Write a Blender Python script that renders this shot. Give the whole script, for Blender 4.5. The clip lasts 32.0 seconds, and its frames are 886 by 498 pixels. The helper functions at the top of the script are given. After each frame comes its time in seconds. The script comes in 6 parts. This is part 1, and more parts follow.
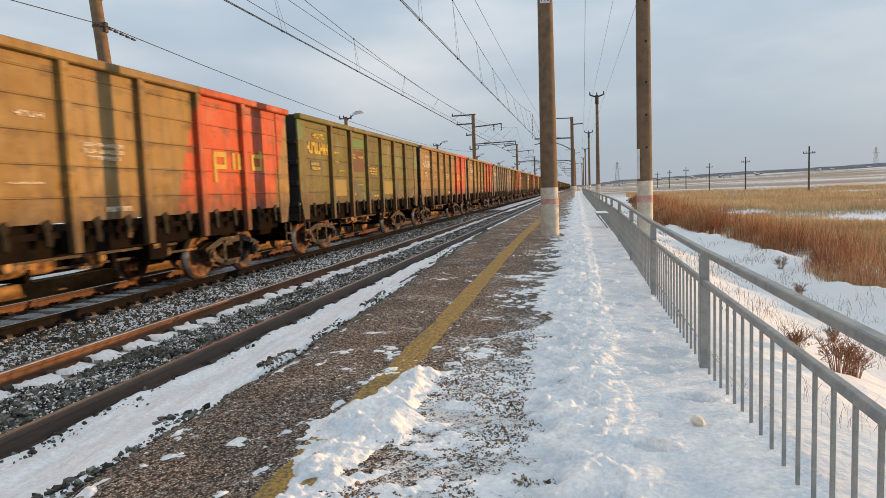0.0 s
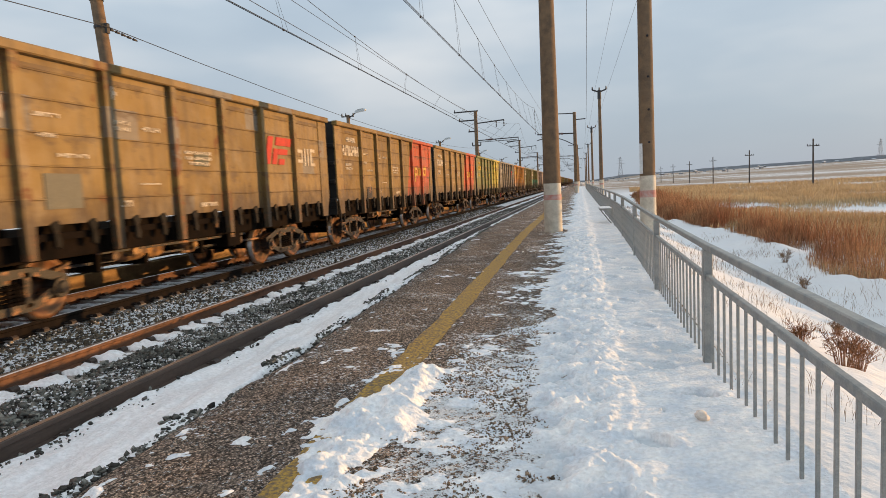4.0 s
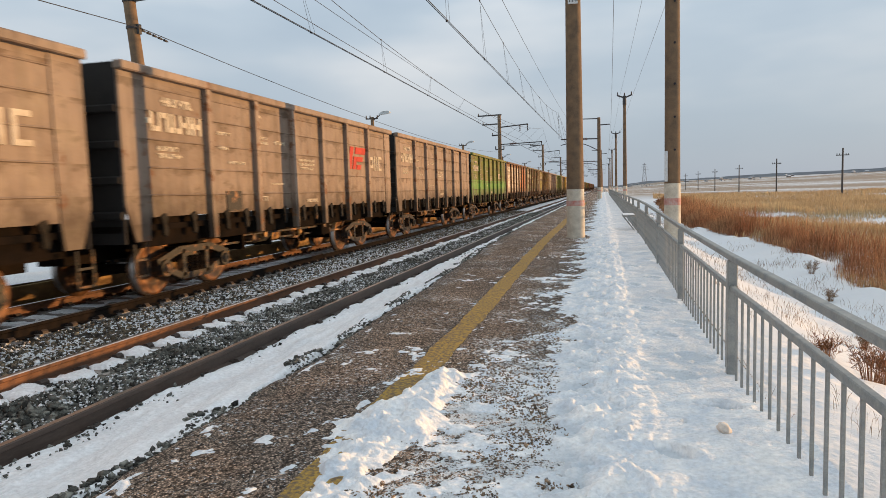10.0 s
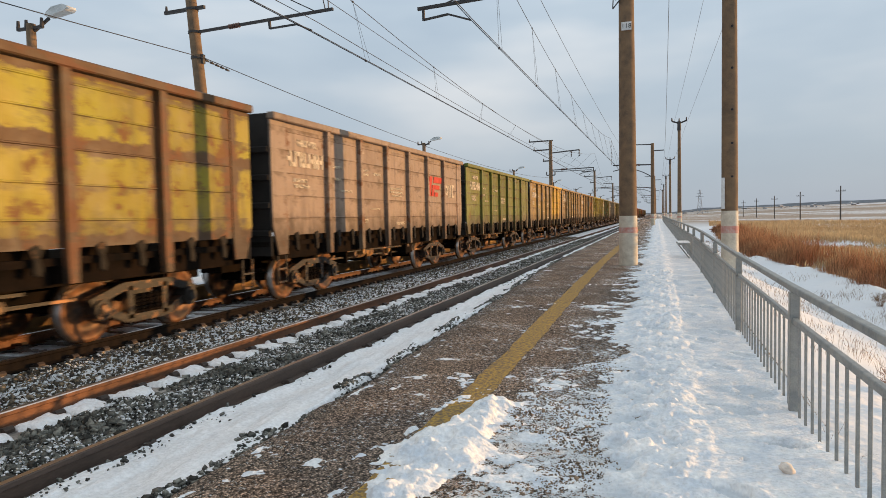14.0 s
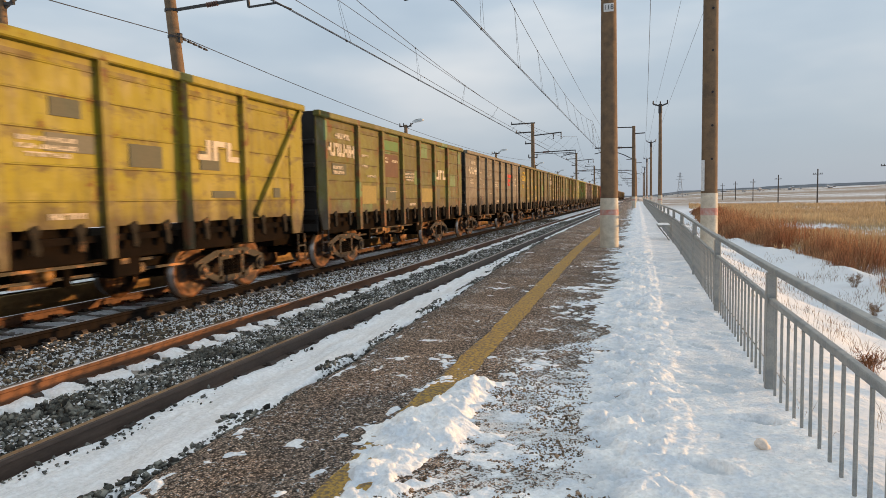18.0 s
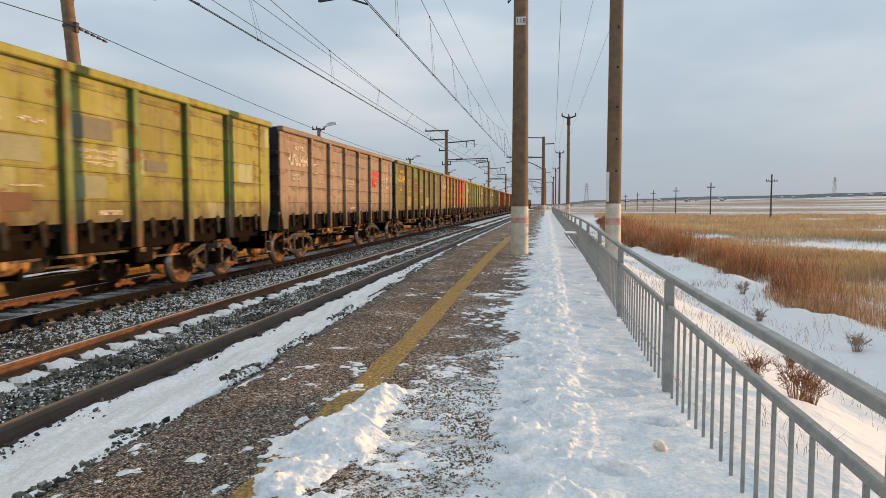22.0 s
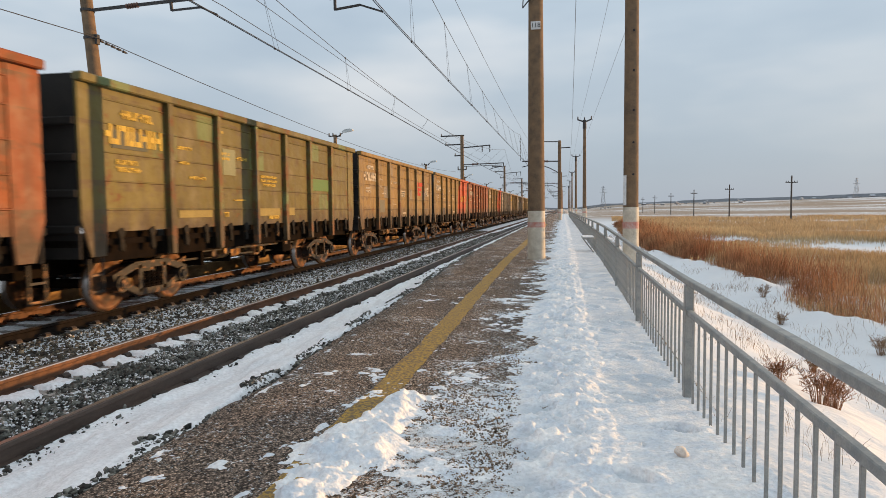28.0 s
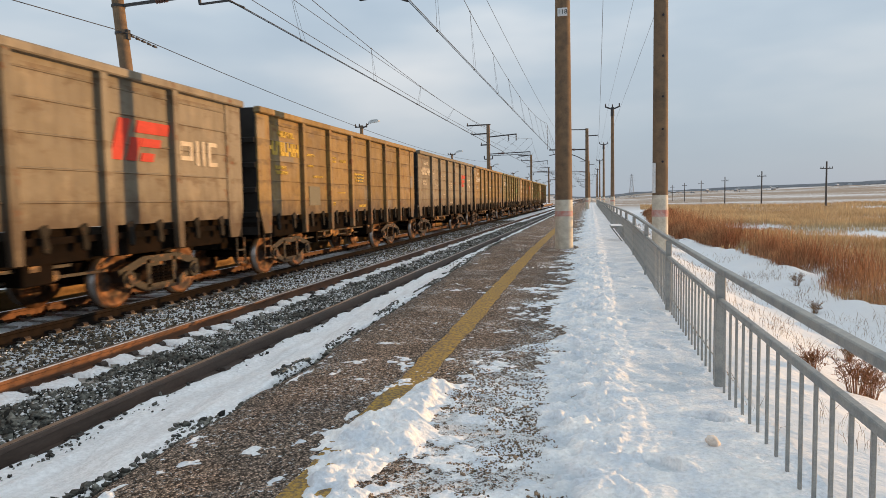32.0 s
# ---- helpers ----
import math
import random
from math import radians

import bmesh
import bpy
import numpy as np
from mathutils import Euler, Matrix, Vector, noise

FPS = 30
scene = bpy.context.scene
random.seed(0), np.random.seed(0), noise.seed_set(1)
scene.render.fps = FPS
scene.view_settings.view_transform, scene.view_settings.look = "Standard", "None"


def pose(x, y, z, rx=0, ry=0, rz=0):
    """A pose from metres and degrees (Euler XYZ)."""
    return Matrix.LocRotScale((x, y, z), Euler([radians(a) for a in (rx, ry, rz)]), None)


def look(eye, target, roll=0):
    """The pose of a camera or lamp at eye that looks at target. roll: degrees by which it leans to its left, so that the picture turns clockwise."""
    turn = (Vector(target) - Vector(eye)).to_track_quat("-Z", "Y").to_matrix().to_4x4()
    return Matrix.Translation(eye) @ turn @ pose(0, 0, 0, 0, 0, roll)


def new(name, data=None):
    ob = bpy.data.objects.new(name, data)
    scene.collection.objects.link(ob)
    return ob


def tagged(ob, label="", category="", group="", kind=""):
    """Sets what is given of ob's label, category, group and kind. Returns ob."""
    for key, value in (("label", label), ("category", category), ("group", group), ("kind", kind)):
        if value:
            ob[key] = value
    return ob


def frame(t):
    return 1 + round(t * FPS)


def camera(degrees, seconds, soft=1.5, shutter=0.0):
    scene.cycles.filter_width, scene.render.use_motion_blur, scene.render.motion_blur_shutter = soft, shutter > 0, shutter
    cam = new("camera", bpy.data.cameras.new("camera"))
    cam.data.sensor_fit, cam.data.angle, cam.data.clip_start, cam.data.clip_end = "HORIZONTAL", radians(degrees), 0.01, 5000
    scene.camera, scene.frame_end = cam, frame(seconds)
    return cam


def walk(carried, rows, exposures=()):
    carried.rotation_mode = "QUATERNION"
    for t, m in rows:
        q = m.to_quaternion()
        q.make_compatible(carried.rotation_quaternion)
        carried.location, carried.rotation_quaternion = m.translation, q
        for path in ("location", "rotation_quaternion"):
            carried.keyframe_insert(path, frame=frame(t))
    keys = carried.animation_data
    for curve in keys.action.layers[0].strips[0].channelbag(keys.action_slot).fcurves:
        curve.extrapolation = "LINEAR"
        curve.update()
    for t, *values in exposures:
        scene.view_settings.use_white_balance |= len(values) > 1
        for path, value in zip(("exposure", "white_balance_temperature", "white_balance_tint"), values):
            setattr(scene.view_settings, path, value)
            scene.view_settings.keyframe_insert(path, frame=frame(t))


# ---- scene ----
# camera: a hand-held phone that hardly leaves its place; rows of t, x, y, z, pitch, roll, yaw
cam = camera(67.66, 32.0, soft=0.65, shutter=0.16)
ROWS = [
    (0.0, 0.000, 0.000, 1.477, -5.03, 2.09, 11.41),
    (0.5, 0.013, -0.004, 1.483, -5.36, 2.54, 11.49),
    (1.0, 0.010, -0.001, 1.481, -5.27, 2.42, 11.50),
    (1.5, 0.007, 0.001, 1.479, -5.06, 2.40, 11.67),
    (2.0, 0.007, -0.005, 1.480, -4.75, 2.17, 11.61),
    (2.5, 0.008, -0.001, 1.480, -4.59, 2.49, 11.64),
    (3.0, 0.011, 0.002, 1.479, -4.70, 2.57, 11.65),
    (3.5, 0.012, 0.001, 1.479, -4.99, 2.74, 11.65),
    (5.5, 0.002, -0.019, 1.493, -6.10, 1.72, 12.21),
    (6.0, 0.002, -0.033, 1.496, -6.33, 1.08, 12.30),
    (6.5, 0.002, -0.027, 1.497, -6.22, 1.54, 12.12),
    (7.0, 0.006, -0.030, 1.500, -5.68, 1.69, 12.39),
    (7.5, 0.009, -0.028, 1.498, -5.38, 1.79, 12.24),
    (8.0, 0.003, -0.026, 1.499, -5.15, 1.81, 12.41),
    (8.5, 0.005, -0.031, 1.500, -5.08, 1.77, 12.30),
    (9.0, 0.002, -0.016, 1.498, -5.01, 1.75, 13.05),
    (9.5, -0.002, -0.032, 1.497, -4.83, 1.73, 13.64),
    (10.0, -0.001, -0.033, 1.500, -4.96, 1.70, 13.58),
    (10.5, 0.005, -0.032, 1.497, -5.15, 1.27, 13.32),
    (11.0, 0.000, -0.018, 1.505, -5.16, 1.68, 13.34),
    (11.5, -0.001, 0.003, 1.514, -3.55, 2.05, 13.75),
    (12.0, -0.005, 0.004, 1.524, -2.08, 2.04, 14.96),
    (12.5, -0.005, -0.031, 1.526, -1.46, 1.54, 15.85),
    (13.0, 0.005, -0.038, 1.526, -1.55, 1.52, 16.22),
    (13.5, -0.007, -0.005, 1.514, -2.45, 1.11, 17.14),
    (14.0, -0.010, -0.032, 1.509, -2.70, 1.19, 17.90),
    (14.5, -0.007, -0.035, 1.507, -3.01, 1.29, 17.92),
    (15.0, -0.006, -0.039, 1.510, -2.98, 0.63, 17.53),
    (15.5, -0.001, -0.046, 1.509, -3.60, 1.06, 16.71),
    (17.5, -0.007, -0.026, 1.499, -4.40, 1.05, 16.42),
    (18.0, -0.008, -0.025, 1.496, -4.23, 1.16, 16.36),
    (18.5, 0.002, -0.038, 1.500, -5.94, 1.25, 16.31),
    (19.0, -0.005, -0.044, 1.504, -5.25, -0.61, 15.08),
    (19.5, -0.011, -0.018, 1.508, -5.13, -0.37, 13.96),
    (20.0, -0.009, -0.037, 1.506, -4.27, -0.26, 12.22),
    (20.5, -0.003, -0.014, 1.507, -4.44, 0.09, 11.87),
    (21.0, -0.009, -0.018, 1.506, -3.41, -0.01, 11.24),
    (21.5, -0.010, -0.021, 1.510, -3.53, 0.27, 10.14),
    (22.0, -0.008, -0.005, 1.507, -3.83, 0.03, 8.90),
    (22.5, -0.010, 0.012, 1.506, -3.21, -0.85, 7.80),
    (23.0, -0.005, -0.009, 1.512, -2.61, -0.76, 7.07),
    (23.5, -0.009, -0.008, 1.508, -3.11, -1.02, 7.50),
    (24.0, -0.008, -0.005, 1.507, -3.13, -1.10, 8.10),
    (24.5, -0.013, -0.008, 1.507, -2.82, -1.11, 8.00),
    (25.0, -0.011, -0.011, 1.509, -3.26, -0.91, 7.78),
    (25.5, -0.016, -0.013, 1.509, -3.46, -0.89, 7.69),
    (27.5, -0.016, -0.014, 1.512, -3.36, 0.26, 9.74),
    (28.0, -0.014, -0.017, 1.516, -3.39, 0.62, 10.29),
    (28.5, -0.011, -0.014, 1.516, -3.53, 1.12, 10.91),
    (29.0, -0.013, -0.025, 1.517, -3.52, 1.05, 11.53),
    (29.5, -0.014, -0.019, 1.515, -3.45, 1.09, 11.69),
    (30.0, -0.012, -0.025, 1.516, -3.57, 1.39, 11.95),
    (30.5, -0.019, -0.027, 1.516, -4.00, 1.32, 12.46),
    (31.0, -0.019, -0.028, 1.512, -3.94, 1.33, 13.00),
    (31.5, -0.014, -0.031, 1.516, -4.14, 1.13, 12.89),
    (32.0, -0.020, -0.031, 1.512, -4.23, 1.11, 12.57),
]
walk(cam, [(t, pose(x, y, z, 90 + p, r, w)) for t, x, y, z, p, r, w in ROWS])

# ---- world, sun ----
SUN_AZ, SUN_EL = 60.0, 4.6          # degrees to the right of the track's direction, degrees up
world = bpy.data.worlds.new("sky")
scene.world = world
world.use_nodes = True
wn, wl = world.node_tree.nodes, world.node_tree.links
wn.clear()
w_out = wn.new("ShaderNodeOutputWorld")
w_add = wn.new("ShaderNodeAddShader")
w_sky = wn.new("ShaderNodeTexSky")
w_sky.sky_type = "NISHITA"
w_sky.sun_disc = False
w_sky.sun_elevation = radians(SUN_EL)
w_sky.sun_rotation = radians(SUN_AZ)
w_b1 = wn.new("ShaderNodeBackground")
w_b1.inputs["Strength"].default_value = 0.012
w_b2 = wn.new("ShaderNodeBackground")
w_b2.inputs["Strength"].default_value = 1.22
w_tc = wn.new("ShaderNodeTexCoord")
w_map = wn.new("ShaderNodeMapping")
w_map.inputs["Scale"].default_value = (1.0, 1.0, 3.2)
w_no = wn.new("ShaderNodeTexNoise")
w_no.inputs["Scale"].default_value = 1.9
w_no.inputs["Detail"].default_value = 4.0
w_no.inputs["Roughness"].default_value = 0.5
w_ramp = wn.new("ShaderNodeValToRGB")
w_ramp.color_ramp.elements[0].position = 0.33
w_ramp.color_ramp.elements[0].color = (0.335, 0.42, 0.515, 1)
w_ramp.color_ramp.elements[1].position = 0.72
w_ramp.color_ramp.elements[1].color = (0.70, 0.715, 0.73, 1)
w_mid = w_ramp.color_ramp.elements.new(0.5)
w_mid.color = (0.432, 0.51, 0.588, 1)
# the cloud deck is darker and greyer low down
w_sep = wn.new("ShaderNodeSeparateXYZ")
w_low = wn.new("ShaderNodeMapRange")
w_low.inputs["From Min"].default_value = -0.02
w_low.inputs["From Max"].default_value = 0.30
w_mix = wn.new("ShaderNodeMix")
w_mix.data_type = "RGBA"
w_mix.inputs["A"].default_value = (0.305, 0.357, 0.42, 1)
wl.new(w_tc.outputs["Generated"], w_map.inputs["Vector"])
wl.new(w_map.outputs["Vector"], w_no.inputs["Vector"])
wl.new(w_no.outputs["Fac"], w_ramp.inputs["Fac"])
wl.new(w_tc.outputs["Generated"], w_sep.inputs[0])
wl.new(w_sep.outputs["Z"], w_low.inputs["Value"])
wl.new(w_low.outputs["Result"], w_mix.inputs["Factor"])
wl.new(w_ramp.outputs["Color"], w_mix.inputs["B"])
# and brighter overhead, as under any thin cloud
w_top = wn.new("ShaderNodeMapRange")
w_top.inputs["From Min"].default_value = 0.36
w_top.inputs["From Max"].default_value = 0.75
w_gain = wn.new("ShaderNodeMix")
w_gain.data_type = "RGBA"
w_gain.inputs["A"].default_value = (1, 1, 1, 1)
w_gain.inputs["B"].default_value = (1.26, 1.21, 1.13, 1)
w_mul = wn.new("ShaderNodeMix")
w_mul.data_type = "RGBA"
w_mul.blend_type = "MULTIPLY"
w_mul.inputs["Factor"].default_value = 1.0
wl.new(w_sep.outputs["Z"], w_top.inputs["Value"])
wl.new(w_top.outputs["Result"], w_gain.inputs["Factor"])
wl.new(w_mix.outputs["Result"], w_mul.inputs["A"])
wl.new(w_gain.outputs["Result"], w_mul.inputs["B"])
wl.new(w_mul.outputs["Result"], w_b2.inputs["Color"])
wl.new(w_sky.outputs["Color"], w_b1.inputs["Color"])
wl.new(w_b1.outputs[0], w_add.inputs[0])
wl.new(w_b2.outputs[0], w_add.inputs[1])
wl.new(w_add.outputs[0], w_out.inputs["Surface"])

sun_data = bpy.data.lights.new("sun", "SUN")
sun_data.energy = 5.0
sun_data.angle = radians(0.55)
sun_data.color = (1.0, 0.56, 0.22)
sun = new("sun", sun_data)
sun.matrix_world = look((0, 0, 0), (-math.sin(radians(SUN_AZ)) * math.cos(radians(SUN_EL)), -math.cos(radians(SUN_AZ)) * math.cos(radians(SUN_EL)), -math.sin(radians(SUN_EL))))
scene.view_settings.exposure = 0.0


# ---- helpers of this scene ----
def finish(ob, mat, smooth=False):
    if mat is not None:
        ob.data.materials.append(mat)
    if smooth:
        ob.data.polygons.foreach_set("use_smooth", [True] * len(ob.data.polygons))
        if len(ob.data.polygons) < 4000:
            ob.data.set_sharp_from_angle(angle=radians(50))
    return ob


def part(name, bm, material, parent=None, label="", smooth=False):
    me = bpy.data.meshes.new(name)
    bm.to_mesh(me)
    bm.free()
    ob = finish(new(name, me), material, smooth)
    ob.parent = parent
    if label:
        tagged(ob, label)
    return ob


def share(name, me, parent, m=None, label=""):
    """another object on a mesh that exists"""
    ob = new(name, me)
    ob.parent = parent
    if m is not None:
        ob.matrix_local = m
    if label:
        tagged(ob, label)
    return ob


def empty(name, m, label, category, group="", kind=""):
    ob = new(name)
    ob.empty_display_size = 0.2
    ob.matrix_basis = m
    return tagged(ob, label, category, group, kind)


def box(bm, x0, x1, y0, y1, z0, z1, bevel=0.0):
    r = bmesh.ops.create_cube(bm, size=1.0, matrix=Matrix.Translation(((x0 + x1) / 2, (y0 + y1) / 2, (z0 + z1) / 2)) @ Matrix.Diagonal((x1 - x0, y1 - y0, z1 - z0, 1)))
    if bevel:
        edges = list({e for v in r["verts"] for e in v.link_edges})
        bmesh.ops.bevel(bm, geom=edges, offset=bevel, segments=1, affect="EDGES")
    return bm


def beam(bm, a, b, w, h=None):
    """a square bar from a to b"""
    a, b = Vector(a), Vector(b)
    d = b - a
    q = d.to_track_quat("Z", "Y").to_matrix().to_4x4()
    bmesh.ops.create_cube(bm, size=1.0, matrix=Matrix.Translation((a + b) / 2) @ q @ Matrix.Diagonal((w, h or w, d.length, 1)))
    return bm


def cone(bm, a, b, r0, r1, seg=16, caps=True):
    a, b = Vector(a), Vector(b)
    d = b - a
    q = d.to_track_quat("Z", "Y").to_matrix().to_4x4()
    bmesh.ops.create_cone(bm, cap_ends=caps, segments=seg, radius1=r0, radius2=r1, depth=d.length, matrix=Matrix.Translation((a + b) / 2) @ q)
    return bm


def wire(name, pts, r, mat, label, category, parent=None):
    cu = bpy.data.curves.new(name, "CURVE")
    cu.dimensions = "3D"
    cu.bevel_depth = r
    cu.bevel_resolution = 1
    sp = cu.splines.new("POLY")
    sp.points.add(len(pts) - 1)
    for p, c in zip(sp.points, pts):
        p.co = (*c, 1)
    cu.materials.append(mat)
    ob = new(name, cu)
    ob.parent = parent
    if label:
        tagged(ob, label, category)
    return ob


def sag(a, b, drop, n=14):
    a, b = Vector(a), Vector(b)
    return [tuple(a.lerp(b, i / n) - Vector((0, 0, 4 * drop * (i / n) * (1 - i / n)))) for i in range(n + 1)]


def value_noise(x, y, seed=0):
    xi, yi = np.floor(x).astype(np.int64), np.floor(y).astype(np.int64)
    fx, fy = x - xi, y - yi
    fx, fy = fx * fx * (3 - 2 * fx), fy * fy * (3 - 2 * fy)

    def h(a, b):
        n = (a * 374761393 + b * 668265263 + seed * 1442695041) & 0x7FFFFFFF
        n = ((n ^ (n >> 13)) * 1274126177) & 0x7FFFFFFF
        n = (n ^ (n >> 16)) & 0xFFFFF
        return n / float(0xFFFFF)
    top = h(xi, yi) * (1 - fx) + h(xi + 1, yi) * fx
    low = h(xi, yi + 1) * (1 - fx) + h(xi + 1, yi + 1) * fx
    return (top * (1 - fy) + low * fy) * 2 - 1


def fractal(x, y, scale, octaves=4, seed=0, gain=0.5):
    out, amp, k = np.zeros_like(x), 1.0, scale
    for i in range(octaves):
        out += amp * value_noise(x * k + 17.3 * i, y * k - 9.1 * i, seed + i)
        amp *= gain
        k *= 2.03
    return out


def smoothstep(x, a, b):
    t = np.clip((x - a) / (b - a), 0, 1)
    return t * t * (3 - 2 * t)


def sheet(name, xs, ys, zfun, mat, smooth=True):
    X, Y = np.meshgrid(np.asarray(xs, float), np.asarray(ys, float))
    Z = zfun(X, Y)
    nx, ny = len(xs), len(ys)
    co = np.stack([X, Y, Z], -1).reshape(-1, 3)
    i = np.arange(nx * ny).reshape(ny, nx)
    f = np.stack([i[:-1, :-1], i[:-1, 1:], i[1:, 1:], i[1:, :-1]], -1).reshape(-1, 4)
    return soup(name, co, f, mat, smooth)


def soup(name, co, faces, mat, smooth=False):
    """one mesh from arrays that were worked out"""
    n, k = faces.shape
    me = bpy.data.meshes.new(name)
    me.vertices.add(len(co))
    me.vertices.foreach_set("co", np.asarray(co, np.float32).ravel())
    me.loops.add(n * k)
    me.loops.foreach_set("vertex_index", faces.astype(np.int32).ravel())
    me.polygons.add(n)
    me.polygons.foreach_set("loop_start", np.arange(0, n * k, k, dtype=np.int32))
    me.polygons.foreach_set("loop_total", np.full(n, k, np.int32))
    me.update(calc_edges=True)
    me.validate()
    return finish(new(name, me), mat, smooth)


# ---- materials ----
def material(name, color, rough=0.8, metal=0.0, second=None, scale=3.0, amount=0.5, contrast=0.18, bump=0.0, bump_scale=40.0, coords="Object", stretch=(1, 1, 1), random=0.0, island=0.0, spec=0.3):
    """a base colour that runs into a second one by noise, with fine grain and relief"""
    m = bpy.data.materials.new(name)
    m.use_nodes = True
    n, l = m.node_tree.nodes, m.node_tree.links
    b = n["Principled BSDF"]
    b.inputs["Roughness"].default_value = rough
    b.inputs["Metallic"].default_value = metal
    b.inputs["Specular IOR Level"].default_value = spec
    tc = n.new("ShaderNodeTexCoord")
    mp = n.new("ShaderNodeMapping")
    mp.inputs["Scale"].default_value = stretch
    l.new(tc.outputs[coords], mp.inputs["Vector"])
    no = n.new("ShaderNodeTexNoise")
    no.inputs["Scale"].default_value = scale
    no.inputs["Detail"].default_value = 6
    no.inputs["Roughness"].default_value = 0.6
    l.new(mp.outputs["Vector"], no.inputs["Vector"])
    mr = n.new("ShaderNodeMapRange")
    mr.inputs["From Min"].default_value = 0.62 - amount * 0.3 - contrast
    mr.inputs["From Max"].default_value = 0.62 - amount * 0.3 + contrast
    l.new(no.outputs["Fac"], mr.inputs["Value"])
    mix = n.new("ShaderNodeMix")
    mix.data_type = "RGBA"
    mix.inputs["A"].default_value = (*color, 1)
    mix.inputs["B"].default_value = (*(second or tuple(c * 0.75 for c in color)), 1)
    l.new(mr.outputs["Result"], mix.inputs["Factor"])
    fine = n.new("ShaderNodeTexNoise")
    fine.inputs["Scale"].default_value = bump_scale
    fine.inputs["Detail"].default_value = 3
    l.new(mp.outputs["Vector"], fine.inputs["Vector"])
    grain = n.new("ShaderNodeMapRange")
    grain.inputs["To Min"].default_value = 0.72
    grain.inputs["To Max"].default_value = 1.28
    l.new(fine.outputs["Fac"], grain.inputs["Value"])
    mul = n.new("ShaderNodeMix")
    mul.data_type = "RGBA"
    mul.blend_type = "MULTIPLY"
    mul.inputs["Factor"].default_value = 1.0
    l.new(mix.outputs["Result"], mul.inputs["A"])
    l.new(grain.outputs["Result"], mul.inputs["B"])
    last = mul.outputs["Result"]
    if random or island:
        src = n.new("ShaderNodeObjectInfo") if random else n.new("ShaderNodeNewGeometry")
        hv = n.new("ShaderNodeMapRange")
        k = random or island
        hv.inputs["To Min"].default_value = 1 - k
        hv.inputs["To Max"].default_value = 1 + k
        l.new(src.outputs["Random" if random else "Random Per Island"], hv.inputs["Value"])
        m2 = n.new("ShaderNodeMix")
        m2.data_type = "RGBA"
        m2.blend_type = "MULTIPLY"
        m2.inputs["Factor"].default_value = 1.0
        l.new(last, m2.inputs["A"])
        l.new(hv.outputs["Result"], m2.inputs["B"])
        last = m2.outputs["Result"]
    l.new(last, b.inputs["Base Color"])
    if bump:
        bp = n.new("ShaderNodeBump")
        bp.inputs["Strength"].default_value = 1.0
        bp.inputs["Distance"].default_value = bump
        l.new(fine.outputs["Fac"], bp.inputs["Height"])
        l.new(bp.outputs["Normal"], b.inputs["Normal"])
    return m


M_SNOW = material("snow", (0.92, 0.915, 0.92), 0.65, second=(0.82, 0.845, 0.875), scale=1.2, bump=0.012, bump_scale=26, spec=0.25)
# the bluish second tone paints shade into the trodden relief
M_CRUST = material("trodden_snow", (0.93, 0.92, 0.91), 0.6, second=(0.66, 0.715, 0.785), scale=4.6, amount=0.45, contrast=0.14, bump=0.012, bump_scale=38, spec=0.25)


def thin_and_hollow_shade(m):
    """blue-grey by height: shade painted into footprints and hollows, thin snow over asphalt too"""
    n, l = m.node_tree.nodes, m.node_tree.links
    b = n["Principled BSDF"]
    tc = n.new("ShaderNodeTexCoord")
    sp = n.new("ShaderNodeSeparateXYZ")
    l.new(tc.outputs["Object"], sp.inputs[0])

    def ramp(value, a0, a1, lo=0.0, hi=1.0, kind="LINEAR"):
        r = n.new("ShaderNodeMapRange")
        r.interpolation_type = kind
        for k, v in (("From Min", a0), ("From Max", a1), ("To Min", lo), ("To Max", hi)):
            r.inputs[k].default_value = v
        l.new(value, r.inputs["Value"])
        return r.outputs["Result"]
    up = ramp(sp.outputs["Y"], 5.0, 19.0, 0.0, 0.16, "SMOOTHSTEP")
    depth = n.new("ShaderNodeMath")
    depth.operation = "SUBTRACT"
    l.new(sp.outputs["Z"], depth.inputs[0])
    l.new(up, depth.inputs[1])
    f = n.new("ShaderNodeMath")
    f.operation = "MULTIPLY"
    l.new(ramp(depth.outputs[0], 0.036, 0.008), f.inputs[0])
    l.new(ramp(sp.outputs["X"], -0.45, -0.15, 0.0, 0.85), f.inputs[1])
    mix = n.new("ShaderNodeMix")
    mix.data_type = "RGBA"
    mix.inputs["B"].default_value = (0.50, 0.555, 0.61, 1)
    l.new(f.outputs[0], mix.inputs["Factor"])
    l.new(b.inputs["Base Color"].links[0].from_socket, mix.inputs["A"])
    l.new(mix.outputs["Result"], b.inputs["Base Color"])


thin_and_hollow_shade(M_CRUST)
M_DARK_STONE = material("dark_ballast", (0.040, 0.040, 0.036), 0.7, second=(0.185, 0.183, 0.16), scale=16, amount=0.45, contrast=0.10, island=0.8, spec=0.3)
M_BROWN_STONE = material("brown_ballast", (0.27, 0.205, 0.13), 0.85, second=(0.075, 0.066, 0.055), scale=11, amount=0.55, contrast=0.10, island=0.65)
M_BED = material("ballast_bed", (0.05, 0.048, 0.046), 0.95, second=(0.09, 0.085, 0.08), scale=6, bump=0.03, bump_scale=22)
M_BED_BROWN = material("brown_ballast_bed", (0.13, 0.11, 0.09), 0.95, second=(0.07, 0.062, 0.056), scale=5, bump=0.03, bump_scale=22)
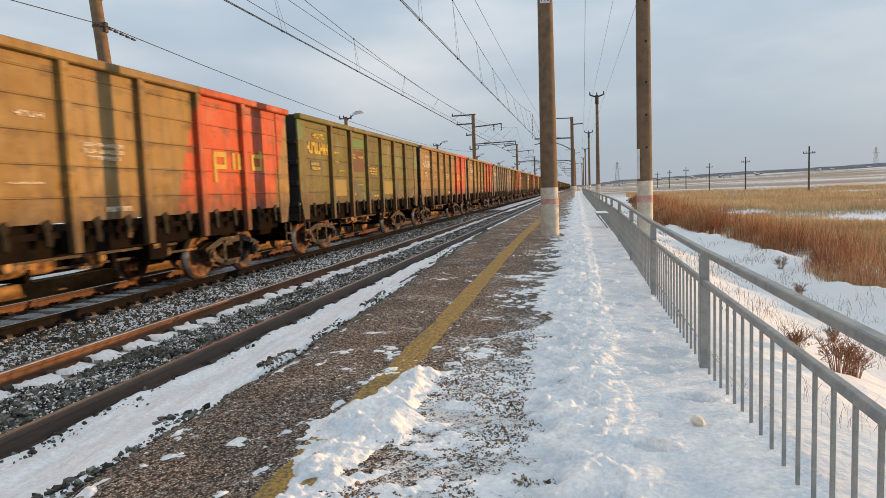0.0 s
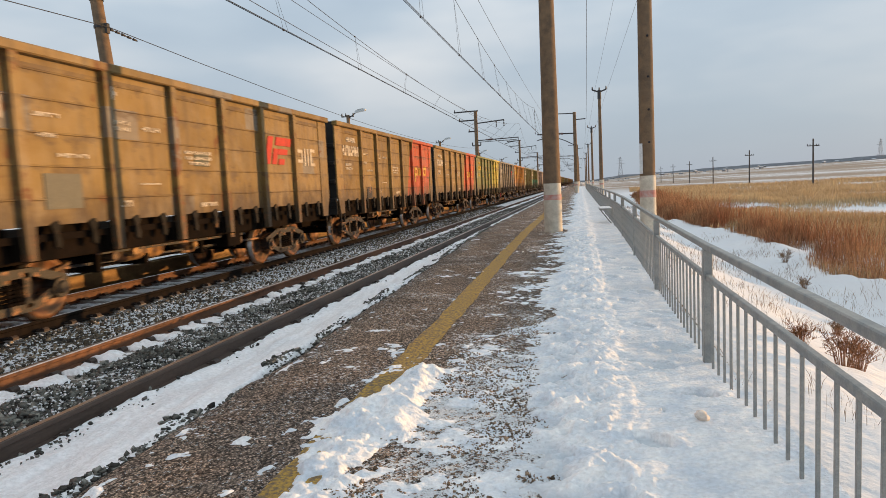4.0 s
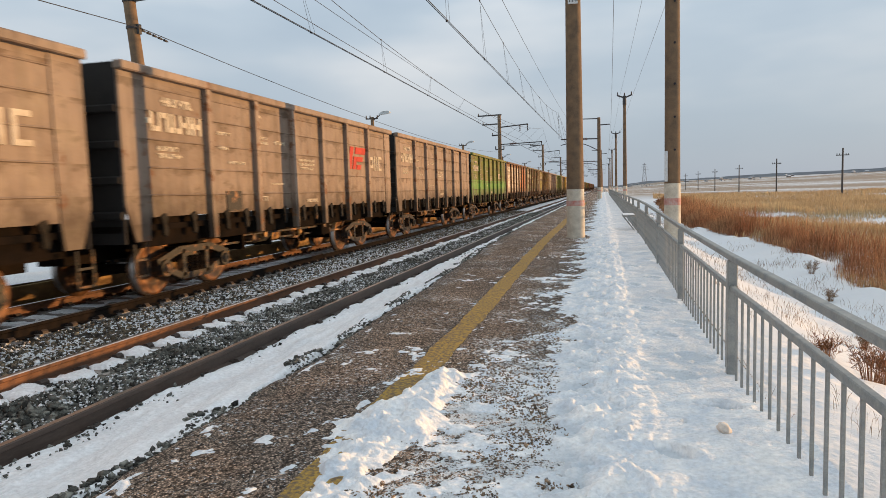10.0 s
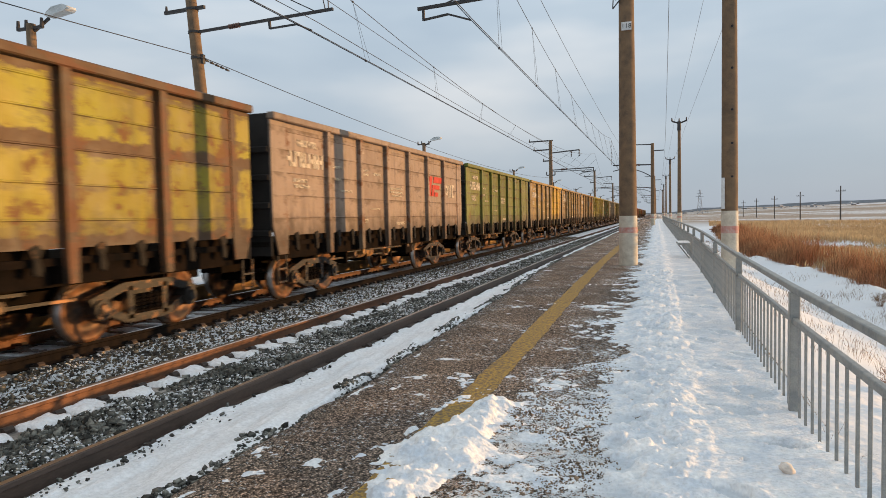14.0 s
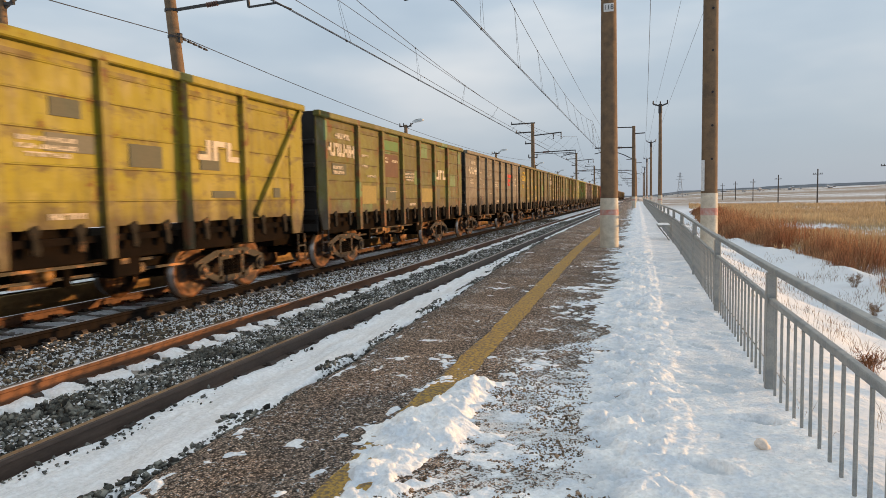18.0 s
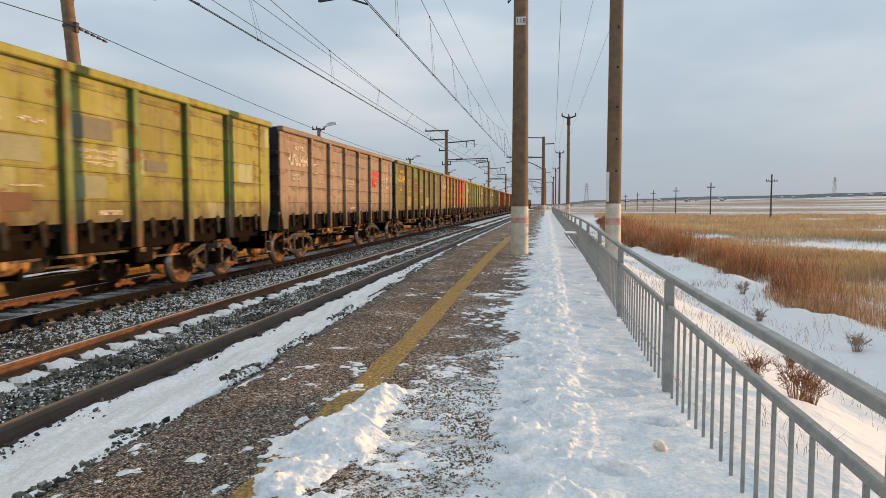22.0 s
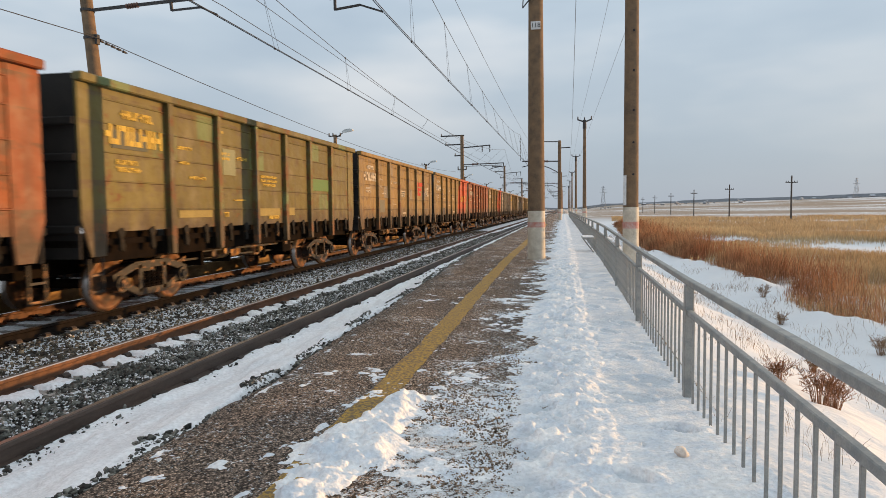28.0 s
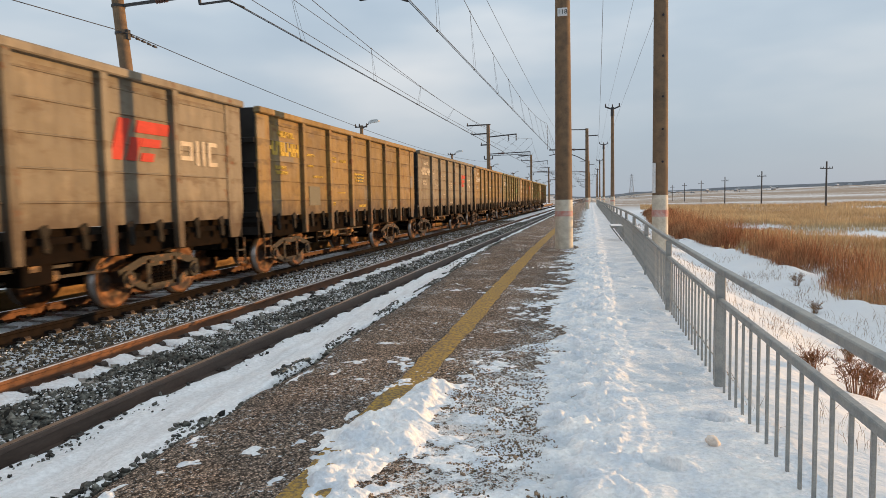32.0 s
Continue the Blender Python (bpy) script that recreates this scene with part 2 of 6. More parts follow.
M_RAIL = material("rusty_rail", (0.19, 0.082, 0.038), 0.7, second=(0.095, 0.046, 0.026), scale=3, contrast=0.12, bump=0.001, bump_scale=60, stretch=(1, 0.3, 1))
# right-hand rails: their unlit sides are put into the colour as darker tones
M_DARK_RAIL = material("shade_toned_rail", (0.115, 0.078, 0.060), 0.6, second=(0.07, 0.052, 0.044), scale=3, bump=0.001, bump_scale=60, stretch=(1, 0.3, 1))
M_BLACK_RAIL = material("unlit_black_rail", (0.020, 0.0155, 0.013), 0.95, second=(0.012, 0.010, 0.009), scale=3, bump=0.001, bump_scale=60, stretch=(1, 0.3, 1), spec=0.04)
M_RAILHEAD = material("worn_rail_head", (0.62, 0.56, 0.52), 0.3, metal=0.9, second=(0.36, 0.29, 0.25), scale=4, amount=0.3, stretch=(1, 0.1, 1))
M_SLEEPER = material("concrete_sleeper", (0.46, 0.44, 0.41), 0.9, second=(0.24, 0.21, 0.19), scale=4, bump=0.004, random=0.15)
M_CLIP = material("rail_fastening", (0.035, 0.03, 0.028), 0.7, second=(0.07, 0.05, 0.04), scale=20)
M_CONCRETE = material("pole_concrete", (0.235, 0.152, 0.088), 0.9, second=(0.13, 0.092, 0.062), scale=4.5, bump=0.006, bump_scale=55)
M_WHITEWASH = material("whitewash", (0.66, 0.61, 0.51), 0.85, second=(0.46, 0.41, 0.33), scale=5, amount=0.35, bump=0.003, bump_scale=60)
M_REDBAND = material("faded_red_band", (0.50, 0.19, 0.15), 0.85, second=(0.55, 0.42, 0.38), scale=9, amount=0.35)
M_FENCE = material("grey_fence_paint", (0.235, 0.25, 0.25), 0.5, second=(0.335, 0.335, 0.315), scale=9, amount=0.5, contrast=0.10, bump=0.0008, bump_scale=120)
M_WIRE = material("dark_wire", (0.035, 0.035, 0.04), 0.6)
M_STEEL = material("dark_bracket_steel", (0.035, 0.038, 0.045), 0.6, second=(0.06, 0.05, 0.045), scale=8)
M_INSULATOR = material("brown_insulator", (0.16, 0.08, 0.06), 0.3)
M_LAMP = material("lamp_shell", (0.60, 0.62, 0.62), 0.5)
M_PLATE = material("number_plate", (0.75, 0.76, 0.76), 0.6)
M_INK = material("black_ink", (0.02, 0.02, 0.025), 0.6)
M_WOOD = material("weathered_pole_wood", (0.10, 0.085, 0.075), 0.9, second=(0.06, 0.05, 0.045), scale=4, stretch=(1, 1, 0.1))
M_LATTICE = material("lattice_steel", (0.30, 0.32, 0.35), 0.7)
M_REED = material("dry_reed", (0.50, 0.385, 0.225), 0.9, second=(0.37, 0.265, 0.15), scale=0.10, contrast=0.12, island=0.38, coords="Object")
M_RUSSET = material("russet_stalks", (0.27, 0.115, 0.058), 0.9, second=(0.42, 0.245, 0.13), scale=0.4, amount=0.35, contrast=0.10, island=0.6)
def translucent(m, share):
    n, l = m.node_tree.nodes, m.node_tree.links
    b, out = n["Principled BSDF"], n["Material Output"]
    tr = n.new("ShaderNodeBsdfTranslucent")
    l.new(b.inputs["Base Color"].links[0].from_socket, tr.inputs["Color"])
    mx = n.new("ShaderNodeMixShader")
    mx.inputs[0].default_value = share
    l.new(b.outputs[0], mx.inputs[1])
    l.new(tr.outputs[0], mx.inputs[2])
    l.new(mx.outputs[0], out.inputs["Surface"])


translucent(M_REED, 0.45)
translucent(M_RUSSET, 0.3)
M_WEED = material("dry_weed", (0.30, 0.19, 0.11), 0.9, second=(0.20, 0.12, 0.07), scale=2, island=0.4)
# rust, with sun glints and black shade painted into its mottling
M_BOGIE = material("rust_with_glints_and_shade", (0.36, 0.165, 0.062), 0.5, second=(0.016, 0.013, 0.011), scale=5.5, amount=0.72, contrast=0.05, bump=0.006, bump_scale=30, random=0.35)
M_TANK = material("glint_ochre_rust", (0.42, 0.225, 0.07), 0.5, second=(0.07, 0.036, 0.018), scale=5, amount=0.55, contrast=0.08)
# darker than any paint: shade below the wagon is put into the colour
M_BLACK = material("shade_black_underframe", (0.006, 0.0055, 0.005), 0.95, second=(0.016, 0.011, 0.008), scale=2.2, spec=0.03)
M_WHEEL = material("wheel_steel", (0.25, 0.115, 0.05), 0.5, metal=0.2, second=(0.05, 0.032, 0.022), scale=5, amount=0.45, contrast=0.12)
M_TREAD = material("bright_wheel_tread", (0.45, 0.42, 0.40), 0.35, metal=0.9)
# blue-grey stands in for distance haze over the trees
M_TREES = material("haze_toned_trees", (0.20, 0.215, 0.24), 1.0, second=(0.27, 0.28, 0.30), scale=0.02)
M_GRAVEL = material("brown_gravel", (0.34, 0.24, 0.155), 0.85, second=(0.14, 0.105, 0.078), scale=20, island=0.7)
M_HOUSE = material("far_house_wall", (0.30, 0.29, 0.29), 0.9, random=0.3)
M_ROOF = material("snowy_roof", (0.58, 0.61, 0.66), 0.9)


def asphalt_material():
    """worn asphalt with its small stones showing, frost in the hollows, a dusting of snow beside the ridge"""
    m = bpy.data.materials.new("worn_asphalt")
    m.use_nodes = True
    n, l = m.node_tree.nodes, m.node_tree.links
    b = n["Principled BSDF"]
    b.inputs["Roughness"].default_value = 0.9
    b.inputs["Specular IOR Level"].default_value = 0.25
    tc = n.new("ShaderNodeTexCoord")

    def ramp(value, a0, a1, lo=0.0, hi=1.0):
        r = n.new("ShaderNodeMapRange")
        for k, v in (("From Min", a0), ("From Max", a1), ("To Min", lo), ("To Max", hi)):
            r.inputs[k].default_value = v
        l.new(value, r.inputs["Value"])
        return r.outputs["Result"]

    def maths(op, a0, a1):
        x = n.new("ShaderNodeMath")
        x.operation = op
        for k, v in enumerate((a0, a1)):
            if isinstance(v, (int, float)):
                x.inputs[k].default_value = v
            else:
                l.new(v, x.inputs[k])
        return x.outputs[0]

    def noise_of(scale, detail, rough, stretch=(1, 1, 1), turn=0.0):
        mp = n.new("ShaderNodeMapping")
        mp.inputs["Scale"].default_value = stretch
        mp.inputs["Rotation"].default_value = (0, 0, turn)
        l.new(tc.outputs["Object"], mp.inputs["Vector"])
        no = n.new("ShaderNodeTexNoise")
        no.inputs["Scale"].default_value = scale
        no.inputs["Detail"].default_value = detail
        no.inputs["Roughness"].default_value = rough
        l.new(mp.outputs["Vector"], no.inputs["Vector"])
        return no.outputs["Fac"]

    def stones_of(scale):
        vo = n.new("ShaderNodeTexVoronoi")
        vo.inputs["Scale"].default_value = scale
        l.new(tc.outputs["Object"], vo.inputs["Vector"])
        bw = n.new("ShaderNodeRGBToBW")
        l.new(vo.outputs["Color"], bw.inputs[0])
        return bw.outputs[0], vo.outputs["Distance"]

    def mixed(f, a0, a1, mode="MIX"):
        x = n.new("ShaderNodeMix")
        x.data_type = "RGBA"
        x.blend_type = mode
        for s, v in (("Factor", f), ("A", a0), ("B", a1)):
            if isinstance(v, tuple):
                x.inputs[s].default_value = (*v, 1)
            elif isinstance(v, (int, float)):
                x.inputs[s].default_value = v
            else:
                l.new(v, x.inputs[s])
        return x.outputs["Result"]
    c1, d1 = stones_of(64)
    c2, d2 = stones_of(165)
    col = mixed(ramp(noise_of(0.8, 5, 0.6), 0.35, 0.65), (0.375, 0.282, 0.215), (0.255, 0.196, 0.156))
    col = mixed(1.0, col, ramp(c1, 0.25, 0.75, 0.25, 1.9), "MULTIPLY")
    col = mixed(1.0, col, ramp(c2, 0.25, 0.75, 0.55, 1.45), "MULTIPLY")
    col = mixed(1.0, col, ramp(d1, 0.25, 0.62, 1.15, 0.35), "MULTIPLY")
    sp = n.new("ShaderNodeSeparateXYZ")
    l.new(tc.outputs["Object"], sp.inputs[0])
    zone = maths("MULTIPLY", ramp(sp.outputs["X"], -1.3, -0.95), ramp(sp.outputs["Y"], 7.0, 5.0))
    side = ramp(sp.outputs["X"], -1.35, -0.4, 0.0, 0.045)
    frost = maths("ADD", noise_of(24, 8, 0.74, (1, 0.85, 1), 0.5), maths("MULTIPLY", noise_of(1.3, 5, 0.6), 0.5))
    frost = maths("ADD", frost, maths("ADD", maths("MULTIPLY", zone, 0.155), side))
    frost = maths("ADD", frost, maths("MULTIPLY", d1, 0.26))
    cover = ramp(frost, 1.0, 1.025, 0, 0.96)
    col = mixed(cover, col, (0.84, 0.86, 0.88))
    l.new(col, b.inputs["Base Color"])
    bp = n.new("ShaderNodeBump")
    bp.inputs["Distance"].default_value = 0.014
    l.new(maths("SUBTRACT", maths("ADD", maths("MULTIPLY", cover, 0.5), c2), d1), bp.inputs["Height"])
    l.new(bp.outputs["Normal"], b.inputs["Normal"])
    return m


M_ASPHALT = asphalt_material()
M_YELLOW = material("worn_yellow_paint", (0.50, 0.31, 0.065), 0.9, second=(0.17, 0.125, 0.085), scale=38, amount=0.42, contrast=0.10, bump=0.010, bump_scale=95)


def ground_material():
    """snow over dry grass: drawn-out bands of snow and of brown grass, farther off"""
    m = bpy.data.materials.new("snowy_field")
    m.use_nodes = True
    n, l = m.node_tree.nodes, m.node_tree.links
    b = n["Principled BSDF"]
    b.inputs["Roughness"].default_value = 0.85
    b.inputs["Specular IOR Level"].default_value = 0.2
    tc = n.new("ShaderNodeTexCoord")

    def noise_of(scale, sx, sy, detail=5):
        mp = n.new("ShaderNodeMapping")
        mp.inputs["Scale"].default_value = (sx, sy, 1)
        l.new(tc.outputs["Object"], mp.inputs["Vector"])
        no = n.new("ShaderNodeTexNoise")
        no.inputs["Scale"].default_value = scale
        no.inputs["Detail"].default_value = detail
        l.new(mp.outputs["Vector"], no.inputs["Vector"])
        return no.outputs["Fac"]

    def ramp(value, a, c, lo=0.0, hi=1.0):
        r = n.new("ShaderNodeMapRange")
        r.inputs["From Min"].default_value = a
        r.inputs["From Max"].default_value = c
        r.inputs["To Min"].default_value = lo
        r.inputs["To Max"].default_value = hi
        l.new(value, r.inputs["Value"])
        return r.outputs["Result"]

    def mixed(f, a, c):
        x = n.new("ShaderNodeMix")
        x.data_type = "RGBA"
        for s, v in (("Factor", f), ("A", a), ("B", c)):
            if isinstance(v, tuple):
                x.inputs[s].default_value = (*v, 1)
            else:
                l.new(v, x.inputs[s])
        return x.outputs["Result"]
    snow = mixed(noise_of(0.8, 1, 1), (0.80, 0.80, 0.81), (0.70, 0.73, 0.77))
    grass = mixed(noise_of(0.5, 1, 1), (0.30, 0.20, 0.11), (0.23, 0.155, 0.095))
    bands = noise_of(0.0050, 0.7, 1.9, 9)
    tufts = noise_of(0.6, 1, 1, 8)
    su = n.new("ShaderNodeMath")
    su.operation = "MULTIPLY_ADD"
    su.inputs[1].default_value = 0.34
    l.new(tufts, su.inputs[0])
    l.new(bands, su.inputs[2])
    cover = ramp(su.outputs[0], 0.59, 0.67, 0.10, 0.85)
    # all snow on the bank and under the near reeds
    sp = n.new("ShaderNodeSeparateXYZ")
    l.new(tc.outputs["Object"], sp.inputs[0])
    far = ramp(sp.outputs["Y"], 120.0, 210.0)
    mu = n.new("ShaderNodeMath")
    mu.operation = "MULTIPLY"
    l.new(cover, mu.inputs[0])
    l.new(far, mu.inputs[1])
    l.new(mixed(mu.outputs[0], snow, grass), b.inputs["Base Color"])
    bp = n.new("ShaderNodeBump")
    bp.inputs["Distance"].default_value = 0.05
    l.new(noise_of(5, 1, 1, 6), bp.inputs["Height"])
    l.new(bp.outputs["Normal"], b.inputs["Normal"])
    return m


M_GROUND = ground_material()


def paint(name, base, second, rust=0.35, patch=0.0, patch_color=(0.1, 0.2, 0.1), wedge=None, low=None, random=0.10, panel=None):
    """a wagon's weathered paint, in the wagon's own space: every bay a little different, streaks, rust creeping in from
    posts, darker brown below ledges, touched-up squares, a coloured end, a lower half of another colour
    """
    warm = not any(k in name for k in ("olive", "leaf", "khaki", "green", "yellow", "white", "pink"))
    base, second = (tuple(c * k for c, k in zip(v, (0.70, 0.69, 0.63) if "grey" in name else (0.66, 0.60, 0.53) if "pink" in name else (0.84, 0.81, 0.70) if "white" in name else (0.70, 0.64, 0.42) if warm else (0.57, 0.60, 0.39))) for v in (base, second))
    m = bpy.data.materials.new(name)
    m.use_nodes = True
    n, l = m.node_tree.nodes, m.node_tree.links
    b = n["Principled BSDF"]
    b.inputs["Roughness"].default_value = 0.62
    b.inputs["Specular IOR Level"].default_value = 0.3
    tc = n.new("ShaderNodeTexCoord")
    info = n.new("ShaderNodeObjectInfo")
    # every sheet has stains of its own
    jump = n.new("ShaderNodeVectorMath")
    jump.operation = "MULTIPLY_ADD"
    jump.inputs[1].default_value = (31.0, 57.0, 43.0)
    l.new(info.outputs["Random"], jump.inputs[0])
    l.new(tc.outputs["Object"], jump.inputs[2])
    own = jump.outputs[0]

    def math_node(op, a, c=None):
        x = n.new("ShaderNodeMath")
        x.operation = op
        for i, v in enumerate((a, c)):
            if v is None:
                continue
            if isinstance(v, (int, float)):
                x.inputs[i].default_value = v
            else:
                l.new(v, x.inputs[i])
        return x.outputs[0]

    def noise_of(scale, stretch, detail=5, rough=0.6):
        mp = n.new("ShaderNodeMapping")
        mp.inputs["Scale"].default_value = stretch
        l.new(own, mp.inputs["Vector"])
        no = n.new("ShaderNodeTexNoise")
        no.noise_dimensions = "3D"
        no.inputs["Scale"].default_value = scale
        no.inputs["Detail"].default_value = detail
        no.inputs["Roughness"].default_value = rough
        l.new(mp.outputs["Vector"], no.inputs["Vector"])
        return no.outputs["Fac"]

    def ramp(value, a, c, lo=0.0, hi=1.0):
        r = n.new("ShaderNodeMapRange")
        for k, v in (("From Min", a), ("From Max", c), ("To Min", lo), ("To Max", hi)):
            r.inputs[k].default_value = v
        l.new(value, r.inputs["Value"])
        return r.outputs["Result"]

    def mixed(f, a, c, mode="MIX"):
        x = n.new("ShaderNodeMix")
        x.data_type = "RGBA"
        x.blend_type = mode
        for s, v in (("Factor", f), ("A", a), ("B", c)):
            if isinstance(v, tuple):
                x.inputs[s].default_value = (*v, 1)
            elif isinstance(v, (int, float)):
                x.inputs[s].default_value = v
            else:
                l.new(v, x.inputs[s])
        return x.outputs["Result"]
    sep = n.new("ShaderNodeSeparateXYZ")
    l.new(tc.outputs["Object"], sep.inputs[0])
    y_, z_ = sep.outputs["Y"], sep.outputs["Z"]
    cloud, blot = noise_of(0.55, (1, 1, 1)), noise_of(2.6, (1, 1, 1), 8, 0.7)
    col = mixed(ramp(cloud, 0.40, 0.60), base, second)
    # place within the bay, 0 at its middle and 0.5 at its posts, and a tone for each bay
    bay = math_node("MULTIPLY", math_node("ADD", y_, 21.48), 1 / 1.718)
    side = math_node("ABSOLUTE", math_node("SUBTRACT", math_node("FRACT", bay), 0.5))
    tone = n.new("ShaderNodeTexWhiteNoise")
    tone.noise_dimensions = "2D"
    cb0 = n.new("ShaderNodeCombineXYZ")
    l.new(math_node("FLOOR", bay), cb0.inputs[0])
    l.new(math_node("MULTIPLY", info.outputs["Random"], 91.0), cb0.inputs[1])
    l.new(cb0.outputs[0], tone.inputs["Vector"])
    col = mixed(1.0, col, ramp(tone.outputs["Value"], 0, 1, 0.86, 1.12), "MULTIPLY")
    col = mixed(math_node("MULTIPLY", ramp(tone.outputs["Value"], 0.55, 0.6, 0, 0.5), ramp(cloud, 0.42, 0.52)), col, tuple(min(1, 1.25 * c + 0.02) for c in second))
    if low:
        edge = math_node("ADD", z_, math_node("MULTIPLY", noise_of(1.4, (1, 1, 1)), 0.12))
        col = mixed(ramp(edge, 2.34, 2.36), low, col)
    if patch:
        cy = math_node("FLOOR", math_node("MULTIPLY", math_node("ADD", y_, 20.3), 1.35))
        cz = math_node("FLOOR", math_node("MULTIPLY", math_node("ADD", z_, 0.17), 2.1))
        cb = n.new("ShaderNodeCombineXYZ")
        l.new(cy, cb.inputs[0])
        l.new(cz, cb.inputs[1])
        l.new(math_node("MULTIPLY", info.outputs["Random"], 77.0), cb.inputs[2])
        wn_ = n.new("ShaderNodeTexWhiteNoise")
        wn_.noise_dimensions = "3D"
        l.new(cb.outputs[0], wn_.inputs["Vector"])
        col = mixed(ramp(wn_.outputs["Value"], 1 - patch, 1 - patch + 0.01, 0, 0.85), col, patch_color)
    if wedge:
        edge = math_node("SUBTRACT", y_, math_node("MULTIPLY", z_, 0.38))
        inside = math_node("MULTIPLY", ramp(edge, 1.19, 1.22), ramp(edge, 5.18, 5.15))
        col = mixed(inside, col, wedge)
    if panel:
        # paint left standing in the middle of each bay, rust round it
        rim, z0, z1, waist = panel
        hold = math_node("MINIMUM", math_node("SUBTRACT", 0.405, side), math_node("MINIMUM", math_node("SUBTRACT", z_, z0), math_node("SUBTRACT", z1, z_)))
        if waist:
            hold = math_node("MINIMUM", hold, math_node("SUBTRACT", math_node("ABSOLUTE", math_node("SUBTRACT", z_, waist)), 0.09))
        hold = math_node("ADD", hold, math_node("MULTIPLY", math_node("SUBTRACT", blot, 0.5), 0.45))
        col = mixed(ramp(hold, 0.03, 0.0), col, rim)
    # soot running down in fine streaks
    col = mixed(ramp(noise_of(2.4, (1, 2.6, 0.20), 7), 0.48, 0.72, 0, 0.5), col, (0.075, 0.055, 0.038))
    # darker brown, broken by noise, below the pressed ledges
    ledge = math_node("FRACT", math_node("MULTIPLY", math_node("SUBTRACT", z_, 1.30), 1 / 0.46))
    below_ledge = math_node("ADD", ramp(ledge, 0.55, 1.0, 0, 0.16), noise_of(3.2, (1, 0.7, 1.3), 7, 0.68))
    col = mixed(ramp(below_ledge, 0.58, 0.70, 0, 0.7), col, (0.095, 0.060, 0.034))
    # road dirt splashed up the lower sheets, in ragged tongues
    splash = math_node("SUBTRACT", math_node("MULTIPLY", noise_of(2.2, (1, 1.5, 0.6), 6, 0.65), 1.5), z_)
    col = mixed(ramp(splash, -1.18, -0.62, 0, 0.85), col, (0.060, 0.038, 0.024))
    # chalky faded places
    col = mixed(ramp(noise_of(1.3, (1, 1.2, 0.8), 6), 0.55, 0.68, 0, 0.22), col, (0.36, 0.29, 0.19))
    # rust, most along the posts
    eaten = math_node("ADD", blot, ramp(side, 0.30, 0.5, 0, 0.10))
    col = mixed(ramp(eaten, 0.68 - 0.2 * rust, 0.73 - 0.2 * rust, 0, 0.85), col, (0.16, 0.066, 0.028))
    col = mixed(1.0, col, ramp(info.outputs["Random"], 0, 1, 1 - random, 1 + random), "MULTIPLY")
    l.new(col, b.inputs["Base Color"])
    l.new(ramp(blot, 0.4, 0.7, 0.5, 0.8), b.inputs["Roughness"])
    bp = n.new("ShaderNodeBump")
    bp.inputs["Distance"].default_value = 0.035
    l.new(noise_of(1.9, (1, 1, 1.4), 3), bp.inputs["Height"])
    l.new(bp.outputs["Normal"], b.inputs["Normal"])
    return m


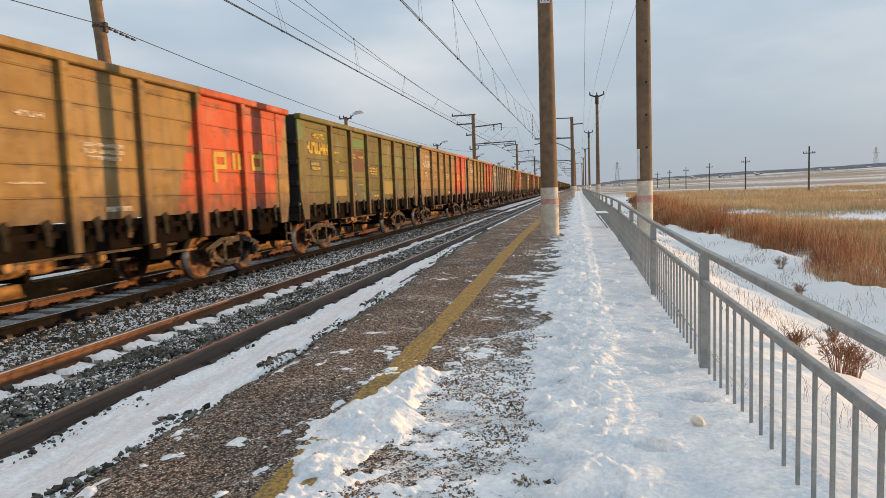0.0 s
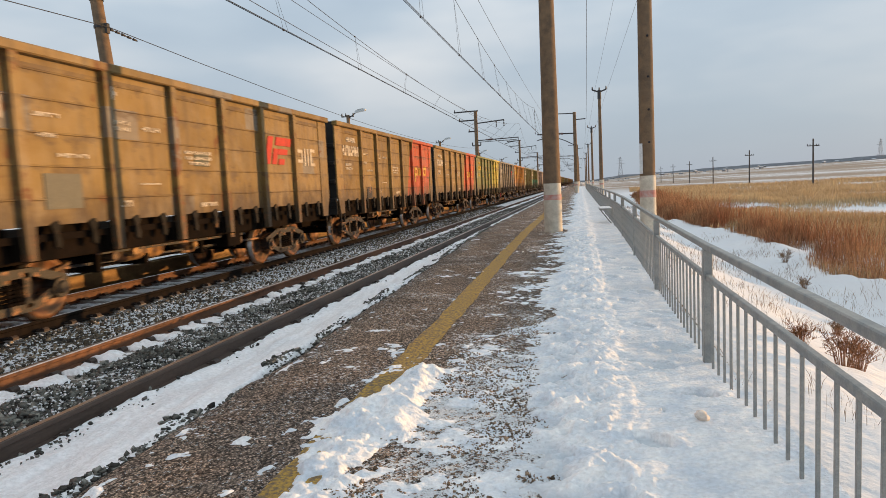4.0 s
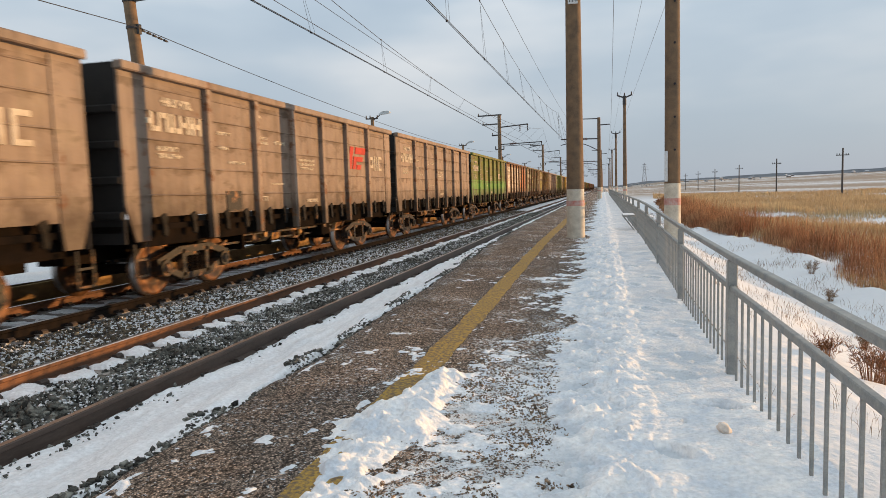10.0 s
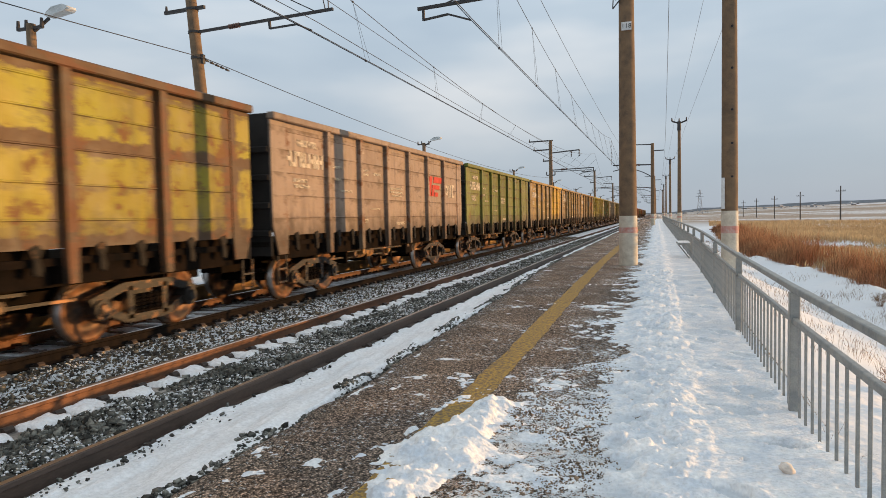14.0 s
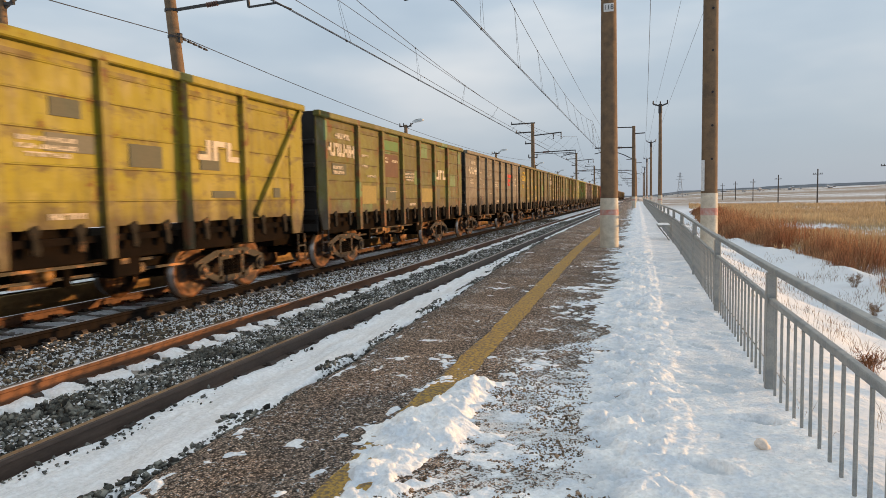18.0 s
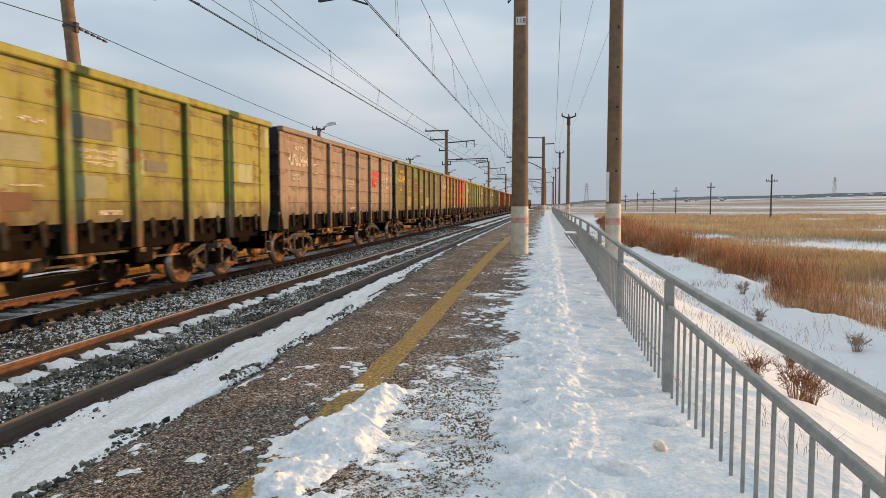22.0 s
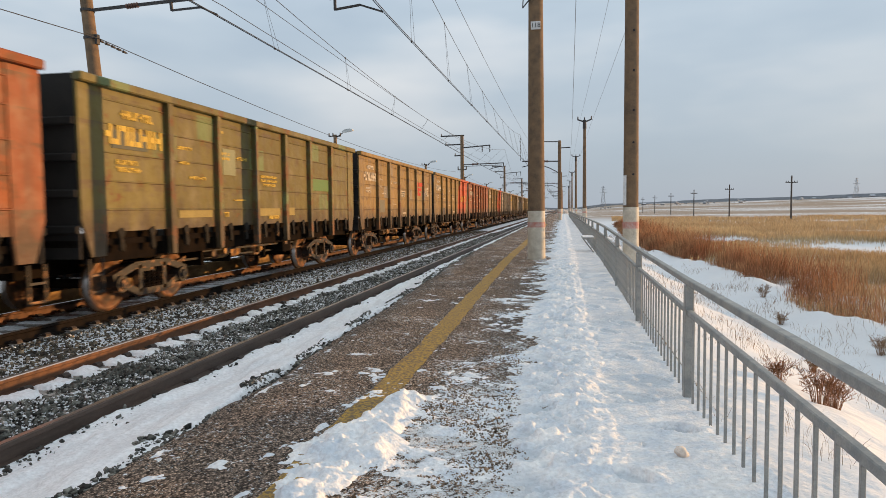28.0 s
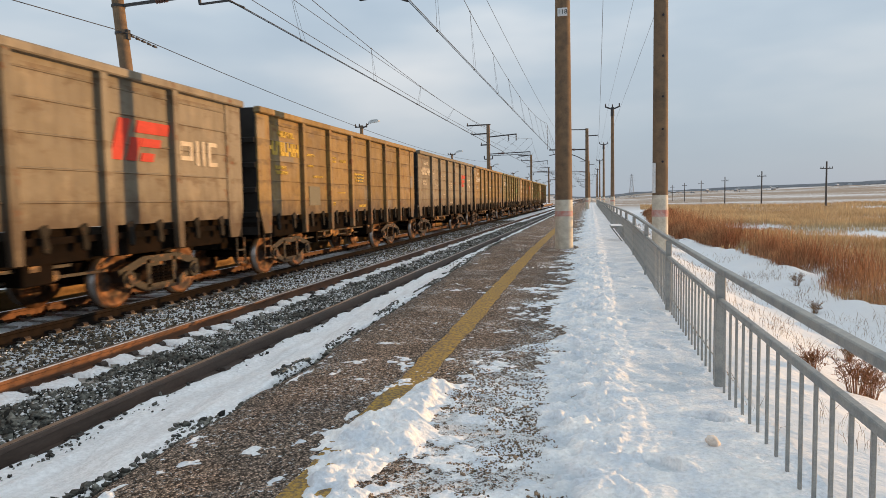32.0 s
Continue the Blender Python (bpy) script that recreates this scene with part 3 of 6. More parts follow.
RED = (0.46, 0.075, 0.025)
PAINTS = dict(
    brown_red=paint("tan_brown_paint_red_end", (0.375, 0.25, 0.105), (0.30, 0.198, 0.09), 0.12, wedge=RED),
    brown=paint("tan_brown_paint", (0.36, 0.25, 0.12), (0.285, 0.195, 0.097), 0.25, patch=0.06, patch_color=(0.2, 0.18, 0.15)),
    tan=paint("orange_tan_paint_yellow_end", (0.50, 0.30, 0.13), (0.40, 0.25, 0.125), 0.2, patch=0.06, patch_color=(0.30, 0.25, 0.2), wedge=(0.50, 0.31, 0.04)),
    mustard=paint("yellowish_mustard_paint", (0.36, 0.29, 0.085), (0.29, 0.22, 0.075), 0.35, patch=0.06, patch_color=(0.24, 0.24, 0.1)),
    grey=paint("grey_brown_paint", (0.265, 0.228, 0.18), (0.235, 0.20, 0.155), 0.05),
    pink=paint("pinkish_tan_paint", (0.44, 0.36, 0.31), (0.39, 0.31, 0.26), 0.2),
    olive=paint("olive_paint", (0.25, 0.225, 0.070), (0.205, 0.16, 0.055), 0.4, patch=0.10, patch_color=(0.13, 0.21, 0.085)),
    khaki=paint("dull_khaki_paint", (0.27, 0.205, 0.085), (0.215, 0.165, 0.07), 0.35, patch=0.06, patch_color=(0.15, 0.2, 0.08)),
    two_tone=paint("pale_olive_paint_yellow_end", (0.33, 0.32, 0.14), (0.29, 0.27, 0.11), 0.3, patch=0.05, patch_color=(0.30, 0.32, 0.2), wedge=(0.50, 0.40, 0.06)),
    deep_green=paint("deep_green_paint", (0.16, 0.27, 0.085), (0.19, 0.24, 0.08), 0.25),
    lime=paint("yellow_green_paint", (0.47, 0.44, 0.11), (0.39, 0.34, 0.09), 0.34, patch=0.06, patch_color=(0.34, 0.36, 0.2)),
    rust=paint("rust_brown_paint", (0.20, 0.10, 0.045), (0.13, 0.062, 0.032), 0.4),
    leaf=paint("leaf_green_paint", (0.215, 0.245, 0.06), (0.235, 0.225, 0.06), 0.08),
    green=paint("green_paint", (0.21, 0.27, 0.06), (0.25, 0.22, 0.065), 0.15, low=(0.13, 0.28, 0.05)),
    teal=paint("green_and_olive_paint", (0.26, 0.21, 0.06), (0.28, 0.215, 0.06), 0.2, patch=0.05, patch_color=(0.12, 0.19, 0.09), low=(0.06, 0.19, 0.095)),
    mixed_green=paint("patched_mustard_olive_paint", (0.27, 0.20, 0.05), (0.22, 0.185, 0.06), 0.25),
    olive_rust=paint("worn_olive_and_rust_paint", (0.235, 0.205, 0.10), (0.215, 0.13, 0.055), 0.7, patch=0.08, patch_color=(0.36, 0.33, 0.17)),
    orange=paint("orange_paint", (0.62, 0.32, 0.06), (0.52, 0.23, 0.055), 0.28, patch=0.08, patch_color=(0.25, 0.21, 0.16)),
    red=paint("red_orange_paint", (0.36, 0.095, 0.03), (0.27, 0.075, 0.03), 0.3, patch=0.04, patch_color=(0.25, 0.14, 0.07)),
    yellow=paint("yellow_paint", (0.50, 0.395, 0.045), (0.43, 0.32, 0.05), 0.3),
    yellow_rust=paint("yellow_panels_on_rust", (0.56, 0.47, 0.055), (0.47, 0.34, 0.05), 0.6, panel=((0.105, 0.055, 0.022), 1.55, 3.62, 2.75)),
    white_rust=paint("white_and_rust_paint", (0.72, 0.66, 0.62), (0.64, 0.57, 0.52), 0.35, wedge=(0.42, 0.14, 0.04), panel=((0.24, 0.105, 0.04), 1.50, 3.50, 0.0)),
)
M_HOOK = material("rusty_hatch_hook", (0.20, 0.10, 0.042), 0.6, second=(0.014, 0.012, 0.010), scale=5.0, amount=0.95, contrast=0.08, random=0.5, spec=0.1)
PATCH_PAINT = dict(
    slate=material("slate_touch_up", (0.082, 0.090, 0.066), 0.7, second=(0.109, 0.101, 0.066), scale=2.0),
    pale=material("pale_green_touch_up", (0.265, 0.265, 0.164), 0.7, second=(0.203, 0.211, 0.117), scale=3.0),
    brown=material("red_brown_touch_up", (0.148, 0.074, 0.039), 0.7, second=(0.109, 0.058, 0.035), scale=3.0),
    grey=material("grey_touch_up", (0.172, 0.156, 0.113), 0.7, second=(0.133, 0.129, 0.098), scale=3.0),
    green=material("bright_green_touch_up", (0.086, 0.195, 0.070), 0.7, second=(0.117, 0.187, 0.062), scale=3.0),
    straw=material("straw_touch_up", (0.312, 0.242, 0.078), 0.7, second=(0.242, 0.187, 0.062), scale=3.0))
# near-black: the shade on the ends is painted in, along with coal dust
M_INSIDE = material("shade_dark_wagon_end", (0.016, 0.015, 0.015), 0.85, second=(0.032, 0.028, 0.025), scale=2)
M_WHITE_TEXT = material("faded_white_lettering", (0.62, 0.54, 0.42), 0.8, second=(0.42, 0.34, 0.24), scale=6, amount=0.3)
M_YELLOW_TEXT = material("yellow_lettering", (0.62, 0.42, 0.08), 0.8)
M_RED_LOGO = material("red_emblem_paint", (0.55, 0.05, 0.03), 0.7)
M_FAR_FACE = material("far_platform_face", (0.40, 0.255, 0.11), 0.9, second=(0.20, 0.12, 0.055), scale=1.6, contrast=0.12, stretch=(1, 0.5, 1.2), bump=0.02, bump_scale=9)
M_RED_PART = material("red_brake_part", (0.38, 0.035, 0.03), 0.7)

# ---- plan, in metres: y runs along the track, the platform's top is z = 0 ----
RAIL_Z = -0.18
TRACK_1, TRACK_2 = -4.93, -8.67
FENCE_X = 0.95
def lift(y):
    """raises the platform a little in the distance, to fit the camera's view"""
    return 0.16 * smoothstep(np.asarray(y, float), 5.0, 19.0)


EDGE_X = -2.62                       # the asphalt's ragged edge towards the track


# ---- ground ----
def field_edge(y):
    return np.interp(y, (5.0, 9.0, 13.0, 14.6, 17.5, 20.7, 27.6, 33.0, 38.0, 60.0, 110.0), (6.4, 6.3, 6.0, 5.8, 5.9, 6.0, 6.5, 5.7, 4.9, 5.4, 8.0)) + 0.40 * fractal(y * 0 + 2.0, y, 0.3, 4, 201, 0.6)


def ground_z(x, y):
    r = np.hypot(x, y)
    z = np.full_like(x, -0.45)
    bank = -0.10 - 0.95 * smoothstep(x, 1.0, 4.6)
    z = np.where(x > 0.4, bank, z)
    lip = np.exp(-((x - field_edge(y) + 0.35) / 0.45) ** 2) * (y > 5) * (y < 60)
    z = z + 0.16 * lip * (x > 3.5) * (1 + 0.5 * fractal(x, y, 0.7, 3, 7))
    left = -0.45 - 0.7 * smoothstep(-x, 17, 26)
    z = np.where(x < -15, left, z)
    near = smoothstep(x, 1.2, 2.2) + smoothstep(-x, 16, 18)
    z = z + near * (0.10 * fractal(x, y, 0.35, 4, 3) + 0.035 * fractal(x, y, 1.6, 3, 5) * (r < 60))
    z = z + smoothstep(np.abs(x), 20, 160) * 0.0062 * np.clip(r - 260, 0, 2400)
    z = z + 0.020 * np.clip(x - 120, 0, 1500) * smoothstep(r, 250, 1400)
    z = z + smoothstep(np.abs(x), 60, 300) * smoothstep(r, 300, 900) * 3.0 * fractal(x, y, 0.0017, 3, 8)
    return z


def graded(a, b, step, grow, reach):
    out = [a]
    while out[-1] < b:
        out.append(out[-1] + step)
    s = step
    while out[-1] < reach:
        s *= grow
        out.append(out[-1] + s)
    low = [a]
    s = step
    while low[-1] > -reach:
        s *= grow
        low.append(low[-1] - s)
    return low[:0:-1] + out


tagged(sheet("ground", graded(-3.0, 9.0, 0.14, 1.12, 3600), graded(-2.0, 26.0, 0.16, 1.10, 3600), ground_z, M_GROUND), "snow-covered field with bands of dry brown grass", "ground", kind="structure")


# ---- platform ----
def edge_at(y):
    return EDGE_X - 0.10 * smoothstep(y, 2, 9) - 0.22 * smoothstep(y, 9, 26) + 0.05 * fractal(y, y * 0 + 3.0, 0.9, 4, 21) + 0.02 * fractal(y, y * 0, 5, 2, 22)


def build_platform():
    ys = np.concatenate([np.arange(-14, 1, 0.5), np.arange(1, 14, 0.05), np.arange(14, 40, 0.15), np.arange(40, 170.1, 1.0)])
    e = edge_at(ys)
    right = FENCE_X + 0.16
    X = np.empty((len(ys), 14))
    Z = np.zeros_like(X)
    X[:, 0], Z[:, 0] = e - 0.06, -0.42
    X[:, 1], Z[:, 1] = e, -0.05
    for i in range(12):
        u = (i / 11) ** 1.3
        X[:, 2 + i] = e + 0.05 + (right - e - 0.05) * u
    Y = np.repeat(ys[:, None], 14, 1)
    Z[:, 2:] = 0.006 * fractal(X[:, 2:], Y[:, 2:], 1.1, 3, 31)
    Z[:, 2] -= 0.02
    Z[:, 1:] += lift(Y[:, 1:])
    n = len(ys)
    i = np.arange(n * 14).reshape(n, 14)
    f = np.stack([i[:-1, :-1], i[:-1, 1:], i[1:, 1:], i[1:, :-1]], -1).reshape(-1, 4)
    tagged(soup("platform", np.stack([X, Y, Z], -1).reshape(-1, 3), f, M_ASPHALT, True), "worn dark asphalt station platform with frost in the hollows", "platform", kind="structure")
    bm = box(bmesh.new(), -2.45, FENCE_X + 0.15, -14, 170, -0.5, -0.02)
    tagged(part("platform_core", bm, M_BED_BROWN), "asphalt and gravel body of the platform", "platform", kind="structure")


build_platform()


def build_line():
    """yellow warning line, worn, along the platform's edge"""
    ys = np.concatenate([np.arange(-14, 0.5, 0.2), np.arange(0.5, 12, 0.06), np.arange(12, 60, 0.25)])
    w = 0.125
    l = -1.49 - w + 0.018 * fractal(ys, ys * 0, 3.2, 3, 41)
    r = -1.49 + w + 0.018 * fractal(ys, ys * 0 + 7, 3.2, 3, 42)
    X = np.stack([l, l * 0.67 + r * 0.33, l * 0.33 + r * 0.67, r], 1)
    Y = np.repeat(ys[:, None], 4, 1)
    Z = 0.006 * fractal(X, Y, 1.1, 3, 31) + 0.006 + lift(Y)
    i = np.arange(len(ys) * 4).reshape(-1, 4)
    f = np.stack([i[:-1, :-1], i[:-1, 1:], i[1:, 1:], i[1:, :-1]], -1).reshape(-1, 4)
    tagged(soup("warning_line", np.stack([X, Y, Z], -1).reshape(-1, 3), f, M_YELLOW, True), "worn yellow warning line painted on the asphalt", "marking", kind="structure")


build_line()


def snow_depth(x, y):
    """depth of the snow on the platform: a trodden path along the fence, a ploughed ridge across the line, scattered scraps"""
    fine = fractal(x, y, 6.5, 4, 61, 0.68)
    mid = fractal(x, y, 1.7, 4, 51, 0.6)
    ragged = fractal(x, y, 17.0, 3, 63, 0.6)
    drawn = fractal(x * 0.55 + 0.25 * y, y - 0.35 * x, 4.2, 4, 71, 0.65)
    left = -0.42 + 0.20 * smoothstep(-y, -4.8, -3.2) + 0.10 * fractal(y * 0 + 1.0, y, 0.8, 3, 55)
    path = smoothstep(x + 0.10 * mid + 0.05 * fine, left - 0.08, left + 0.22)
    cover = np.full_like(x, -1.75)
    # mottled snow between the ridge and the path
    mott = smoothstep(x, -1.25, -1.0) * (1 - smoothstep(y + 0.5 * mid, 5.2, 6.6))
    cover = cover + mott * (1.25 + 0.35 * smoothstep(x, -0.8, -0.25))
    # streaks creeping out of the path
    cover = cover + (1 - mott) * smoothstep(x, left - 0.75, left) * 1.15
    cover = cover + 0.35 * smoothstep(y, 12, 25) * smoothstep(x, -1.4, -0.6)
    rough = 0.75 * fine + 0.55 * mid + 0.65 * drawn
    d = 0.011 * (cover + 0.32 * mott + 1.05 * rough + 0.6 * ragged)
    d = np.minimum(d, 0.016 + 0.003 * fine)
    lumps = 1 - np.abs(fractal(x, y, 5.2, 4, 83, 0.6)) * 1.6
    tread = 0.22 + 4.6 * np.exp(-((x + 0.05 - 0.05 * mid) / 0.27) ** 2)
    near = 1 - smoothstep(y, 3.6, 5.4)
    # trodden lumps and dents along the left of the path, smoother towards the railing
    clod = np.abs(fractal(x, y * 0.85, 3.1, 3, 81, 0.62))
    dent = smoothstep(fractal(x, y * 0.9, 7.0, 3, 82, 0.6), -0.10, 0.12)
    d = d * (1 - path) + path * (0.022 + 0.014 * smoothstep(x, 0.12, 0.36) * near + 0.006 * mid + 0.003 * fine + np.minimum(tread, 3.0) * (0.009 * (0.45 - clod) + 0.0075 * dent + 0.0042 * fine + 0.003 * lumps + 0.003 * ragged))
    # rises towards the railing, shaped to tilt the near snow off the sun and darken it
    d = d + path * 0.085 * near * np.clip(x - 0.22, 0, 1)
    # ridge thrown up by the plough, in lumps
    rl = np.interp(y, (2.0, 3.06, 3.57, 3.95, 4.15, 4.35, 4.95, 5.4), (-1.45, -1.49, -1.60, -1.68, -1.62, -1.46, -1.41, -1.26))
    rr = np.interp(y, (2.0, 3.12, 3.6, 3.8, 4.4, 5.4), (-1.08, -1.12, -1.20, -1.04, -1.14, -1.17))
    cx = (rl + rr) / 2 + 0.03 * mid
    wide = (rr - rl) / 2 + 0.02 * fine
    ridge = np.exp(-np.abs((x - cx) / wide) ** 4) * (1 - smoothstep(y + 0.15 * mid, 5.05, 5.4)) * smoothstep(y, -3, -1)
    chunk = 1 - np.abs(fractal(x, y, 7.5, 4, 87, 0.62)) * 1.5
    d = d + ridge * (0.066 + 0.034 * mid + 0.026 * chunk + 0.007 * fine)
    # a single scrap beside the line, crusts near the edge
    for px, py, ax, ay, turn in ((-1.98, 7.46, 0.12, 0.09, 0.0), (-2.02, 3.57, 0.075, 0.14, 0.1), (-1.78, 2.95, 0.04, 0.26, -0.3), (-2.19, 5.66, 0.032, 0.42, -0.2), (-2.3, 4.3, 0.03, 0.2, -0.4), (-1.82, 3.66, 0.025, 0.22, -0.1), (-1.70, 4.4, 0.03, 0.24, 0.2), (-1.69, 4.82, 0.025, 0.18, -0.3), (-1.94, 5.16, 0.05, 0.10, -0.2), (-2.35, 3.3, 0.03, 0.16, -0.4), (-2.12, 6.6, 0.1, 0.05, 0.3), (-1.74, 4.05, 0.022, 0.30, -0.25), (-1.62, 4.95, 0.018, 0.22, -0.2), (-1.95, 4.75, 0.03, 0.10, 0.2), (-1.1, 9.2, 0.16, 0.05, 0.3), (-0.95, 10.6, 0.2, 0.07, 0.2), (-1.0, 13.5, 0.25, 0.1, 0.1)):
        c, s = math.cos(turn), math.sin(turn)
        q = (((x - px) * c + (y - py) * s) / ax) ** 2 + ((-(x - px) * s + (y - py) * c) / ay) ** 2
        d = d + np.minimum(0.026 * np.exp(-q) * (1 + 0.9 * ragged), 0.013 + 0.003 * ragged)
    # footprints in the path
    for px, py, turn, deep in ((0.73, 4.49, 1.0, 1.1), (0.37, 3.65, 0.8, 0.8), (0.56, 5.29, 0.9, 0.9), (0.77, 5.86, 0.8, 1.0), (0.57, 6.69, 0.6, 1.0), (0.84, 7.29, 0.7, 1.0), (0.52, 8.02, 0.4, 0.9), (0.77, 8.55, 0.5, 1.0), (0.43, 9.88, 0.4, 0.9), (0.72, 10.6, 0.3, 0.9), (0.48, 11.9, 0.3, 0.9), (0.75, 12.8, 0.3, 0.9), (0.2, 2.9, 0.3, 0.7), (0.15, 7.5, 0.2, 0.7), (0.1, 9.1, 0.3, 0.7)):
        c, s = math.cos(turn), math.sin(turn)
        a, b2 = (x - px) * c + (y - py) * s, -(x - px) * s + (y - py) * c
        q = ((a / 0.075) ** 2 + (b2 / 0.14) ** 2) * (1 + 0.35 * mid + 0.35 * fine + 0.2 * ragged)
        d = d + deep * path * (-0.060 * (1 - smoothstep(q, 0.55, 1.15)) * (1 + 0.2 * fine) + 0.014 * np.exp(-((np.sqrt(np.maximum(q, 0)) - 1.35) / 0.25) ** 2))
    # a narrow ridge drifted along the path
    rip = np.interp(y, (2.0, 3.0, 3.67, 4.49, 5.51, 6.5, 8.0, 12.0), (0.25, 0.20, 0.23, 0.36, 0.28, 0.34, 0.28, 0.3)) + 0.035 * mid
    for off, tall in ((0.0, 0.012), (-0.10, 0.008)):
        d = d + path * tall * (1 - smoothstep(x - rip - off, -0.008, 0.022)) * smoothstep(x - rip - off, -0.30, -0.02)
    # the snow is packed, never trodden through to the asphalt
    d = np.maximum(d, path * (0.012 + 0.003 * fine) - 0.004 * (1 - path) - 0.02 * (path < 0.6))
    return d + 0.003 + lift(y)


def build_platform_snow():
    xs = list(np.arange(-2.55, 1.09, 0.015))
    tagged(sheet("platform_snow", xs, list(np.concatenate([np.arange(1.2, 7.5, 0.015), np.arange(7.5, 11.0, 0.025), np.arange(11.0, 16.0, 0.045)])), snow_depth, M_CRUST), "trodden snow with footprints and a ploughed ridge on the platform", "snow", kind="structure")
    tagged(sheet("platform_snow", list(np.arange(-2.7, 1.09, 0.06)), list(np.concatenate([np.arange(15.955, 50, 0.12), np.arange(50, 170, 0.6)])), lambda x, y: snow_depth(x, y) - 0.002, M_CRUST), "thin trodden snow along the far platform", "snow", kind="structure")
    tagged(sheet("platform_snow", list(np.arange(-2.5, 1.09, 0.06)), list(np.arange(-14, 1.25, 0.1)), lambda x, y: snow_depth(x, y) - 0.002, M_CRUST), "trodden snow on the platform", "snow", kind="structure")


build_platform_snow()


# ---- track ----
def bed_z(x, y):
    z = np.full_like(x, -0.385)
    z += 0.03 * np.exp(-((x - TRACK_1) / 0.35) ** 2) - 0.035 * np.exp(-((x - TRACK_2) / 0.62) ** 6)
    z += 0.035 * np.exp(-((x + 6.72) / 0.92) ** 4) - 0.06 * smoothstep(-x, 9.6, 10.4)
    return z + 0.022 * fractal(x, y, 2.4, 3, 101) * (y < 60)


tagged(sheet("ballast_bed", list(np.arange(-10.6, -2.5, 0.2)), list(np.concatenate([np.arange(-60, 0, 4), np.arange(0, 40, 0.3), np.arange(40, 200, 2), np.arange(200, 1000, 20)])), bed_z, M_BED), "dark crushed-stone ballast of the two tracks", "ballast", kind="structure")


def strip_snow_z(x, y):
    """snow between the platform's edge and the near rail"""
    u = (x - (TRACK_1 + 0.78)) / ((EDGE_X + 0.02) - (TRACK_1 + 0.78))
    z = -0.31 + (0.235 + lift(y)) * smoothstep(u, 0.15, 1.0)
    z = z + 0.03 * fractal(x, y * 0.6, 1.1, 4, 111) + 0.022 * fractal(x + 0.12 * y, y * 0.3, 4.0, 4, 112, 0.6)
    z = z + 0.030 * (0.35 - np.abs(fractal(x * 1.3 + 0.25 * y, y * 0.45, 1.6, 3, 116))) * smoothstep(u, 0.25, 0.6)
    edge = edge_at(y)
    # ragged where it meets the asphalt and, in places, thin at the rail
    z = z - 0.20 * smoothstep(x - edge + 0.09 * fractal(x, y * 0.7, 1.1, 4, 113, 0.6) + 0.05 * fractal(x, y, 6, 3, 114), -0.20, -0.04)
    z = z - 0.10 * smoothstep(-(x - (TRACK_1 + 0.93)) + 0.02 * fractal(x, y, 3.5, 3, 115), 0.02, 0.12)
    return z


tagged(sheet("verge_snow", list(np.arange(TRACK_1 + 0.83, EDGE_X + 0.24, 0.025)), list(np.concatenate([np.arange(-14, 1.5, 0.12), np.arange(1.5, 14, 0.045), np.arange(14, 45, 0.15), np.arange(45, 170, 1)])), strip_snow_z, M_SNOW), "wind-smoothed snow strip beside the near rail", "snow", kind="structure")


def snow_patch_z(x, y):
    """snow lying on the sleeper ends inside the far rail of the near track, and thin scraps between the tracks"""
    z = np.full_like(x, -0.46)
    a = np.exp(-((x - (TRACK_1 - 0.575) + 0.05 * fractal(x, y, 3.0, 4, 125, 0.6)) / 0.20) ** 4)
    pitch = 0.5 + 0.5 * np.cos(2 * math.pi * y / 0.545)
    z = z + a * (0.135 - 0.17 * smoothstep(pitch + 0.10 * fractal(x, y, 9, 3, 126, 0.6), 0.80, 0.95) + 0.022 * fractal(x, y, 6, 4, 121, 0.6))
    between = np.exp(-((x + 6.72) / 0.98) ** 6)
    z = z + between * (0.128 + 0.012 * fractal(x, y, 15.0, 3, 122, 0.7) + 0.006 * fractal(x, y, 2.0, 3, 124))
    # caps on the sleepers of the far track, bare stone between them
    inside = np.exp(-((x - TRACK_2) / 0.68) ** 6)
    z = z + inside * (0.135 * smoothstep(pitch + 0.09 * fractal(x, y, 5, 3, 127, 0.6), 0.52, 0.70) + 0.012 * fractal(x, y, 4.5, 4, 123, 0.65))
    return z


tagged(sheet("track_snow", list(np.arange(-10.38, TRACK_1 - 0.3, 0.035)), list(np.concatenate([np.arange(3, 24, 0.04), np.arange(24, 60, 0.2), np.arange(60, 300, 4)])), snow_patch_z, M_SNOW), "thin patchy snow among the ballast stones", "snow", kind="structure")


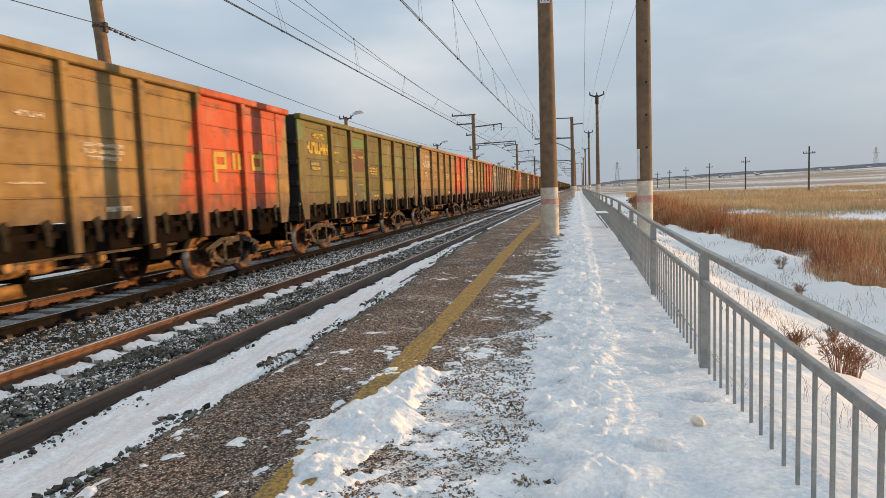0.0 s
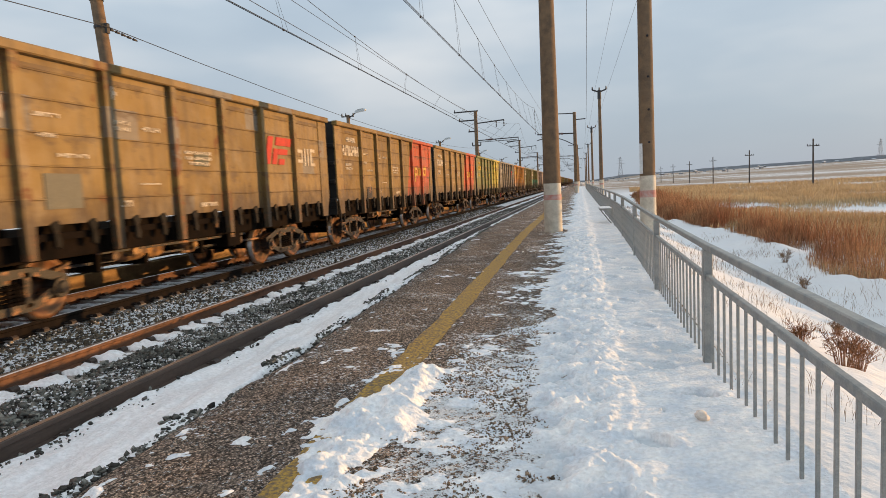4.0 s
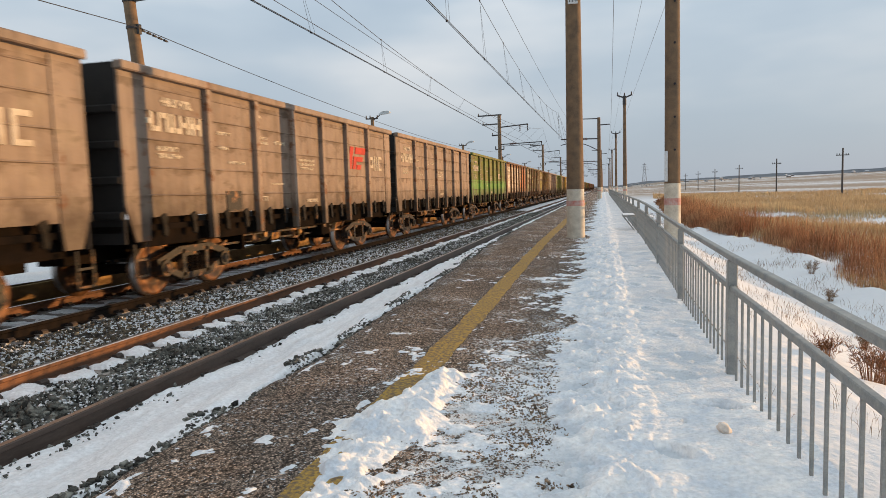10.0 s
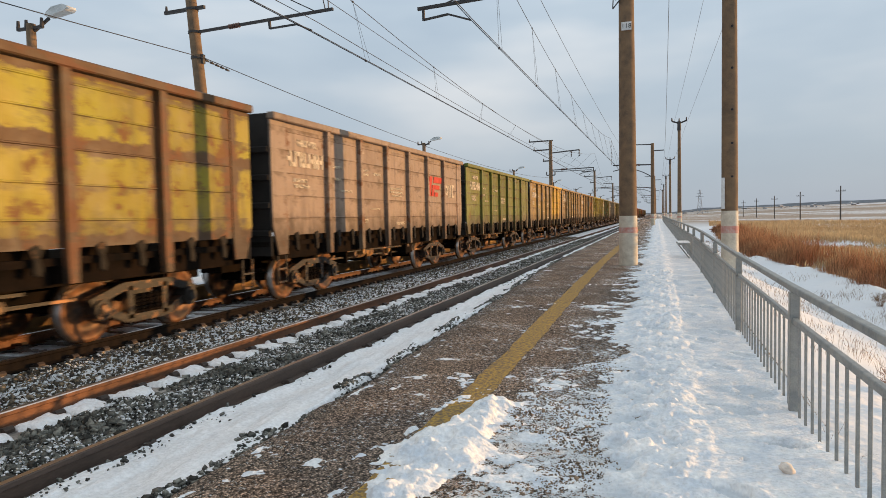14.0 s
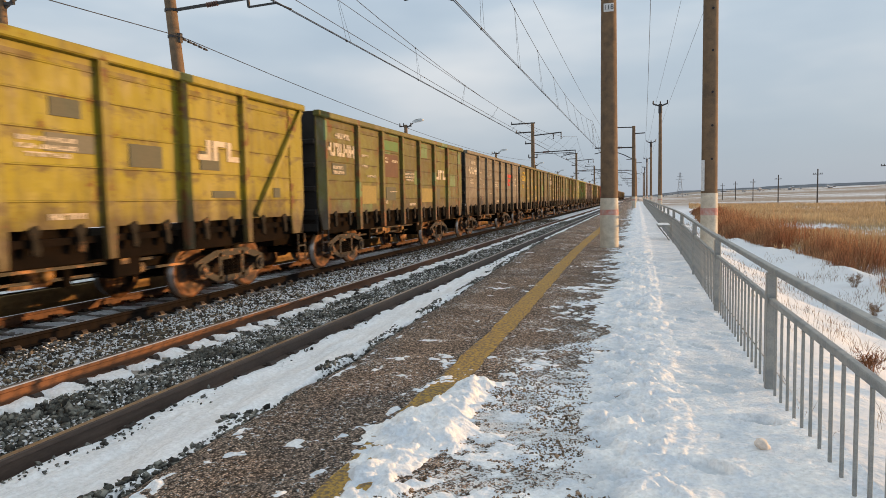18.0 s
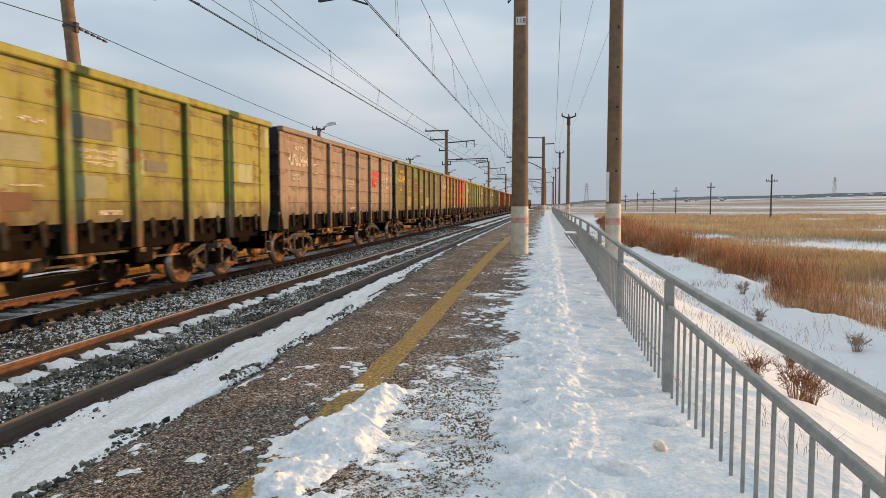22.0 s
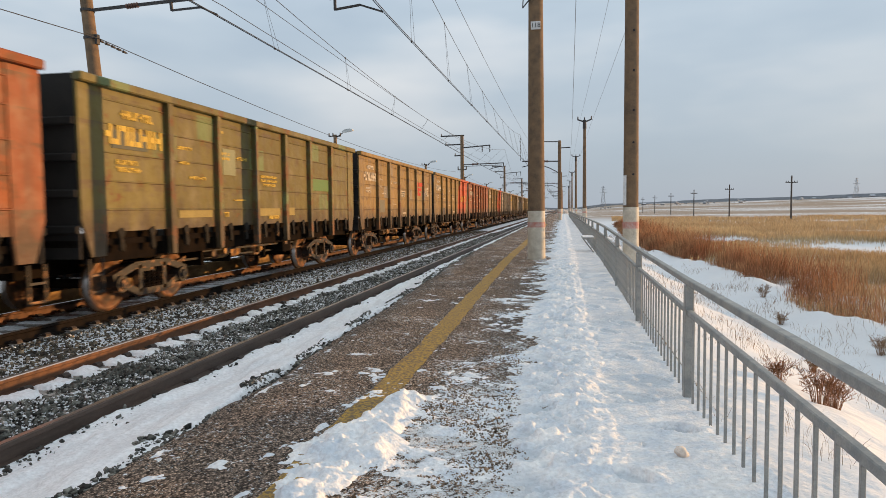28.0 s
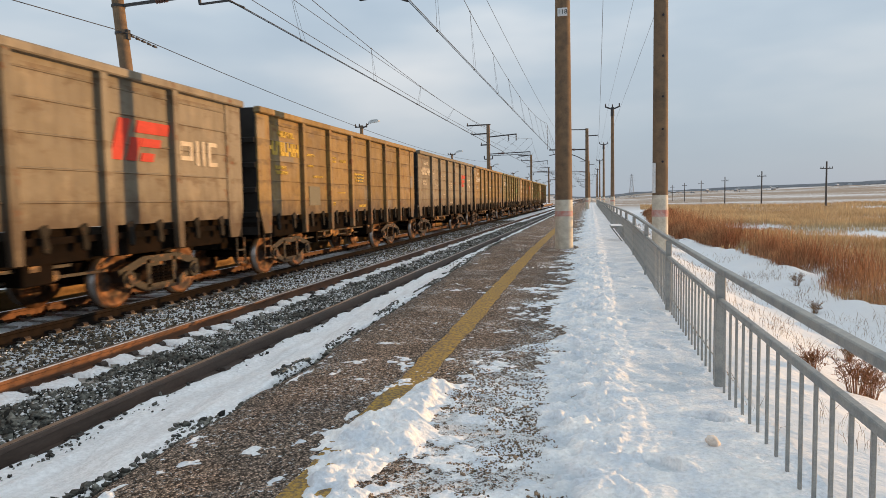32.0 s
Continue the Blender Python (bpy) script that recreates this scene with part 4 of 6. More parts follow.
def stones(name, count, x0, x1, y0, y1, size, mat, label, zfun, seed, power=1.6, shift=None, keep=None, flat=1.0, spread=0.4):
    """crushed stones, denser where they lie near"""
    rng = np.random.default_rng(seed)
    bm = bmesh.new()
    bmesh.ops.create_cube(bm, size=1.5)
    bmesh.ops.triangulate(bm, faces=bm.faces)
    bm.verts.ensure_lookup_table()
    base = np.array([v.co[:] for v in bm.verts])
    tri = np.array([[v.index for v in f.verts] for f in bm.faces])
    bm.free()
    y = y0 + (y1 - y0) * rng.random(count) ** power
    x = rng.uniform(x0, x1, count)
    if shift is not None:
        x = x + shift(y)
    if keep is not None:
        k = keep(x, y)
        x, y, count = x[k], y[k], int(k.sum())
    s = size * np.clip(rng.lognormal(-0.08, spread, count), 0.35, 2.6) * (1 + 0.02 * np.clip(y - 15, 0, 40))
    sc = s[:, None] * rng.uniform(0.6, 1.3, (count, 3)) * np.array([1, 1, flat])
    jit = rng.uniform(0.25, 1.25, (count, len(base), 3))
    a = rng.uniform(0, 2 * math.pi, count)
    t = rng.uniform(-0.9, 0.9, count)
    p = base[None] * jit * sc[:, None]
    c, sn = np.cos(t)[:, None], np.sin(t)[:, None]
    p = np.stack([p[..., 0], p[..., 1] * c - p[..., 2] * sn, p[..., 1] * sn + p[..., 2] * c], -1)
    c, sn = np.cos(a)[:, None], np.sin(a)[:, None]
    p = np.stack([p[..., 0] * c - p[..., 1] * sn, p[..., 0] * sn + p[..., 1] * c, p[..., 2]], -1)
    z = zfun(x, y) + s * rng.uniform(0.0, 0.45, count)
    p += np.stack([x, y, z], -1)[:, None]
    f = (tri[None] + (np.arange(count) * len(base))[:, None, None]).reshape(-1, 3)
    tagged(soup(name, p.reshape(-1, 3), f, mat), label, "ballast", kind="stuff")


stones("ballast_stones", 34000, TRACK_1 - 0.50, TRACK_1 + 0.72, 2.5, 52, 0.0225, M_DARK_STONE, "dark grey crushed stones between the near rails", bed_z, 1)
stones("ballast_stones", 5000, TRACK_1 - 0.50, TRACK_1 + 0.72, -13, 2.5, 0.030, M_DARK_STONE, "dark grey crushed stones of the near track behind", bed_z, 10, power=1.0)
stones("ballast_snow", 17000, TRACK_1 - 0.55, TRACK_1 + 0.70, 2.5, 45, 0.0125, M_SNOW, "scraps of snow caught between the dark stones", lambda x, y: bed_z(x, y) + 0.024, 7, flat=0.5, keep=lambda x, y: fractal(x, y, 1.5, 3, 141) > -0.5)
stones("ballast_stones", 36000, -7.75, -5.80, 4.5, 55, 0.0165, M_BROWN_STONE, "brownish crushed stones dusted with snow between the tracks", lambda x, y: np.maximum(snow_patch_z(x, y), bed_z(x, y)) - 0.002, 2)
stones("ballast_snow", 7000, -7.75, -5.80, 4.5, 50, 0.0165, M_SNOW, "snow caught between the brown stones", lambda x, y: np.maximum(snow_patch_z(x, y), bed_z(x, y)) + 0.016, 8, flat=0.45, keep=lambda x, y: fractal(x, y, 0.9, 4, 143) > -0.45 + 0.35 * (x < -7.2))
stones("ballast_stones", 1800, -9.4, -7.95, 5, 40, 0.022, M_DARK_STONE, "dark crushed stones between the far rails", bed_z, 3)
stones("ballast_stones", 1200, -10.3, -9.65, 6, 45, 0.03, M_BROWN_STONE, "brown crushed stones on the far shoulder", bed_z, 4)
stones("loose_gravel", 22000, -1.30, -0.12, 2.2, 7.2, 0.0062, M_GRAVEL, "loose brown gravel lying in the trodden snow of the platform", lambda x, y: np.minimum(snow_depth(x, y), 0.012 + lift(y)) + 0.001, 9, power=1.3, flat=0.7, spread=0.35, keep=lambda x, y: fractal(x * 0.7 + 0.3 * y, y, 3.4, 4, 149, 0.65) - 0.9 * smoothstep(x, -0.5, -0.1) > -0.22)
# dark crumbs along the asphalt's edge and on the snow by the rail
stones("edge_crumbs", 9000, -0.34, 0.05, 2.0, 24, 0.0125, M_DARK_STONE, "dark crumbs of asphalt and stone along the platform's edge", lambda x, y: np.maximum(strip_snow_z(x, y), -0.17 + 0.12 * smoothstep(x - edge_at(y), -0.12, 0.0) + lift(y)), 5, shift=edge_at, keep=lambda x, y: fractal(x * 2.0, y, 1.2, 4, 145, 0.6) + 2.2 * (x - edge_at(y) + 0.10) > -0.55, flat=0.6, spread=0.55)
stones("rail_crumbs", 900, TRACK_1 + 0.88, TRACK_1 + 1.22, 2.6, 28, 0.012, M_DARK_STONE, "single dark stones lying on the snow beside the rail", lambda x, y: strip_snow_z(x, y) + 0.004, 6, keep=lambda x, y: fractal(x, y, 1.3, 4, 147, 0.6) - 2.5 * (x - TRACK_1 - 0.95) > 0.25, flat=0.8, spread=0.6)


def build_rails():
    prof = [(-0.075, -0.18), (0.075, -0.18), (0.075, -0.168), (0.012, -0.15), (0.009, -0.055), (0.036, -0.042), (0.037, -0.010), (0.028, 0.0), (-0.028, 0.0), (-0.037, -0.010), (-0.036, -0.042), (-0.009, -0.055), (-0.012, -0.15), (-0.075, -0.168)]
    for c, tone in ((TRACK_1, "near"), (TRACK_2, "far")):
        for side in (0.798, -0.798):
            bm = bmesh.new()
            rings = [[bm.verts.new((c + side + px, y, RAIL_Z + pz)) for px, pz in prof] for y in (-120.0, 0.0, 40.0, 200.0, 1200.0)]
            for a, b in zip(rings, rings[1:]):
                for i in range(len(prof)):
                    j = (i + 1) % len(prof)
                    f = bm.faces.new((a[i], a[j], b[j], b[i]))
                    f.material_index = 1 if i == 7 or (i == 6 and side < 0 and tone == "near") else 0
            bmesh.ops.recalc_face_normals(bm, faces=bm.faces)
            # right-hand rails take the tones with shade painted in
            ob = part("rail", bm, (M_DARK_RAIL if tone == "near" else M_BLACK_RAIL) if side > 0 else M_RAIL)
            ob.data.materials.append(M_RAILHEAD)
            tagged(ob, "steel rail toned dark as if shaded, with a worn head" if side > 0 else "rusty steel rail with a worn bright head", "rail", "rails of the two tracks", "structure")


build_rails()


def build_sleepers():
    bm = box(bmesh.new(), -1.35, 1.35, -0.12, 0.12, -0.17, 0.0, 0.02)
    for s in (-1, 1):
        box(bm, s * 0.798 - 0.15, s * 0.798 + 0.15, -0.10, 0.10, -0.01, 0.012)
    me = bpy.data.meshes.new("sleeper")
    bm.to_mesh(me)
    bm.free()
    me.materials.append(M_SLEEPER)
    bm = bmesh.new()
    out = [(-0.155, 0.0), (0.155, 0.0), (0.155, 0.03), (0.125, 0.055), (0.085, 0.05), (0.072, 0.022), (-0.072, 0.022), (-0.085, 0.05), (-0.125, 0.055), (-0.155, 0.03)]
    front, back = [bm.verts.new((u, -0.05, v)) for u, v in out], [bm.verts.new((u, 0.05, v)) for u, v in out]
    bm.faces.new(front)
    bm.faces.new(back[::-1])
    for k in range(len(out)):
        n = (k + 1) % len(out)
        bm.faces.new((front[k], back[k], back[n], front[n]))
    bmesh.ops.recalc_face_normals(bm, faces=bm.faces)
    clip = bpy.data.meshes.new("fastening")
    bm.to_mesh(clip)
    bm.free()
    clip.materials.append(M_CLIP)
    for c, label in ((TRACK_1, "near track"), (TRACK_2, "far track")):
        y = -13.63
        while y < 75:
            if y < 60:
                s = share("sleeper", me, None, pose(c, y, RAIL_Z - (0.185 if c == TRACK_1 else 0.170)))
                tagged(s, "snow-dusted concrete sleeper under the " + label, "sleeper", "sleepers of the " + label)
                for k in (-1, 1):
                    if -2 < y < 32:
                        share("fastening", clip, s, pose(k * 0.798, 0, 0.013))
            y += 0.545


build_sleepers()


# ---- far platform ----
def build_far_platform():
    bm = box(bmesh.new(), -11.95, -10.42, -60, 190, -0.7, 0.0)
    tagged(part("far_platform", bm, M_FAR_FACE), "sunlit face of the low platform beyond the far track", "platform", kind="structure")
    tagged(sheet("far_platform_snow", list(np.arange(-11.93, -10.40, 0.13)), list(np.concatenate([np.arange(-60, 4, 2), np.arange(4, 60, 0.3), np.arange(60, 190, 2)])), lambda x, y: 0.035 + 0.018 * fractal(x, y, 1.1, 3, 131), M_SNOW), "snow lying on the far platform", "snow", kind="structure")


build_far_platform()


# ---- fence ----
def build_fence():
    pitch = 3.47
    bm = box(bmesh.new(), -0.035, 0.035, -0.035, 0.035, -0.35, 0.912, 0.006)
    post_me = bpy.data.meshes.new("post")
    bm.to_mesh(post_me)
    bm.free()
    bm = box(bmesh.new(), -0.026, 0.026, -pitch / 2, pitch / 2, 0.912, 0.96, 0.006)
    top_me = bpy.data.meshes.new("handrail")
    bm.to_mesh(top_me)
    bm.free()
    bm = box(bmesh.new(), -0.019, 0.019, -pitch / 2 + 0.036, pitch / 2 - 0.036, 0.677, 0.722, 0.005)
    mid_me = bpy.data.meshes.new("middle_rail")
    bm.to_mesh(mid_me)
    bm.free()
    bm = box(bmesh.new(), -0.0085, 0.0085, -0.0085, 0.0085, -0.10, 0.679, 0.002)
    bar_me = bpy.data.meshes.new("bar")
    bm.to_mesh(bar_me)
    bm.free()
    for me in (post_me, top_me, mid_me, bar_me):
        me.materials.append(M_FENCE)
    for k in range(-2, 34):
        y = 1.90 + pitch * k
        th = empty("fence_panel", pose(FENCE_X, y + pitch / 2, float(lift(y) + lift(y + pitch)) / 2, math.degrees(math.atan2(float(lift(y + pitch) - lift(y)), pitch)), 0, 0), "grey painted steel railing panel with upright bars along the platform", "railing", "panels of the platform railing")
        share("post", post_me, th, pose(0, -pitch / 2, 0))
        share("handrail", top_me, th)
        share("middle_rail", mid_me, th)
        n = 17
        if k < 9:
            for i in range(1, n):
                share("bar", bar_me, th, pose(0, -pitch / 2 + pitch * i / n, 0))
        else:
            bm = bmesh.new()
            for i in range(1, n):
                yy = -pitch / 2 + pitch * i / n
                box(bm, -0.010, 0.010, yy - 0.010, yy + 0.010, -0.1, 0.679)
            ob = part("railing_infill", bm, M_FENCE, th)
            tagged(ob, kind="stuff")


build_fence()


def build_bench():
    th = empty("folding_seat", pose(FENCE_X - 0.03, 21.0, 0.16), "narrow grey seat bracketed to the railing, dusted with snow", "seat")
    part("board", box(bmesh.new(), -0.36, 0.0, -0.7, 0.7, 0.42, 0.47, 0.01), M_FENCE, th)
    for y in (-0.6, 0.6):
        part("strut", beam(bmesh.new(), (-0.33, y, 0.42), (0.0, y, -0.02), 0.035), M_FENCE, th)
    part("snow_cover", box(bmesh.new(), -0.35, -0.01, -0.68, 0.68, 0.474, 0.494, 0.01), M_SNOW, th)


build_bench()


def build_snowball():
    bm = bmesh.new()
    bmesh.ops.create_icosphere(bm, subdivisions=3, radius=0.038)
    for v in bm.verts:
        v.co *= 1 + 0.42 * noise.noise(v.co * 30) + 0.14 * noise.noise(v.co * 75)
        v.co.z *= 0.85
    ob = part("snow_lump", bm, material("dirty_ice", (0.88, 0.80, 0.72), 0.7, second=(0.66, 0.57, 0.49), scale=18, bump=0.004, bump_scale=60), smooth=True)
    ob.location = (0.662, 3.92, float(snow_depth(np.array([0.662]), np.array([3.92]))[0]) + 0.022)
    tagged(ob, "small lump of dirty yellowish ice lying on the snow", "ice lump")


build_snowball()


# ---- poles ----
def mast(name, x, y, r0, r1, base, top, label, band=True, group="", lean=(0.0, 0.0), band_top=1.42):
    """a tapered concrete pole with a whitewashed foot and a red ring"""
    th = empty(name, pose(x, y, 0), label, "pole", group)

    def r(z):
        return r0 + (r1 - r0) * z / top

    def at(z):
        return (lean[0] * z, lean[1] * z, z)
    part("shaft", cone(bmesh.new(), at(base), at(top), r(base), r(top), 28), M_CONCRETE, th, smooth=True)
    if band:
        part("white_foot", cone(bmesh.new(), at(base + 0.02), at(band_top), r(base) + 0.005, r(band_top) + 0.005, 28, False), M_WHITEWASH, th, "whitewashed pole foot", True)
        part("red_ring", cone(bmesh.new(), at(band_top - 0.44), at(band_top - 0.30), r(1.0) + 0.009, r(1.12) + 0.009, 28, False), M_REDBAND, th, "faded red ring", True)
    return th


def insulator(bm, a, b, r=0.07, n=5):
    a, b = Vector(a), Vector(b)
    for i in range(n):
        c = a.lerp(b, (i + 0.5) / n)
        d = (b - a) / n * 0.28
        cone(bm, c - d, c + d, r, r * 0.75, 10)
    return beam(bm, a, b, r * 0.5)


def catenary_mast_right(y, x, number=False):
    th = mast("catenary_mast", x, y, 0.236, 0.175, -0.3, 9.35, "tall tapered concrete catenary mast with a whitewashed foot on the platform" if number else "tapered concrete catenary mast beside the near track", True, "catenary masts of the near track", (-0.001, 0), 1.46)
    b = TRACK_1 + 0.02 - x
    if not number:
        arm = part("bracket_arm", beam(bmesh.new(), (0, 0, 6.98), (b + 0.2, 0, 7.06), 0.13), M_STEEL, th, "dark steel catenary arm")
        part("insulator", insulator(bmesh.new(), (-1.3, 0, 7.0), (-2.1, 0, 7.02), 0.15), M_INSULATOR, arm)
        part("crossarm", beam(bmesh.new(), (0.1, 0, 9.22), (-1.9, 0, 9.27), 0.10), M_STEEL, th)
        part("crossarm", beam(bmesh.new(), (-0.1, 0, 8.50), (1.22, 0, 8.54), 0.11), M_STEEL, th)
        bow = bmesh.new()
        for p, q in (((0, 5.3), (-1.1, 5.9)), ((-1.1, 5.9), (-2.0, 6.25)), ((-2.0, 6.25), (-3.4, 6.3)), ((-3.4, 6.3), (-4.3, 6.1))):
            beam(bow, (p[0], 0, p[1] + 0.3), (q[0], 0, q[1] + 0.3), 0.09)
        part("bowed_bracket", bow, M_STEEL, th)
        part("hanger", insulator(bmesh.new(), (b, 0, 7.1), (b, 0, 9.9), 0.04, 7), M_STEEL, th)
        return th
    arm = part("bracket_arm", beam(bmesh.new(), (0, 0, 7.70), (b - 1.55, 0, 7.46), 0.085), M_STEEL, th, "dark steel catenary arm")
    part("insulator", insulator(bmesh.new(), (-1.25, 0, 7.655), (-1.70, 0, 7.635), 0.08), M_INSULATOR, arm)
    part("drop_tube", beam(bmesh.new(), (b - 1.38, 0, 7.46), (b - 1.38, 0, 7.12), 0.065), M_STEEL, th)
    part("steady_arm", beam(beam(bmesh.new(), (b - 1.38, 0, 7.14), (b - 0.65, 0, 7.22), 0.055), (b - 0.65, 0, 7.22), (b, 0, 6.99), 0.045), M_STEEL, th)
    part("stay", beam(beam(bmesh.new(), (0, 0, 9.1), (b - 0.8, 0, 7.50), 0.03), (0, 0, 8.95), (b + 1.1, 0, 7.56), 0.03), M_STEEL, th)
    part("hanger", insulator(bmesh.new(), (b, 0, 7.55), (b, 0, 9.6), 0.045, 9), M_STEEL, th)
    part("crossarm", beam(bmesh.new(), (-0.1, 0, 8.62), (1.2, 0, 8.75), 0.075), M_STEEL, th)
    part("clamp", cone(bmesh.new(), (0, 0, 7.64), (0, 0, 7.76), 0.21, 0.21, 20), M_STEEL, th)
    part("clamp", cone(bmesh.new(), (0, 0, 7.20), (0, 0, 7.26), 0.213, 0.213, 20), M_STEEL, th)
    bm = bmesh.new()
    for xx, zz in ((-0.31, 7.30), (-0.27, 7.02), (-0.34, 6.80), (0.30, 7.2)):
        beam(bm, (0.0, -0.1, 7.22), (xx, -0.16, zz), 0.03)
    beam(bm, (-0.31, -0.16, 7.30), (-0.34, -0.16, 6.80), 0.025)
    part("cable_bracket", bm, M_STEEL, th)
    if number:
        plate = part("mast_plate", box(bmesh.new(), -0.125, 0.125, -0.228, -0.218, 6.21, 6.42, 0.003), M_PLATE, th, "white plate with the mast's number")
        cu = bpy.data.curves.new("numerals", "FONT")
        cu.body = "118"
        cu.size = 0.17
        cu.align_x, cu.align_y = "CENTER", "CENTER"
        cu.extrude = 0.002
        tx = new("numerals", cu)
        tx.data.materials.append(M_INK)
        tx.parent = plate
        tx.matrix_local = pose(0, -0.231, 6.315, 90, 0, 0)
    return th


RIGHT_Y = (18.0, 78.0, 146.0, 214.0, 282.0, 350.0)
for i, y in enumerate(RIGHT_Y):
    catenary_mast_right(y, -0.725 + 0.3 * min(i, 1), i == 0)


def catenary_mast_left(y, x):
    """the mast that stands nearest leans out and carries one long bracket"""
    th = mast("catenary_mast", x, y, 0.205, 0.145, -0.6, 11.4, "sunlit leaning concrete catenary mast beyond the far track", False, "catenary masts of the far track", (-0.088, 0))

    def at(z):
        return -0.088 * z
    b = -9.42 - x
    arm = part("bracket_arm", beam(bmesh.new(), (at(7.33), 0, 7.33), (-8.73 - x, 0, 7.50), 0.075), M_STEEL, th, "dark steel catenary arm")
    part("insulator", insulator(bmesh.new(), (-12.2 - x, 0, 7.37), (-11.8 - x, 0, 7.39), 0.08), M_INSULATOR, arm)
    part("drop_tube", beam(bmesh.new(), (b - 1.40, 0, 7.44), (b - 1.37, 0, 7.16), 0.065), M_STEEL, th)
    part("steady_arm", beam(beam(bmesh.new(), (b - 1.38, 0, 7.17), (b - 0.5, 0, 7.20), 0.05), (b - 0.5, 0, 7.20), (b, 0, 6.97), 0.045), M_STEEL, th)
    for z, l, r in ((8.03, -14.51, -13.05), (8.70, -14.42, -13.25), (10.3, -14.6, -12.2), (11.2, -15.2, -13.4)):
        part("crossarm", beam(bmesh.new(), (l - x, 0, z), (r - x, 0, z + 0.03), 0.095), M_STEEL, th)
        part("pin", cone(bmesh.new(), (l - x + 0.06, 0, z - 0.02), (l - x + 0.06, 0, z + 0.2), 0.045, 0.03, 8), M_STEEL, th)
    part("hanger", beam(beam(bmesh.new(), (b + 0.45, 0, 7.49), (b + 0.05, 0, 9.35), 0.022), (b + 0.55, 0, 7.49), (b + 0.48, 0, 9.35), 0.022), M_STEEL, th)
    part("stay", beam(bmesh.new(), (at(9.8), 0, 9.8), (b + 0.2, 0, 7.46), 0.028), M_STEEL, th)
    for z in (6.55, 7.33, 8.03):
        part("clamp", cone(bmesh.new(), (at(z), 0, z - 0.035), (at(z), 0, z + 0.035), 0.192, 0.192, 20), M_STEEL, th)
    bm = box(bmesh.new(), at(6.5) + 0.12, at(6.5) + 0.24, -0.06, 0.06, 6.36, 6.64)
    insulator(bm, (at(6.5) + 0.2, 0.05, 6.50), (at(6.5) + 0.22, 1.3, 6.40), 0.04, 5)
    part("wire_anchor", bm, M_STEEL, th)
    return th


def portal_mast_left(y, x):
    """the masts farther on: long crossarms on both sides and a bracket with its steady arm over the far track"""
    th = mast("catenary_mast", x, y, 0.27, 0.22, -0.6, 11.4, "dark concrete catenary mast with long crossarms beyond the far track", False, "catenary masts of the far track")
    for z, l, r in ((11.35, -16.2, -13.0), (10.18, -15.6, -13.1), (8.72, -14.35, -13.1)):
        part("crossarm", beam(bmesh.new(), (l - x, 0, z), (r - x, 0, z + 0.05), 0.16), M_STEEL, th)
        part("pin", cone(bmesh.new(), (l - x + 0.1, 0, z), (l - x + 0.1, 0, z + 0.35), 0.08, 0.05, 8), M_STEEL, th)
    part("feeder_arm", beam(bmesh.new(), (0, 0, 9.75), (-9.55 - x, 0, 10.02), 0.14), M_STEEL, th)
    for xx in (-9.6, -10.6):
        part("hanger", insulator(bmesh.new(), (xx - x, 0, 9.98), (xx - x, 0, 9.15), 0.10, 4), M_STEEL, th)
    arm = part("bracket_arm", beam(beam(bmesh.new(), (0, 0, 7.50), (-7.75 - x, 0, 7.64), 0.12), (0, 0, 7.28), (-8.0 - x, 0, 7.36), 0.07), M_STEEL, th, "dark steel catenary arm")
    part("insulator", insulator(bmesh.new(), (-12.0 - x, 0, 7.54), (-11.2 - x, 0, 7.56), 0.16), M_INSULATOR, arm)
    part("drop_tube", beam(bmesh.new(), (-7.8 - x, 0, 7.62), (-7.8 - x, 0, 7.15), 0.10), M_STEEL, th)
    part("steady_arm", beam(beam(bmesh.new(), (-7.8 - x, 0, 7.2), (-8.9 - x, 0, 7.05), 0.08), (-8.9 - x, 0, 7.05), (-9.6 - x, 0, 6.85), 0.07), M_STEEL, th)
    bm = beam(bmesh.new(), (-0.55, 0, 6.85), (0.55, 0, 6.85), 0.13)
    for xx in (-0.55, 0.55):
        beam(bm, (xx, 0, 6.85), (xx, 0, 7.3), 0.12)
    part("switch_fork", bm, M_STEEL, th)
    return th


LEFT_Y = (17.2, 88.0, 153.0, 218.0, 286.0, 354.0)
catenary_mast_left(LEFT_Y[0], -12.80)
for y in LEFT_Y[1:]:
    portal_mast_left(y, -13.32)


